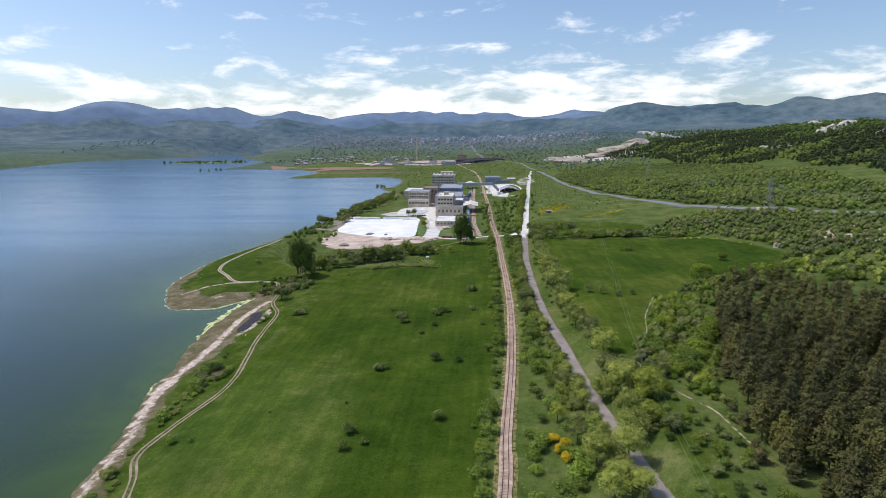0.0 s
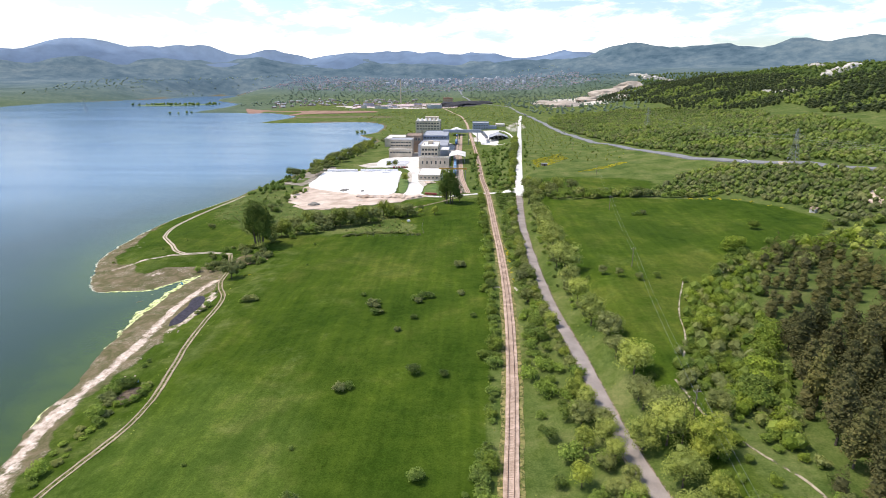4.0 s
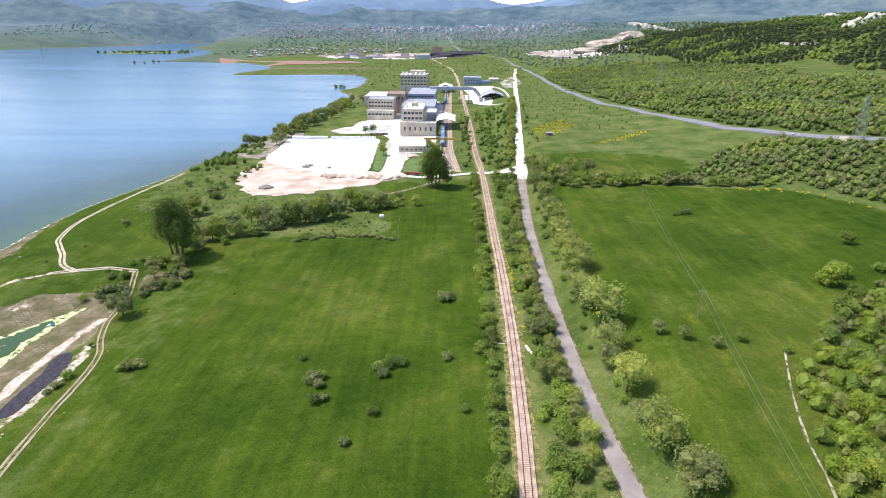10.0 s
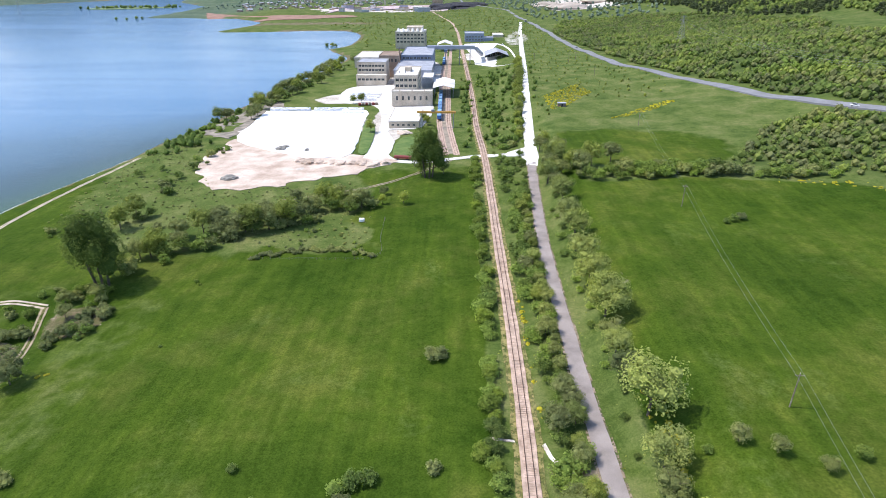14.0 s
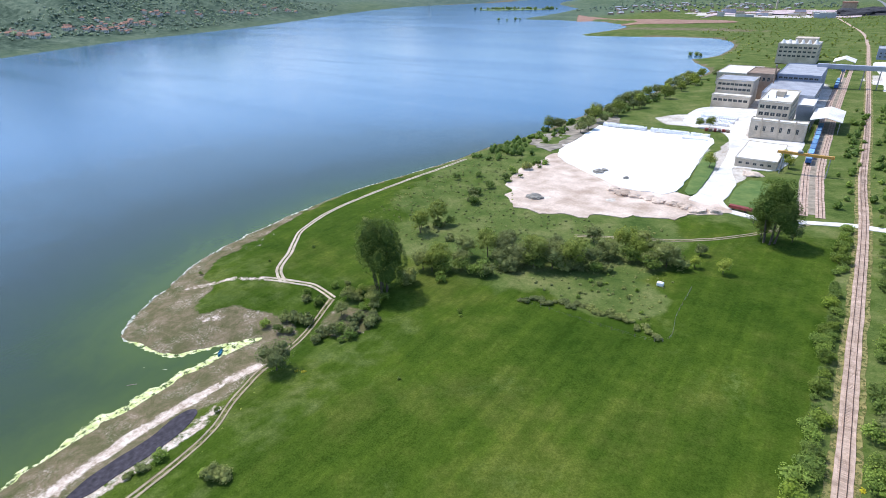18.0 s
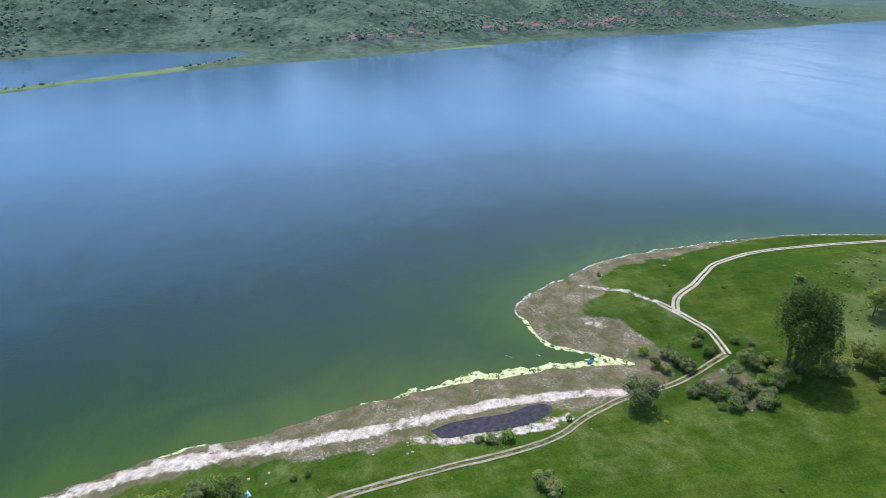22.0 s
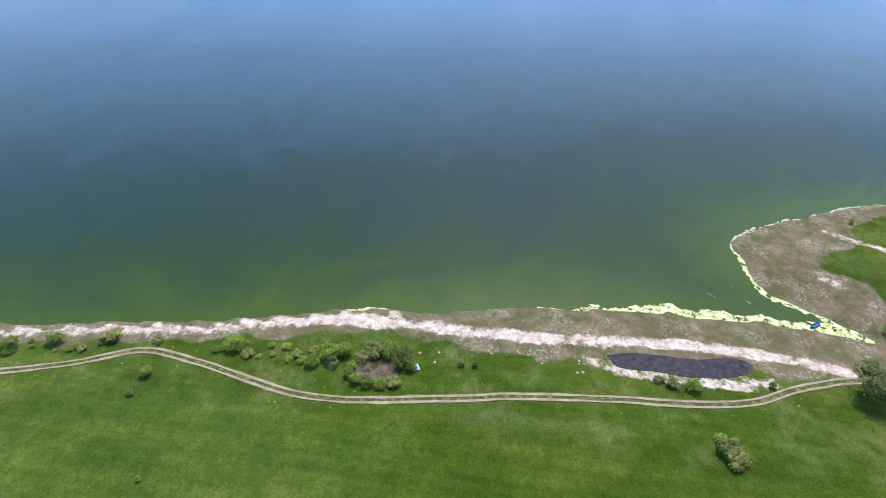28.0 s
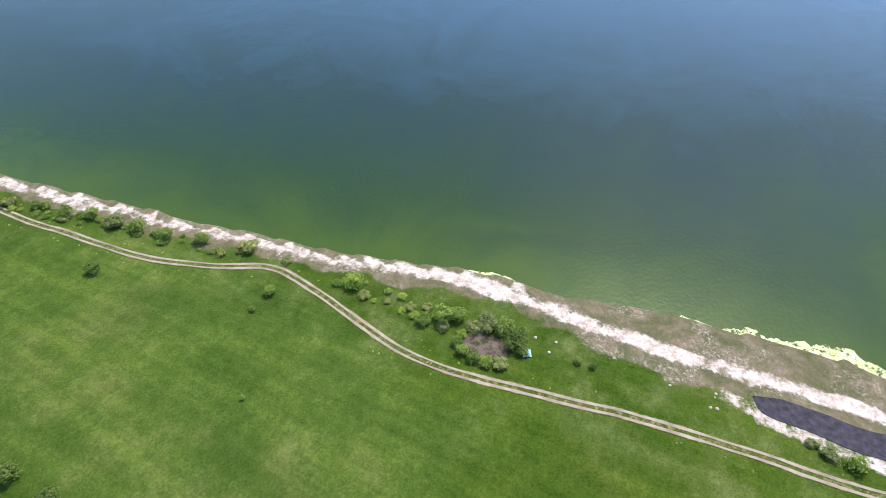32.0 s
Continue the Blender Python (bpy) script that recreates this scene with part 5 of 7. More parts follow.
spots = scatter(PINE_HILL, 9.6, 0.95) + rng.normal(size=(1, 2))
stand = wobble(spots[:, 0], spots[:, 1], 75, 2) + 0.5 * wobble(spots[:, 0], spots[:, 1], 28, 5) + 0.25 * rng.normal(size=len(spots))
woods("ridge_wood", spots[stand < -0.3], FARC, WOOD_LEAF, 1.1, 1.8, "green broadleaf wood among the pines")
woods("pine_forest", spots[stand >= -0.3] + rng.uniform(-3, 3, (int((stand >= -0.3).sum()), 2)), CONE, NEEDLE_FAR, 1.0, 1.8, "dark pine forest along the ridge", "forest")
woods("ridge_wood", np.vstack([scatter([(787.4, 1687.6), (720, 1000), (760, 560), (900, 500), (1618.8, 1278.8), (1711.7, 2673.2), (925.1, 3071.3), (602.4, 1982.7)], 17, 0.75)]), FARC, LEAF_DARK, 1.1, 2.2, "dark scrub wood on the ridge")
spots = clear(scatter(BELOW_ROAD, 3.9, 0.85))
pick = rng.uniform(size=len(spots))
woods("roadside_scrub", spots[pick < 0.5], FINE, WOOD_GREY, 0.4, 1.1, "dense grey-green scrub below the main road", "scrub")
woods("roadside_scrub", spots[pick >= 0.5], FINE, WOOD_LEAF, 0.4, 1.1, "dense green scrub below the main road", "scrub")
spots = scatter([(183.6, 62.9), (168.3, 42.4), (151.8, 34.8), (166, -10), (192.2, -38.8), (331.5, -121.3), (447.5, 67.8), (341.1, 18.9), (215, 27.9)], 6.5, 0.7)
spots = spots[np.hypot(spots[:, 0] - 228, spots[:, 1] - 82) > 26]
woods("hill_scrub", spots, SOFT, LEAF, 0.5, 1.4, "green scrub on the hill east of the field", "scrub")
spots = scatter(SLOPE, 3.7, 0.85)
pick = rng.uniform(size=len(spots)) + 0.25 * wobble(spots[:, 0], spots[:, 1], 14, 3)
woods("hill_scrub", spots[pick < 0.35], NEAR, LEAF_BRIGHT, 0.4, 1.0, "bright green scrub beside the pines", "scrub")
woods("hill_scrub", spots[(pick >= 0.35) & (pick < 0.7)], NEAR, LEAF_DARK, 0.4, 1.1, "green scrub beside the pines", "scrub")
woods("hill_scrub", spots[pick >= 0.7], NEAR, LEAF_GREY, 0.4, 1.0, "grey-green scrub beside the pines", "scrub")
spots = scatter(PINES, 6.4, 0.95)
woods("pine_stand", spots, [clump(220, 0.44, 2.3, 4.6, True) for _ in range(4)], NEEDLE, 0.65, 1.15, "close-set young pines filling the stand", "forest")
woods("far_shrubs", [p[1:3] for p in far_bushes], SOFT, LEAF_BUSH, 0.4, 1.1, "shrubs round the works and along its shore", "scrub")
meadow_shrubs = clear(scatter([(30.3, 209.5), (35, 296.6), (46.6, 426.1), (66.4, 635.1), (109.5, 1119.8), (133.9, 1060), (134.5, 709), (139.1, 508), (161.6, 397.2), (130.7, 324.5), (62, 330.7)], 9, 0.5), ((HIGHWAY_LINE, 8), (WHITE_ROAD, 5)))
weedy = scatter([(-190, 130), (-150, 112), (-100, 104), (-48, 98), (-44, 126), (-52, 160), (-60, 178), (-125, 168), (-160, 205), (-172, 260), (-198, 260), (-202, 200)], 2.6, 0.5)
woods("meadow_shrubs", clear(weedy, ((LOOP, 2.5), (SOUTH_TRACK, 2.5))), BLADE_SHRUB, LEAF_GREY, 0.10, 0.34, "tufts of coarse weeds in the rough meadow", "weeds")
woods("meadow_shrubs", meadow_shrubs, SOFT, LEAF, 0.2, 0.55, "small scattered shrubs in rough grass", "scrub")
# plain north of the works
north = clear(scatter([(-173.7, 768.9), (131.2, 893.9), (133.5, 1407.5), (75.3, 1656.4), (-207.6, 2098.8), (-288.5, 1195.9), (-187.1, 994)], 13, 0.45), ((HIGHWAY_LINE, 10), (RAILWAY, 8)))
woods("plain_scrub", north, FARC, LEAF, 0.25, 0.8, "low scrub on the plain north of the works", "scrub")
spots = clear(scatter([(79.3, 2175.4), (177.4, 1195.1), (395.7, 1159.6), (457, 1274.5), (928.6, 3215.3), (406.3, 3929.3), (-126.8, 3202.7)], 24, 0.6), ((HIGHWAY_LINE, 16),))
woods("plain_wood", spots, FARC, LEAF_HAZY, 1.0, 2.0, "woods on the distant plain")
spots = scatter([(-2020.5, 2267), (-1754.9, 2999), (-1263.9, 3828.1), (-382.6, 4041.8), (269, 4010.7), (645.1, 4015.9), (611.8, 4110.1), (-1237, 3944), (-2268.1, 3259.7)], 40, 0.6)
woods("valley_wood", spots, FARW, LEAF_HAZY, 1.0, 2.2, "tree belts in the distant valley")
woods("valley_wood", scatter([(-870, 1909.4), (-1001.2, 3331.6), (-530, 3930.2), (-126.8, 3202.7), (-71.8, 2250.1), (-437.3, 2182.2)], 26, 0.5), FARC, LEAF_HAZY, 1.0, 2.0, "trees on the far plain by the lake")
# islets
woods("islet_wood", [(-1290 + 5.2 * k + rng.uniform(-14, 14), 2010 + 1.5 * k + rng.uniform(-45, 55)) for k in range(54)], FARC, LEAF_DARK, 1.3, 2.4, "wooded islet in the lake", base=0.7)
woods("islet_wood", [(-887, 1443), (-864, 1449), (-852, 1476), (-842, 1484)], FARC, LEAF_DARK, 1.2, 1.9, "drowned trees standing in the lake", base=0.2)
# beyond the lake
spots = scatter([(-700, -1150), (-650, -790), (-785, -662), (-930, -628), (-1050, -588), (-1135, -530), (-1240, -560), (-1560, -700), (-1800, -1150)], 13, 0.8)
woods("far_hill_wood", spots, FARW, LEAF_HAZY, 0.8, 1.7, "hazy wooded hill beyond the lake")
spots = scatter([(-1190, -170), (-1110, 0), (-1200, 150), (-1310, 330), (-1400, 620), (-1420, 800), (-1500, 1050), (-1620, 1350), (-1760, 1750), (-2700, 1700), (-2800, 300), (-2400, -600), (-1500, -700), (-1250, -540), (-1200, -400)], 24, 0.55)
woods("far_hill_wood", spots[wobble(spots[:, 0], spots[:, 1], 150, 4) > -0.25], FARW, LEAF_HAZY, 0.9, 2.0, "scrubby wooded slopes beyond the lake")
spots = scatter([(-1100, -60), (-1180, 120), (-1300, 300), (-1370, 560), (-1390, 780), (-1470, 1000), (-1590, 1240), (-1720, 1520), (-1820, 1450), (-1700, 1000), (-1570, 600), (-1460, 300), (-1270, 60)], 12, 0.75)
woods("village_trees", spots, FARW, LEAF_HAZY, 0.7, 1.6, "garden trees of the lakeside village")
woods("spit_bushes", [(-760 - 6 * k + rng.uniform(-5, 5), -396 + 5.4 * k + rng.uniform(-6, 6)) for k in range(42)], FARC, LEAF_HAZY, 0.5, 1.0, "bushes along the far grassy spit", "scrub")
# weeds and tall grass beside tracks, shore and railway
BLADE = [clump(5, 0.4, 0.45, 0.25) for _ in range(4)]
spots = []
for line, gap, n in ((TRACK, 2.6, 260), (RAILWAY, 4.6, 900), (ROAD, 3.6, 700), (ROAD, 5.5, 700)):
    ln = smooth_line(line, 2)
    i = rng.integers(0, len(ln), n)
    off = rng.normal(size=(n, 2))
    off = off / np.linalg.norm(off, axis=1)[:, None] * (gap + np.abs(rng.normal(size=(n, 1))) * 1.4)
    spots.append(ln[i] + off)
spots = clear(np.concatenate(spots), ((TRACK, 1.7), (RAILWAY, 3.6), (ROAD, 3.0)))
woods("tall_weeds", spots, BLADE, LEAF, 0.3, 0.9, "tufts of tall weeds beside the tracks", "weeds")


# ---- draped patches ----
def patch(name, outline, lift, mat, label, category, step=4.0, rag=0.8, skirt=0.6, flat=None):
    """A sheet of ground covering with a rounded, uneven edge, over ground that is nearly plane."""
    ln = smooth_line([*outline, outline[0]], step)[:-1]
    ln = ln + rag * np.stack([wobble(ln[:, 0], ln[:, 1], 6, 2), wobble(ln[:, 1], ln[:, 0], 5, 4)], 1)
    z = H(ln[:, 0], ln[:, 1]) if flat is None else np.full(len(ln), flat)
    bm = bmesh.new()
    top = [bm.verts.new((x, y, h + lift)) for (x, y), h in zip(ln, z)]
    low = [bm.verts.new((x + 0.5 * wobble(x, y, 2), y, h - skirt)) for (x, y), h in zip(ln, z)]
    n = len(ln)
    for i in range(n):
        bm.faces.new((top[i], low[i], low[(i + 1) % n], top[(i + 1) % n]))
    face = bm.faces.new(top)
    bmesh.ops.triangulate(bm, faces=[face])
    m = bpy.data.meshes.new(name)
    bm.normal_update()
    bmesh.ops.recalc_face_normals(bm, faces=bm.faces)
    bm.to_mesh(m)
    bm.free()
    m.materials.append(mat)
    return tagged(new(name, m), label, category, kind="structure")


RUBBLE = mottled("rubble_soil", (0.13, 0.115, 0.085), (0.36, 0.31, 0.25), 0.2, 2, 0.95, relief=0.1)
patch("stockyard", [(-164.4, 354.9), (-120.4, 349.5), (-84.2, 346.5), (-79.3, 304.5), (-74.3, 228.3), (-85.9, 222.3), (-100.9, 223), (-129.1, 242.5), (-157.1, 268.3), (-161.2, 314.6)], 0.5, WHITE_PILE, "dazzling white mineral stockyard floor", "stockyard", 5, 0.9)
patch("spoil_ground", [(-157.1, 270.5), (-129.1, 244.9), (-100.9, 225.2), (-73.2, 227.2), (-51.9, 216.5), (-48.6, 208.1), (-78.2, 185.9), (-123.3, 171), (-141.4, 177.6), (-158.1, 218.3)], 0.3, PALE_SOIL, "churned pale spoil ground in front of the stockyard", "ground", 2.5, 3.4)
patch("rubble_ground", [(-163.4, 271.7), (-189.3, 291.1), (-187.6, 336.8), (-180, 373.8), (-165.9, 391.9), (-153.3, 370.5), (-165.5, 355.1), (-162.4, 314.8)], 0.3, RUBBLE, "grey-brown rubble ground between stockyard and shore", "ground", 3, 3.0)
patch("works_apron", [(-66.8, 219.8), (-54, 218.8), (-52.1, 252.6), (-58.6, 282.9), (-37.2, 290.9), (-34.1, 364.9), (-68, 366.4), (-71, 456.1), (-113.6, 453.5), (-112.3, 388.3), (-81.2, 367), (-69.7, 327.2), (-65.1, 270.2)], 0.32, DUST, "white dusty concrete apron of the works", "pavement", 5, 0.4)
patch("works_apron", [(5.9, 580.8), (44.7, 529.6), (53.8, 688.8), (39.5, 780.8), (-4.6, 798.7), (4.2, 663.6)], 0.3, DUST, "white dusty apron round the sheds", "pavement", 6, 0.6)
patch("road_junction", [(22.6, 196), (29, 196), (30.5, 210), (29.5, 222), (25, 217), (15, 218.5), (14.5, 212), (20.5, 208)], 0.34, DUST, "white dusty fan where the works road leaves the road", "road", 2.5, 0.3)
patch("bare_hilltop", [(207.1, 91.8), (222.5, 103.6), (246.1, 101.2), (249.3, 78.4), (234.5, 59.9), (212.4, 68)], 0.5, PALE_SOIL, "bare pale earth bank on the hill", "ground", 5, 2, 1.5)
VERGE = mottled("green_verge", (0.06, 0.12, 0.025), (0.14, 0.19, 0.05), 0.2, 4, 0.95, relief=0.1)
patch("green_verge", [(-71.1, 229.6), (-65.8, 228.7), (-68.3, 283.1), (-76.1, 306.8), (-78.2, 302.1)], 0.7, VERGE, "strip of grass beside the stockyard", "verge", 4, 0.3)
patch("green_verge", [(-49.8, 221.9), (-39.1, 216.1), (-33.8, 229), (-37.1, 257.9), (-47.8, 262.5), (-50.9, 240.9)], 0.5, VERGE, "grass plot by the works road", "verge", 4, 0.3)
BARE = broken(mottled("brown_earth", (0.055, 0.042, 0.028), (0.16, 0.12, 0.085), 0.6, 5, 0.95, relief=0.05), 0.6, 0.36, 0.5)
MUD = mottled("black_pool", (0.014, 0.012, 0.017), (0.055, 0.046, 0.060), 0.8, 7, 0.6, spec=0.15, relief=0.02)
patch("bare_hollow", [(-121.3, -88), (-117.7, -89.1), (-115.1, -86.4), (-115.1, -80.7), (-118.4, -78.4), (-121.8, -80.8)], 0.08, BARE, "bare brown earth hollow among bushes", "ground", 1.5, 0.4, 0.3)
patch("black_pool", [(-132.6, -31.7), (-134.6, -26.6), (-134.7, -19.3), (-135, -11), (-136.5, -3.8), (-136.3, 0.4), (-133.1, 0.9), (-130.2, -3.8), (-128.9, -13), (-128.9, -23.4), (-129.5, -29.6)], 0.10, MUD, "still black pool on the bare shore", "pool", 0.8, 0.45, 0.4)
SCUM = broken(mottled("algae_scum", (0.36, 0.42, 0.10), (0.82, 0.82, 0.48), 0.5, 5, 0.8, relief=0.02), 0.55, 0.40, 0.50)
FOAM = broken(mottled("foam", (0.30, 0.31, 0.22), (0.74, 0.73, 0.62), 0.8, 6, 0.8, relief=0.02), 0.5, 0.42, 0.52)


def scum(name, points, width, rag, mat, label, z=0.03):
    ln = smooth_line(points, 0.7)
    tn = np.gradient(ln, axis=0)
    tn /= np.linalg.norm(tn, axis=1)[:, None]
    nr = np.stack([tn[:, 1], -tn[:, 0]], 1)
    taper = np.minimum(1, np.minimum(np.arange(len(ln)), np.arange(len(ln))[::-1]) / 6)
    ra, rb = (np.clip(0.35 + 0.6 * wobble(ln[:, 0], ln[:, 1], 6.1, q) + 0.4 * wobble(ln[:, 0], ln[:, 1], 1.1, q + 2), -0.3, 1.2) for q in (1, 6))
    a = ln - nr * (taper * np.maximum(width / 2 + rag * ra, -0.02))[:, None]
    b = ln + nr * (taper * np.maximum(width / 2 + rag * rb, 0.02))[:, None]
    v = np.vstack([np.c_[a, np.full(len(a), z)], np.c_[b, np.full(len(b), z)]])
    n = len(ln)
    return tagged(mesh_object(name, v, [(i, i + 1, n + i + 1, n + i) for i in range(n - 1)], mat), label, "algae", kind="structure")


def shore_strip(name, start, end, widths, rag, mat, label, z=0.03):
    """A floating strip between the water's edge and a ragged outer line."""
    i, j = (int(np.argmin(np.hypot(near_shore[:, 0] - q[0], near_shore[:, 1] - q[1]))) for q in (start, end))
    ln = smooth_line(near_shore[i:j + 1], 0.5)
    tn = np.gradient(ln, axis=0)
    tn /= np.linalg.norm(tn, axis=1)[:, None]
    nr = np.stack([tn[:, 1], -tn[:, 0]], 1)
    w_ = np.interp(np.linspace(0, 1, len(ln)), np.linspace(0, 1, len(widths)), widths)
    w_ = w_ + rag * (0.6 * wobble(ln[:, 0], ln[:, 1], 5.3, 1) + 0.45 * wobble(ln[:, 0], ln[:, 1], 1.7, 4) + 0.3 * wobble(ln[:, 0], ln[:, 1], 0.6, 2))
    a, b = ln - nr * np.maximum(w_, -0.6)[:, None], ln + nr * 0.9
    v = np.vstack([np.c_[a, np.full(len(a), z)], np.c_[b, np.full(len(b), z)]])
    n = len(ln)
    return tagged(mesh_object(name, v, [(i, i + 1, n + i + 1, n + i) for i in range(n - 1)], mat), label, "algae", kind="structure")


shore_strip("algae_scum", (-139.5, -103.2), (-142.7, -81), [-0.5, 0.2, 0.3, 0.1, -0.4], 0.6, SCUM, "thin line of yellow-green algae at the water's edge")
shore_strip("algae_scum", (-147.5, -51.7), (-150.3, 33.1), [-0.6, 0.4, 0.9, 1.8, 3.4, 2.8, 2.6, 2.9, 2.6, 2.2, 1.8], 1.5, SCUM, "creamy yellow-green algae scum along the shore", 0.035)
shore_strip("algae_scum", (-150.3, 33.1), (-185.4, 9.6), [1.6, 1.6, 1.2, 1.0, 0.9, 0.7, 0.4], 1.4, SCUM, "creamy algae scum along the inside of the point", 0.045)
shore_strip("foam_line", (-185.4, 9.6), (-223.5, 83.8), [0.4, 0.5, 0.5, 0.6, 0.6, 0.6], 1.0, FOAM, "whitish foam line round the point")
shore_strip("foam_line", (-223.5, 83.8), (-225.3, 125.4), [0.6, 0.5, 0.5], 1.0, FOAM, "whitish foam line along the shore", 0.035)
scum("foam_line", [(-225.1, 125.4), (-224.3, 157.1), (-217.6, 192.5), (-210.7, 233.8)], 0.05, 0.5, FOAM, "whitish foam line along the northern shore", 0.035)
scum("algae_scum", [(-155.3, 20.1), (-153.8, 25.8), (-150.9, 33.1)], 2.0, 0.8, SCUM, "yellow-green algae scum filling the inlet", 0.05)
scum("algae_clot", [(-167.2, 3.8), (-166.4, 4.7)], 0.3, 0.2, SCUM, "small clot of algae floating on the water", 0.04)
scum("algae_clot", [(-161.2, 6.7), (-159.9, 8)], 0.8, 0.4, SCUM, "clot of algae floating in the inlet", 0.04)

# ---- the works ----
CONCRETE = mottled("stained_concrete", (0.40, 0.33, 0.25), (0.64, 0.55, 0.44), 0.12, 2.0, 0.9, relief=0.02)
BROWN_WALL = mottled("brown_wall", (0.28, 0.20, 0.15), (0.44, 0.34, 0.26), 0.15, 2.5, 0.9, relief=0.02)
GREY_WALL = mottled("grey_cladding", (0.28, 0.29, 0.33), (0.42, 0.44, 0.49), 0.1, 3.0, 0.7, relief=0.02)
BLUE_WALL = mottled("blue_grey_cladding", (0.20, 0.23, 0.31), (0.32, 0.36, 0.45), 0.1, 3.0, 0.7, relief=0.02)
ROOF_WHITE = mottled("dusty_roof", (0.56, 0.53, 0.48), (0.82, 0.80, 0.76), 0.1, 1.5, 0.9, relief=0.02)
ROOF_GREY = mottled("grey_roof", (0.24, 0.25, 0.28), (0.42, 0.43, 0.46), 0.12, 2.0, 0.85, relief=0.02)
ROOF_BROWN = mottled("brown_roof", (0.22, 0.15, 0.11), (0.36, 0.27, 0.2), 0.12, 2.0, 0.9, relief=0.02)
FRAME = mottled("window_frame", (0.28, 0.26, 0.22), (0.42, 0.40, 0.35), 1, 6, 0.7, relief=0)
STEEL = mottled("grey_steel", (0.22, 0.23, 0.24), (0.36, 0.37, 0.38), 1, 8, 0.5, 0.6, relief=0)
ORANGE = mottled("orange_paint", (0.42, 0.22, 0.05), (0.60, 0.34, 0.08), 1, 6, 0.5, relief=0)
BLUE_PAINT = mottled("blue_paint", (0.03, 0.09, 0.28), (0.06, 0.16, 0.42), 0.8, 5, 0.5, vary=0.3, relief=0)
RED_PAINT = mottled("dark_red_paint", (0.16, 0.03, 0.025), (0.28, 0.06, 0.05), 1, 6, 0.6, relief=0)
DARK = mottled("dark_void", (0.012, 0.012, 0.014), (0.03, 0.03, 0.034), 1, 6, 0.4, relief=0)
WOOD = mottled("weathered_wood", (0.16, 0.12, 0.09), (0.30, 0.25, 0.20), 0.8, 9, 0.85, relief=0.01)
BAG = mottled("white_bag", (0.70, 0.70, 0.72), (0.88, 0.88, 0.90), 0.6, 5, 0.7, relief=0.02)
TILE = mottled("clay_tiles", (0.22, 0.12, 0.09), (0.36, 0.20, 0.15), 0.4, 3, 0.85, vary=0.3, relief=0.03)
PLASTER = mottled("plaster", (0.50, 0.47, 0.42), (0.72, 0.69, 0.64), 0.4, 3, 0.9, vary=0.2, relief=0.01)
glass, gn, gb, gp = material("window_glass", 0.12, 0, 0.6)
gn.link(gn.ramp(gn.noise(gp, 0.7, 3), [(0.3, (0.015, 0.02, 0.025)), (0.7, (0.06, 0.07, 0.08))]), gb.inputs["Base Color"])

PANES = {}


def pane_mesh(kind, w, h, face):
    key = (kind, round(w, 2), round(h, 2), face)
    if key not in PANES:
        m = bpy.data.meshes.new(kind)
        bm = bmesh.new()
        if kind == "window":
            for a, b, c, d in ((-w / 2, w / 2, -h / 2, -h / 2 + 0.14), (-w / 2, w / 2, h / 2 - 0.14, h / 2), (-w / 2, -w / 2 + 0.14, -h / 2 + 0.14, h / 2 - 0.14),
                               (w / 2 - 0.14, w / 2, -h / 2 + 0.14, h / 2 - 0.14), (-0.06, 0.06, -h / 2 + 0.14, h / 2 - 0.14)):
                box(bm, *((a, b, -0.09, 0.05) if face == "y" else (-0.05, 0.09, a, b)), c, d)
        else:
            box(bm, *((-w / 2 + 0.1, w / 2 - 0.1, -0.03, 0.06) if face == "y" else (-0.06, 0.03, -w / 2 + 0.1, w / 2 - 0.1)), -h / 2 + 0.1, h / 2 - 0.1)
        bm.to_mesh(m)
        bm.free()
        m.materials.append(FRAME if kind == "window" else glass)
        PANES[key] = m
    return PANES[key]


def windows(parent, face, lo, hi, plane, z0, z1, rows, cols, fill=0.72, tall=0.55):
    """Rows of windows on a wall that faces -y or +x."""
    for r in range(rows):
        for c in range(cols):
            u, z = lo + (hi - lo) * (c + 0.5) / cols, z0 + (z1 - z0) * (r + 0.5) / rows
            w, h = (hi - lo) / cols * fill, (z1 - z0) / rows * tall
            win = new("window", pane_mesh("window", w, h, face))
            win.location = (u, plane, z) if face == "y" else (plane, u, z)
            win.parent = parent
            p = new("pane", pane_mesh("pane", w, h, face))
            p.parent = win


def building(label, x0, x1, y0, y1, z1, wall, roof, z0=None, parapet=0.6, name="factory_building", over=0.25):
    root = tagged(new(name), label, "building")
    z0 = min(h1(x0, y0), h1(x1, y0), h1(x0, y1)) - 0.6 if z0 is None else z0
    part("wall", boxed(x0, x1, y0, y1, z0, z1), wall, root)
    bm = boxed(x0 - over, x1 + over, y0 - over, y1 + over, z1 + 0.004, z1 + 0.3)
    part("roof", bm, roof, root)
    if parapet:
        bm = bmesh.new()
        for a in ((x0 - over, x1 + over, y0 - over, y0 - over + 0.3), (x0 - over, x1 + over, y1 + over - 0.3, y1 + over), (x0 - over, x0 - over + 0.3, y0 - over + 0.3, y1 + over - 0.3), (x1 + over - 0.3, x1 + over, y0 - over + 0.3, y1 + over - 0.3)):
            box(bm, *a, z1 + 0.3, z1 + 0.3 + parapet)
        part("parapet", bm, wall, root)
    return root


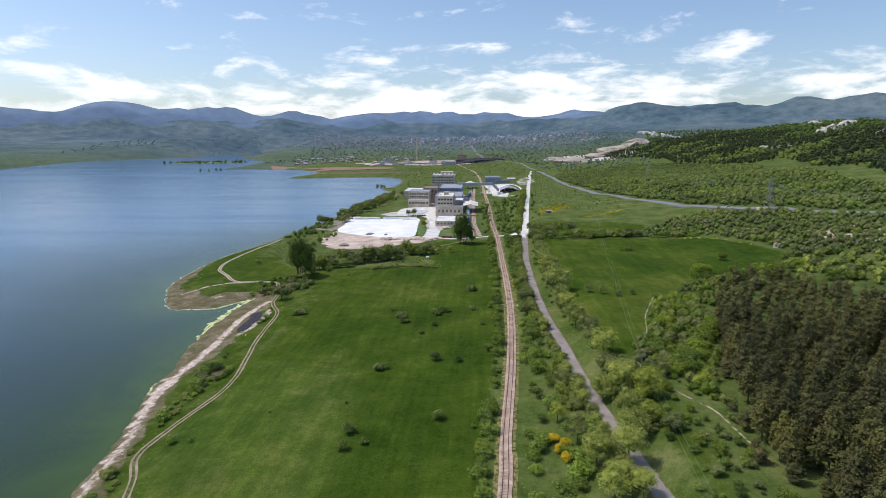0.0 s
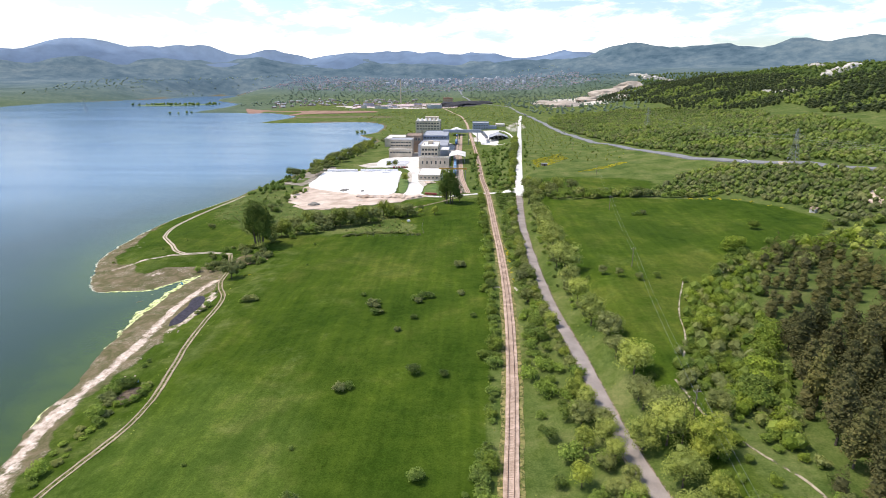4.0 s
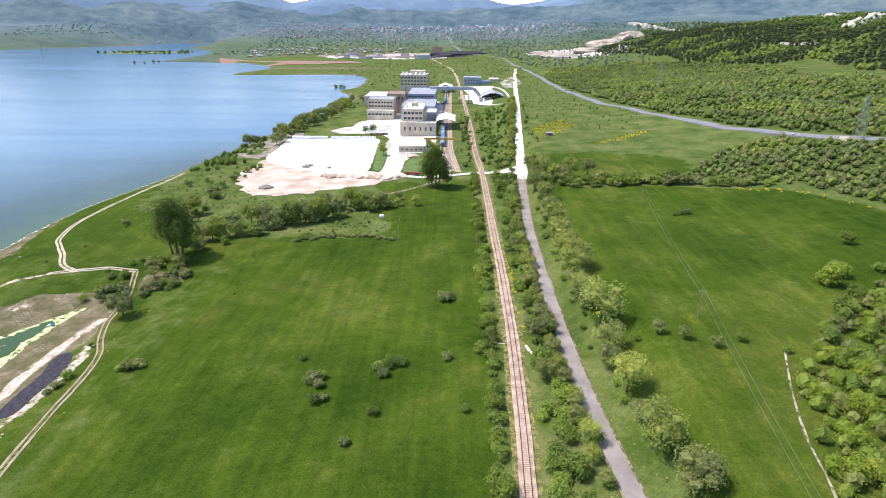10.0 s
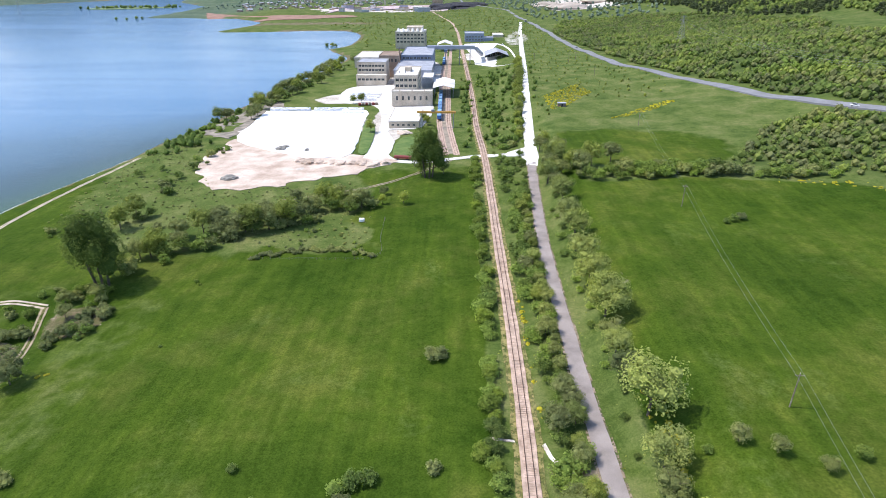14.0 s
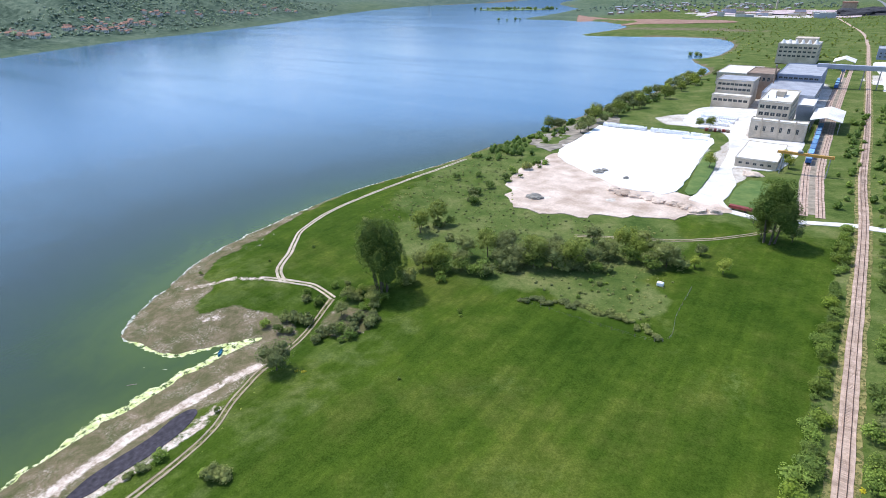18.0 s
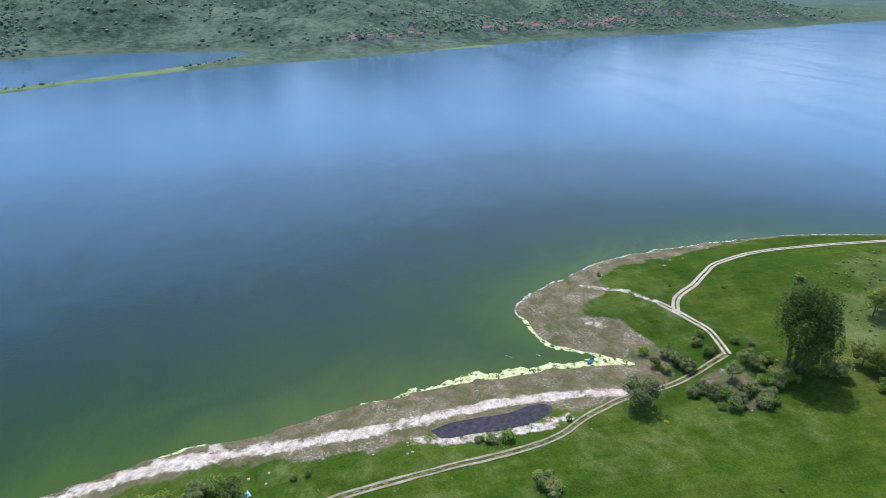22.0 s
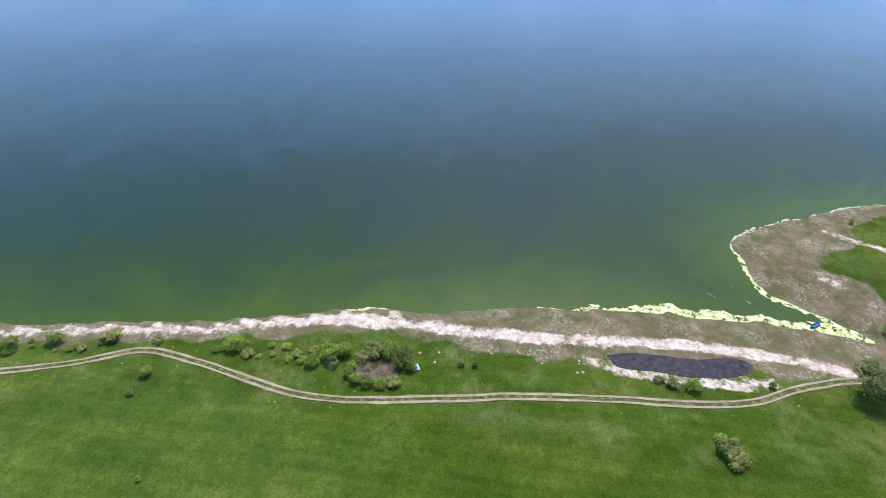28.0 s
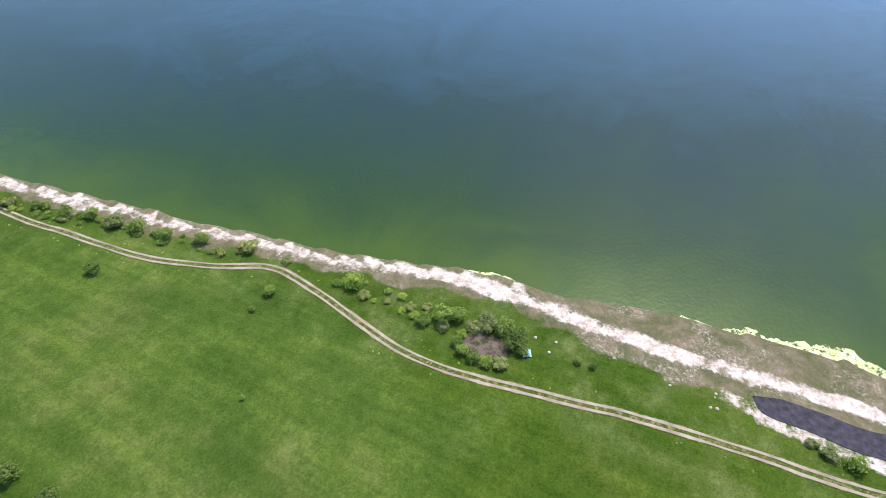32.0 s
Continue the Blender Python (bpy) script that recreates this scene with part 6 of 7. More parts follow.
def gable(bm, x0, x1, y0, y1, z, rise, axis_y=True, thick=0.25):
    """A pitched roof slab with its ridge along y or x."""
    if axis_y:
        prof = [(x0, z), ((x0 + x1) / 2, z + rise), (x1, z), (x1, z - thick), ((x0 + x1) / 2, z + rise - thick), (x0, z - thick)]
        rings = [[bm.verts.new((u, yy, v)) for u, v in prof] for yy in (y0, y1)]
    else:
        prof = [(y0, z), ((y0 + y1) / 2, z + rise), (y1, z), (y1, z - thick), ((y0 + y1) / 2, z + rise - thick), (y0, z - thick)]
        rings = [[bm.verts.new((xx, u, v)) for u, v in prof] for xx in (x0, x1)]
    n = len(prof)
    for i in range(n):
        bm.faces.new((rings[0][i], rings[0][(i + 1) % n], rings[1][(i + 1) % n], rings[1][i]))
    for rg in rings:
        bm.faces.new((rg[0], rg[1], rg[4], rg[5]))
        bm.faces.new((rg[1], rg[2], rg[3], rg[4]))
    bmesh.ops.recalc_face_normals(bm, faces=bm.faces)
    return bm


# tower block with its low annex
b = building("four-storey stained concrete mill tower with a white dusty roof", -63.4, -45.1, 367.2, 416, 28.8, CONCRETE, ROOF_WHITE, 7)
windows(b, "y", -62.8, -45.7, 367.2, 19, 28, 2, 5, 0.8, 0.5)
windows(b, "x", 368.5, 414.8, -45.1, 10.2, 28, 4, 8, 0.55, 0.4)
part("roof_hut", boxed(-56.9, -51.6, 388.5, 398.5, 29.2, 32.3), CONCRETE, b)
for k in range(3):
    part("vent_pipe", rod(bmesh.new(), (-60 + 4.2 * k, 379 + 3.6 * k, 29.1), (-60 + 4.2 * k, 379 + 3.6 * k, 31), 0.4, 0.4, 8), STEEL, b)
b = building("low grubby concrete annex in front of the mill tower", -64.8, -33.2, 358.7, 367.1, 18.1, CONCRETE, ROOF_WHITE, 7)
windows(b, "y", -63.2, -35.4, 358.7, 9.7, 17, 1, 6, 0.35, 0.45)
for k in range(3):
    part("buttress", boxed(-58.9 + 9.6 * k, -58 + 9.6 * k, 358, 358.69, 7, 20), CONCRETE, b)
b = building("long grey-clad hall behind the mill tower", -72.8, -37.9, 449.9, 517.4, 20.6, GREY_WALL, ROOF_GREY, 7)
windows(b, "x", 452.5, 514.8, -37.9, 11.4, 19, 2, 8, 0.6, 0.45)
b = building("higher blue-grey hall with a flat roof", -72.5, -40.3, 522.4, 600, 25.3, BLUE_WALL, ROOF_GREY, 7)
windows(b, "y", -71.4, -41.4, 522.4, 21.4, 24.8, 1, 8, 0.8, 0.5)
b = building("grey link building beside the mill tower", -44.7, -35.3, 418.9, 450.1, 18.9, GREY_WALL, ROOF_WHITE, 7)
b = building("two-step concrete workshop with ribbon windows, lower front", -109.9, -81.5, 460.6, 470.8, 14.4, CONCRETE, ROOF_WHITE, 4)
windows(b, "y", -108.8, -82.6, 460.6, 8.6, 13.8, 1, 7, 0.8, 0.4)
b = building("two-step concrete workshop with ribbon windows, upper part", -110.2, -82.7, 471.5, 501.5, 24.8, CONCRETE, ROOF_GREY, 4)
windows(b, "y", -109.1, -83.8, 471.5, 16.3, 24.1, 2, 8, 0.85, 0.5)
b = building("brown brick workshop with a flat roof", -93.9, -74, 508.8, 547.9, 26.3, BROWN_WALL, ROOF_BROWN, 6)
windows(b, "x", 510.1, 546.6, -74, 10.3, 25.2, 3, 6, 0.6, 0.5)
windows(b, "y", -92.8, -75.1, 508.8, 19.2, 25.6, 1, 5, 0.6, 0.5)
b = building("low shed with a dusty white roof", -132.6, -98.6, 586.2, 646.9, 14.9, CONCRETE, ROOF_WHITE, 4)
b = building("large concrete silo block with stepped white roofs", -103.4, -61.4, 763.4, 810, 28, CONCRETE, ROOF_WHITE, 6)
windows(b, "y", -102.2, -62.5, 763.4, 12.8, 26.9, 3, 8, 0.7, 0.45)
windows(b, "x", 764.9, 808.6, -61.4, 12.8, 26.9, 3, 6, 0.6, 0.45)
for k in range(6):
    part("roof_cone", rod(bmesh.new(), (-99.5 + 6.8 * k, 772, 28.3), (-99.5 + 6.8 * k, 772, 33), 2.9, 0.8, 10), ROOF_WHITE, b)
part("upper_storey", boxed(-88.2, -64.9, 775.1, 798.4, 28.4, 34.4), CONCRETE, b)
b = building("blue-grey corrugated shed, dusty, with a flat roof", -4.1, 25.2, 832.2, 868.3, 20, BLUE_WALL, ROOF_GREY, 6)
windows(b, "y", -3, 24.3, 832.2, 9.4, 17.7, 2, 6, 0.5, 0.4)
b = building("small blue-grey annex shed", 25.3, 39.3, 826.7, 849.8, 14.5, BLUE_WALL, ROOF_GREY, 6)
b = building("low white-roofed store behind the sheds", 41.5, 58.1, 878.9, 912.3, 14.1, CONCRETE, ROOF_WHITE, 6)
b = building("low white hall with a wide flat dusty roof", -59.5, -39, 287.2, 328.5, 11.4, CONCRETE, ROOF_WHITE, 6, 0.3)
windows(b, "y", -58.5, -40.6, 287.2, 7.5, 10.8, 1, 5, 0.5, 0.4)
# open pavilion shed
shed = tagged(new("open_shed"), "open-sided shed on posts with a grey pitched roof", "shed")
part("roof", gable(bmesh.new(), 17.6, 44.8, 592.9, 631.6, 17, 4.9), ROOF_GREY, shed)
for k in range(5):
    for yy in (595, 628):
        part("post", boxed(19.6 + 5.6 * k, 20.1 + 5.6 * k, yy, yy + 0.5, 7, 16.8 + 1.65 * min(k, 4 - k)), STEEL, shed)
part("back_wall", boxed(18.7, 43.7, 629.6, 630.2, 7, 16.7), DARK, shed)
shed = tagged(new("loading_canopy"), "white gabled loading canopy over the siding", "canopy")
part("roof", gable(bmesh.new(), -34.4, -16.1, 388.9, 431.4, 15.8, 2.4), ROOF_WHITE, shed)
for k in range(5):
    for xx in (-33.4, -17.5):
        part("post", boxed(xx, xx + 0.45, 390.5 + 9.7 * k, 390.95 + 9.7 * k, 6.5, 15.6), STEEL, shed)
shed = tagged(new("loading_canopy"), "small white gabled canopy by the far silo", "canopy")
part("roof", gable(bmesh.new(), -42.6, -21.8, 718.9, 754.9, 15.7, 3.5), ROOF_WHITE, shed)
for xx in (-41.5, -23.4):
    for yy in (721, 751):
        part("post", boxed(xx, xx + 0.5, yy, yy + 0.5, 6, 15.5), STEEL, shed)
# overhead gantry and conveyor galleries
g = tagged(new("gantry"), "orange overhead gantry beam on steel legs", "gantry")
part("beam", boxed(-40.1, -14.4, 285.8, 287.5, 17.3, 18.6), ORANGE, g)
part("trolley", boxed(-30.7, -28.5, 285.3, 288, 18.6, 19.5), STEEL, g)
for xx in (-37, -16):
    for yy in (284, 289.4):
        part("leg", rod(bmesh.new(), (xx, yy, 6.8), (xx, 286.7 + (yy - 286.7) * 0.25, 17.3), 0.28, 0.22, 6), STEEL, g)
g = tagged(new("conveyor_gallery"), "long grey conveyor gallery on trestles", "conveyor")
part("gallery", boxed(-48.7, 5.3, 585.6, 591, 24.6, 28.4), GREY_WALL, g)
bm = bmesh.new()
box(bm, 0, 3.4, 0, 44, 0, 3)
for v in bm.verts:
    v.co = Vector((5 + v.co.x + v.co.y * 0.2, 587 + v.co.y * 1.2, 24.2 + v.co.z - v.co.y * 0.3))
part("inclined_gallery", bm, GREY_WALL, g)
for xx in (-28, -12, 0):
    part("trestle", rod(bmesh.new(), (xx, 588.3, 7), (xx, 588.3, 24.6), 0.5, 0.4, 6), STEEL, g)
stack = tagged(new("chimney"), "slim rusty steel chimney beside the workshop", "chimney")
part("shaft", rod(bmesh.new(), (-72, 500.8, 5.9), (-72, 500.8, 35.7), 0.75, 0.6, 10), ROOF_BROWN, stack)
part("collar", rod(bmesh.new(), (-72, 500.8, 35), (-72, 500.8, 35.8), 0.8, 0.8, 10), STEEL, stack)


# siding with blue wagons
def track(points, name, label):
    ln = smooth_line(points, 6)
    tn = np.gradient(ln, axis=0)
    tn /= np.linalg.norm(tn, axis=1)[:, None]
    nr = np.stack([tn[:, 1], -tn[:, 0]], 1)
    z = H(ln[:, 0], ln[:, 1])
    root = tagged(new(name), label, "railway")
    n = len(ln)
    for side in (-0.75, 0.75):
        c = ln + nr * side
        v = np.concatenate([np.c_[c + nr * u, z + q] for u, q in ((-0.07, 0.3), (-0.05, 0.5), (0.05, 0.5), (0.07, 0.3))])
        mesh_object("rail", v, [(j * n + i, j * n + i + 1, (j + 1) * n + i + 1, (j + 1) * n + i) for j in range(3) for i in range(n - 1)], RAIL, root)
    return root


YARD = mottled("siding_dirt", (0.17, 0.14, 0.10), (0.36, 0.30, 0.23), 0.3, 3, 0.95, relief=0.05)
ribbon("siding_yard", [(-17.4, 224), (-20, 258.2), (-22.6, 304.2), (-24.2, 376.8), (-25.8, 476.3), (-26.9, 663.2)], 10.5, 0.14, YARD, 5, 0.5, label="dirty brown ground of the works siding", category="ground", across=3)
for sx in (-25.7, -19.4):
    pts = [(sx + 6.2, 221), (sx + 3, 258), (sx, 304), (sx - 1.5, 377), (sx - 3, 476), (sx - 4.6, 745)]
    ribbon("siding_bed", pts, 3.6, 0.2, BALLAST, 5, 0.2, label="stony bed of the works siding", category="ballast")
    track(pts, "siding_track", "rusty siding track at the works")
ribbon("far_railway_bed", [(-16.1, 1012.7), (-45.1, 1368.9), (-177.2, 2117.7), (-227.8, 1759)], 4, 0.3, BALLAST, 12, 0.2, label="railway bed running on across the plain", category="ballast")
TARP = mottled("tarpaulin", (0.10, 0.22, 0.42), (0.20, 0.36, 0.58), 0.8, 5, 0.6, vary=0.4, relief=0.01)
wagon = tagged(new("goods_wagon"), "blue open goods wagon on the works siding", "wagon", "wagons on the siding")
part("tub", boxed(-1.45, 1.45, -5.6, 5.6, 1.1, 3.4, 0.06), BLUE_PAINT, wagon)
part("tarpaulin", boxed(-1.3, 1.3, -5.4, 5.4, 3.404, 3.6, 0.05), TARP, wagon, "light blue tarpaulin cover")
part("underframe", boxed(-1.2, 1.2, -6.1, 6.1, 0.75, 1.09), DARK, wagon)
for yy in (-4.4, -2.8, 2.8, 4.4):
    for xx in (-0.78, 0.72):
        bm = rod(bmesh.new(), (xx, yy, 0.45), (xx + 0.12, yy, 0.45), 0.45, 0.45, 12)
        part("wheel", bm, RAIL, wagon)
for k, (wxx, wyy) in enumerate([(-26.1 - 0.017 * 12.6 * i, 311 + 12.6 * i) for i in range(8)] + [(-30.1, 587.9), (-30.2, 605.3), (-30.4, 623), (-30.6, 704.7)]):
    c = copy_thing(wagon, pose(wxx, wyy, h1(wxx, wyy) + 0.5, 0, 0, 0.8))
for o in (*wagon.children_recursive, wagon):
    bpy.data.objects.remove(o)


# stacks of white bulk bags
def bag_stack(x0, x1, y0, y1, high, label):
    vs, fs, k = [], [], 0
    bm = bmesh.new()
    bmesh.ops.create_cube(bm, size=1.0)
    bmesh.ops.bevel(bm, geom=bm.edges[:], offset=0.22, segments=1, affect="EDGES")
    bv, bf = np.array([v.co[:] for v in bm.verts]), [tuple(v.index for v in f.verts) for f in bm.faces]
    bm.free()
    z = h1((x0 + x1) / 2, (y0 + y1) / 2) + 0.3
    for x in np.arange(x0, x1, 1.25):
        for y in np.arange(y0, y1, 1.25):
            top = high - (random.random() < 0.25)
            for q in range(max(top, 1)):
                vs.append(bv * (1.15, 1.15, 1.2) * random.uniform(0.9, 1.05) + (x + random.uniform(-0.08, 0.08), y + random.uniform(-0.08, 0.08), z + 0.55 + 1.1 * q))
                fs += [tuple(i + k for i in f) for f in bf]
                k += len(bv)
    return tagged(mesh_object("bulk_bag_stack", np.concatenate(vs), fs, BAG), label, "bag stack", kind="stuff")


for a in ((-105.8, -79.8, 408.7, 416.1, 2), (-104.5, -79.7, 396.9, 403, 2), (-103.3, -81.7, 387, 390.6, 2), (-124.2, -85.8, 349.6, 353.3, 2), (-160, -128.9, 353.7, 358, 2), (-100.3, -84.3, 339.1, 342.7, 1), (-54.5, -43.9, 342.1, 347, 1), (-57.8, -46.1, 331.4, 333.7, 1)):
    bag_stack(*a, "rows of white bulk bags stacked in the yard")
for k in range(6):
    crate = tagged(empty("pallet_stack", -92.2 + 2.7 * k, 369.4, None, 5 * k), "stack of brown wooden pallets in the yard", "pallets", "pallet stacks")
    for q in range(4):
        part("pallet", boxed(-1.0, 1.0, -1.6, 1.6, 0.35 + 0.42 * q, 0.70 + 0.42 * q), WOOD if k % 2 else RED_PAINT, crate)


def heap(name, x, y, r, high, mat, label, seed):
    """A rough heap of loose material."""
    bm = bmesh.new()
    bmesh.ops.create_icosphere(bm, subdivisions=3, radius=1)
    for v in bm.verts:
        q = v.co
        k = 1 + 0.35 * noise.noise(q * 1.7 + Vector((seed, 0, 0))) + 0.15 * noise.noise(q * 5 + Vector((0, seed, 0)))
        v.co = Vector((q.x * r * k, q.y * r * 0.8 * k, max(q.z, -0.15) * high * k))
    m = bpy.data.meshes.new(name)
    bm.to_mesh(m)
    bm.free()
    m.materials.append(mat)
    ob = new(name, m)
    ob.location = (x, y, h1(x, y) + 0.25)
    return tagged(ob, label, "heap")


GREY_HEAP = mottled("grey_rubble", (0.16, 0.15, 0.13), (0.34, 0.32, 0.28), 0.4, 3, 0.95, relief=0.2)
heap("spoil_bank", -120.3, 241.8, 3.4, 1.8, GREY_HEAP, "dark rubble heap on the white stockyard", 1)
heap("spoil_bank", -118.3, 246.6, 2.2, 1.4, GREY_HEAP, "small dark rubble heap on the white stockyard", 2)
heap("spoil_bank", -103.1, 237, 1.8, 1.6, GREY_HEAP, "small pile of rubble on the white stockyard", 3)
heap("spoil_bank", -131.9, 188, 4.2, 1.6, GREY_HEAP, "weedy rubble heap on the pale spoil", 4)
for k in range(9):
    heap("spoil_bank", -102 + 6.2 * k, 215.5 - 1.3 * k + random.uniform(-2, 2), random.uniform(3, 5), random.uniform(1.2, 2.2), PALE_SOIL, "pale bank of spoil along the stockyard edge", 5 + k)
heap("spoil_bank", -47.8, 273.4, 5, 1.6, PALE_SOIL, "pale heap of broken stone by the hall", 20)


# ---- power lines ----
def lattice_pylon(x, y, high, base, label, turn=0.0, z=None):
    root = tagged(new("pylon"), label, "pylon", "lattice pylons")
    root.matrix_world = pose(x, y, h1(x, y) if z is None else z, 0, 0, turn)
    w = lambda t: base * (1 - t) ** 1.15 * 0.5 + 0.35
    th = max(0.1, high / 560)
    for sx in (-1, 1):
        for sy in (-1, 1):
            bm = bmesh.new()
            for k in range(4):
                t0, t1 = k / 4, (k + 1) / 4
                rod(bm, (sx * w(t0), sy * w(t0), high * t0), (sx * w(t1), sy * w(t1), high * t1), th, th * 0.9, 4)
            part("leg", bm, STEEL, root)
    for k in range(8):
        t0, t1 = k / 8, (k + 1) / 8
        for sx, sy, ex, ey in ((-1, -1, 1, -1), (1, -1, 1, 1), (1, 1, -1, 1), (-1, 1, -1, -1)):
            part("brace", rod(bmesh.new(), (sx * w(t0), sy * w(t0), high * t0), (ex * w(t1), ey * w(t1), high * t1), th * 0.6, th * 0.6, 4), STEEL, root)
            part("brace", rod(bmesh.new(), (ex * w(t0), ey * w(t0), high * t0), (sx * w(t1), sy * w(t1), high * t1), th * 0.6, th * 0.6, 4), STEEL, root)
    for k, q in enumerate((0.72, 0.84, 0.96)):
        bm = bmesh.new()
        arm = high * (0.16, 0.2, 0.13)[k]
        for s in (-1, 1):
            rod(bm, (0, 0, high * q), (s * arm, 0, high * q), th, th * 0.5, 4)
            rod(bm, (0, 0, high * (q + 0.05)), (s * arm, 0, high * q), th * 0.7, th * 0.5, 4)
            rod(bm, (s * arm, 0, high * q), (s * arm, 0, high * q - 1.4), 0.12, 0.12, 4)
        part("crossarm", bm, STEEL, root)
    return root


lattice_pylon(233, 209, 26, 6.0, "grey steel lattice pylon above the main road", 35)
lattice_pylon(251.2, 633.8, 30, 6.5, "grey steel lattice pylon on the wooded hillside", 25)
lattice_pylon(-1205, 1542, 41, 9, "tall grey lattice pylon standing in the lake", 60, 0)
part_base = tagged(new("concrete_platform"), "square concrete platform under the pylon", "platform")
zb = h1(233, 209)
part("plinth", boxed(226, 240, 202, 216, zb - 4, zb + 0.3, 0.15), CONCRETE, part_base)


def wires(a, b, sag, r, label):
    bm = bmesh.new()
    a, b = Vector(a), Vector(b)
    pts = [a.lerp(b, k / 10) - Vector((0, 0, sag * 4 * (k / 10) * (1 - k / 10))) for k in range(11)]
    rot = (b - a).to_track_quat("Z", "Y").to_matrix()
    rings = [[bm.verts.new(p + rot @ Vector((r * math.cos(q), r * math.sin(q), 0))) for q in (0, 1.571, 3.142, 4.712)] for p in pts]
    for u, v in zip(rings, rings[1:]):
        for k in range(4):
            bm.faces.new((u[k], u[(k + 1) % 4], v[(k + 1) % 4], v[k]))
    m = bpy.data.meshes.new("wire")
    bm.to_mesh(m)
    bm.free()
    m.materials.append(STEEL)
    return tagged(new("wire", m), label, "wire")


for off in (-5, 5):
    for q in (18, 21):
        wires((233 + off, 209, h1(233, 209) + q), (251.2 + off, 633.8, h1(251.2, 633.8) + q + 4), 7, 0.03, "thin overhead power wire between pylons")
        wires((233 + off, 209, h1(233, 209) + q), (330 + off, -60, h1(330, -60) + 24), 7, 0.03, "thin overhead power wire over the hill")
pole = tagged(new("utility_pole"), "slender grey wooden power pole with a crossarm", "pole", "power poles")
part("shaft", rod(bmesh.new(), (0, 0, -0.5), (0, 0, 8.6), 0.16, 0.10, 8), WOOD, pole)
part("crossarm", boxed(-0.9, 0.9, -0.06, 0.06, 8.0, 8.14), WOOD, pole)
for s in (-0.8, 0, 0.8):
    part("insulator", rod(bmesh.new(), (s, 0, 8.14 if s else 8.6), (s, 0, 8.36 if s else 8.82), 0.06, 0.04, 6), PLASTER, pole)
POLES = [(31.7, -220.3), (39.7, -113.7), (56.8, 1.9), (74.2, 115.7), (94.6, 247.8), (106.8, 429.3)]
tops = []
for x, y in POLES:
    c = copy_thing(pole, pose(x, y, h1(x, y), 0, 0, -7))
    tops.append((x, y, h1(x, y) + 8.35))
for x, y in ((102.1, 532.5), (111.4, 544.6), (16.6, 772.3), (68, 546.3), (-35.9, 201.4)):
    copy_thing(pole, pose(x, y, h1(x, y), 0, 0, 20))
for p, q in zip(tops[:5], tops[1:5]):
    for s in (-0.8, 0.8):
        wires((p[0] + s, p[1], p[2]), (q[0] + s, q[1], q[2]), 1.6, 0.018, "thin wire between wooden poles")
for o in (*pole.children_recursive, pole):
    bpy.data.objects.remove(o)

# ---- foot tracks ----
TRODDEN = broken(mottled("trodden_earth", (0.26, 0.21, 0.14), (0.58, 0.50, 0.38), 0.4, 5, 0.95, relief=0.03), 0.5, 0.40, 0.54)


def trail(points, width, label, mat=CHALK):
    return ribbon("footpath", points, width, 0.10, mat, 1.6, width * 0.35, 0, label, "path", 0.08)


trail([(x + 0.9 * math.sin(3 * k), y) for k, (x, y) in enumerate(FOOTPATH[:5])], 0.5, "thin pale footpath through the meadow", TRODDEN)
trail(FOOTPATH[5:], 0.6, "pale footpath towards the pines", TRODDEN)
trail([(103.7, 3.2), (93.9, -4.9), (84.2, -11.9)], 0.6, "faint pale path in the field", RUT)
trail([(-5, 2), (-2, 1.4), (0.4, 1)], 0.6, "trodden pale path up to the railway")
trail([(6.4, 0), (7.5, -3.9), (9.4, -6.8)], 0.8, "trodden pale path down from the railway")
trail([(19.3, -11.1), (14.2, -8.8), (9.4, -6.8)], 1.6, "short pale path beside the road", RUT)

# ---- smaller things ----
TEAL = mottled("teal_paint", (0.025, 0.13, 0.22), (0.05, 0.24, 0.36), 1.5, 8, 0.45, relief=0)
boat = tagged(new("rowing_boat"), "small blue wooden rowing boat lying in the algae at the inlet", "boat")
boat.matrix_world = pose(-154, 21.8, 0.08, 0, 0, 38) @ Matrix.Scale(0.75, 4)


def hull(inner=False):
    bm = bmesh.new()
    rows = []
    for k in range(9):
        t = k / 8
        half = 0.85 * math.sin(math.pi * min(1, 0.12 + t * 0.88)) ** 0.6 * (0.85 if t > 0.02 else 0.75) - (0.07 if inner else 0)
        half = max(half, 0.04)
        yy = -2.4 + 4.8 * t
        zz = 0.10 if inner else -0.15
        rows.append([bm.verts.new(p) for p in ((-half, yy, 0.55), (-half * 0.7, yy, zz + 0.1), (0, yy, zz), (half * 0.7, yy, zz + 0.1), (half, yy, 0.55))])
    for a, b in zip(rows, rows[1:]):
        for i in range(4):
            bm.faces.new((a[i], a[i + 1], b[i + 1], b[i]))
    bm.faces.new(rows[0])
    return bm


part("hull", hull(), TEAL, boat)
part("inner_hull", hull(True), TEAL, boat)
for yy in (-1.2, 0.2, 1.4):
    part("thwart", boxed(-0.72, 0.72, yy - 0.12, yy + 0.12, 0.36, 0.41), TEAL, boat)
sheet_mat = mottled("blue_sheet", (0.25, 0.50, 0.75), (0.50, 0.72, 0.90), 2, 9, 0.4, relief=0.02)
bm = bmesh.new()
bmesh.ops.create_grid(bm, x_segments=8, y_segments=8, size=0.9)
for v in bm.verts:
    v.co.z = 0.22 + 0.22 * noise.noise(v.co * 2.1) + 0.1 * noise.noise(v.co * 5)
    v.co.x *= 1.0 + 0.3 * noise.noise(v.co * 1.3)
bmesh.ops.solidify(bm, geom=bm.faces[:], thickness=0.04)
m = bpy.data.meshes.new("plastic_sheet")
bm.to_mesh(m)
bm.free()
m.materials.append(sheet_mat)
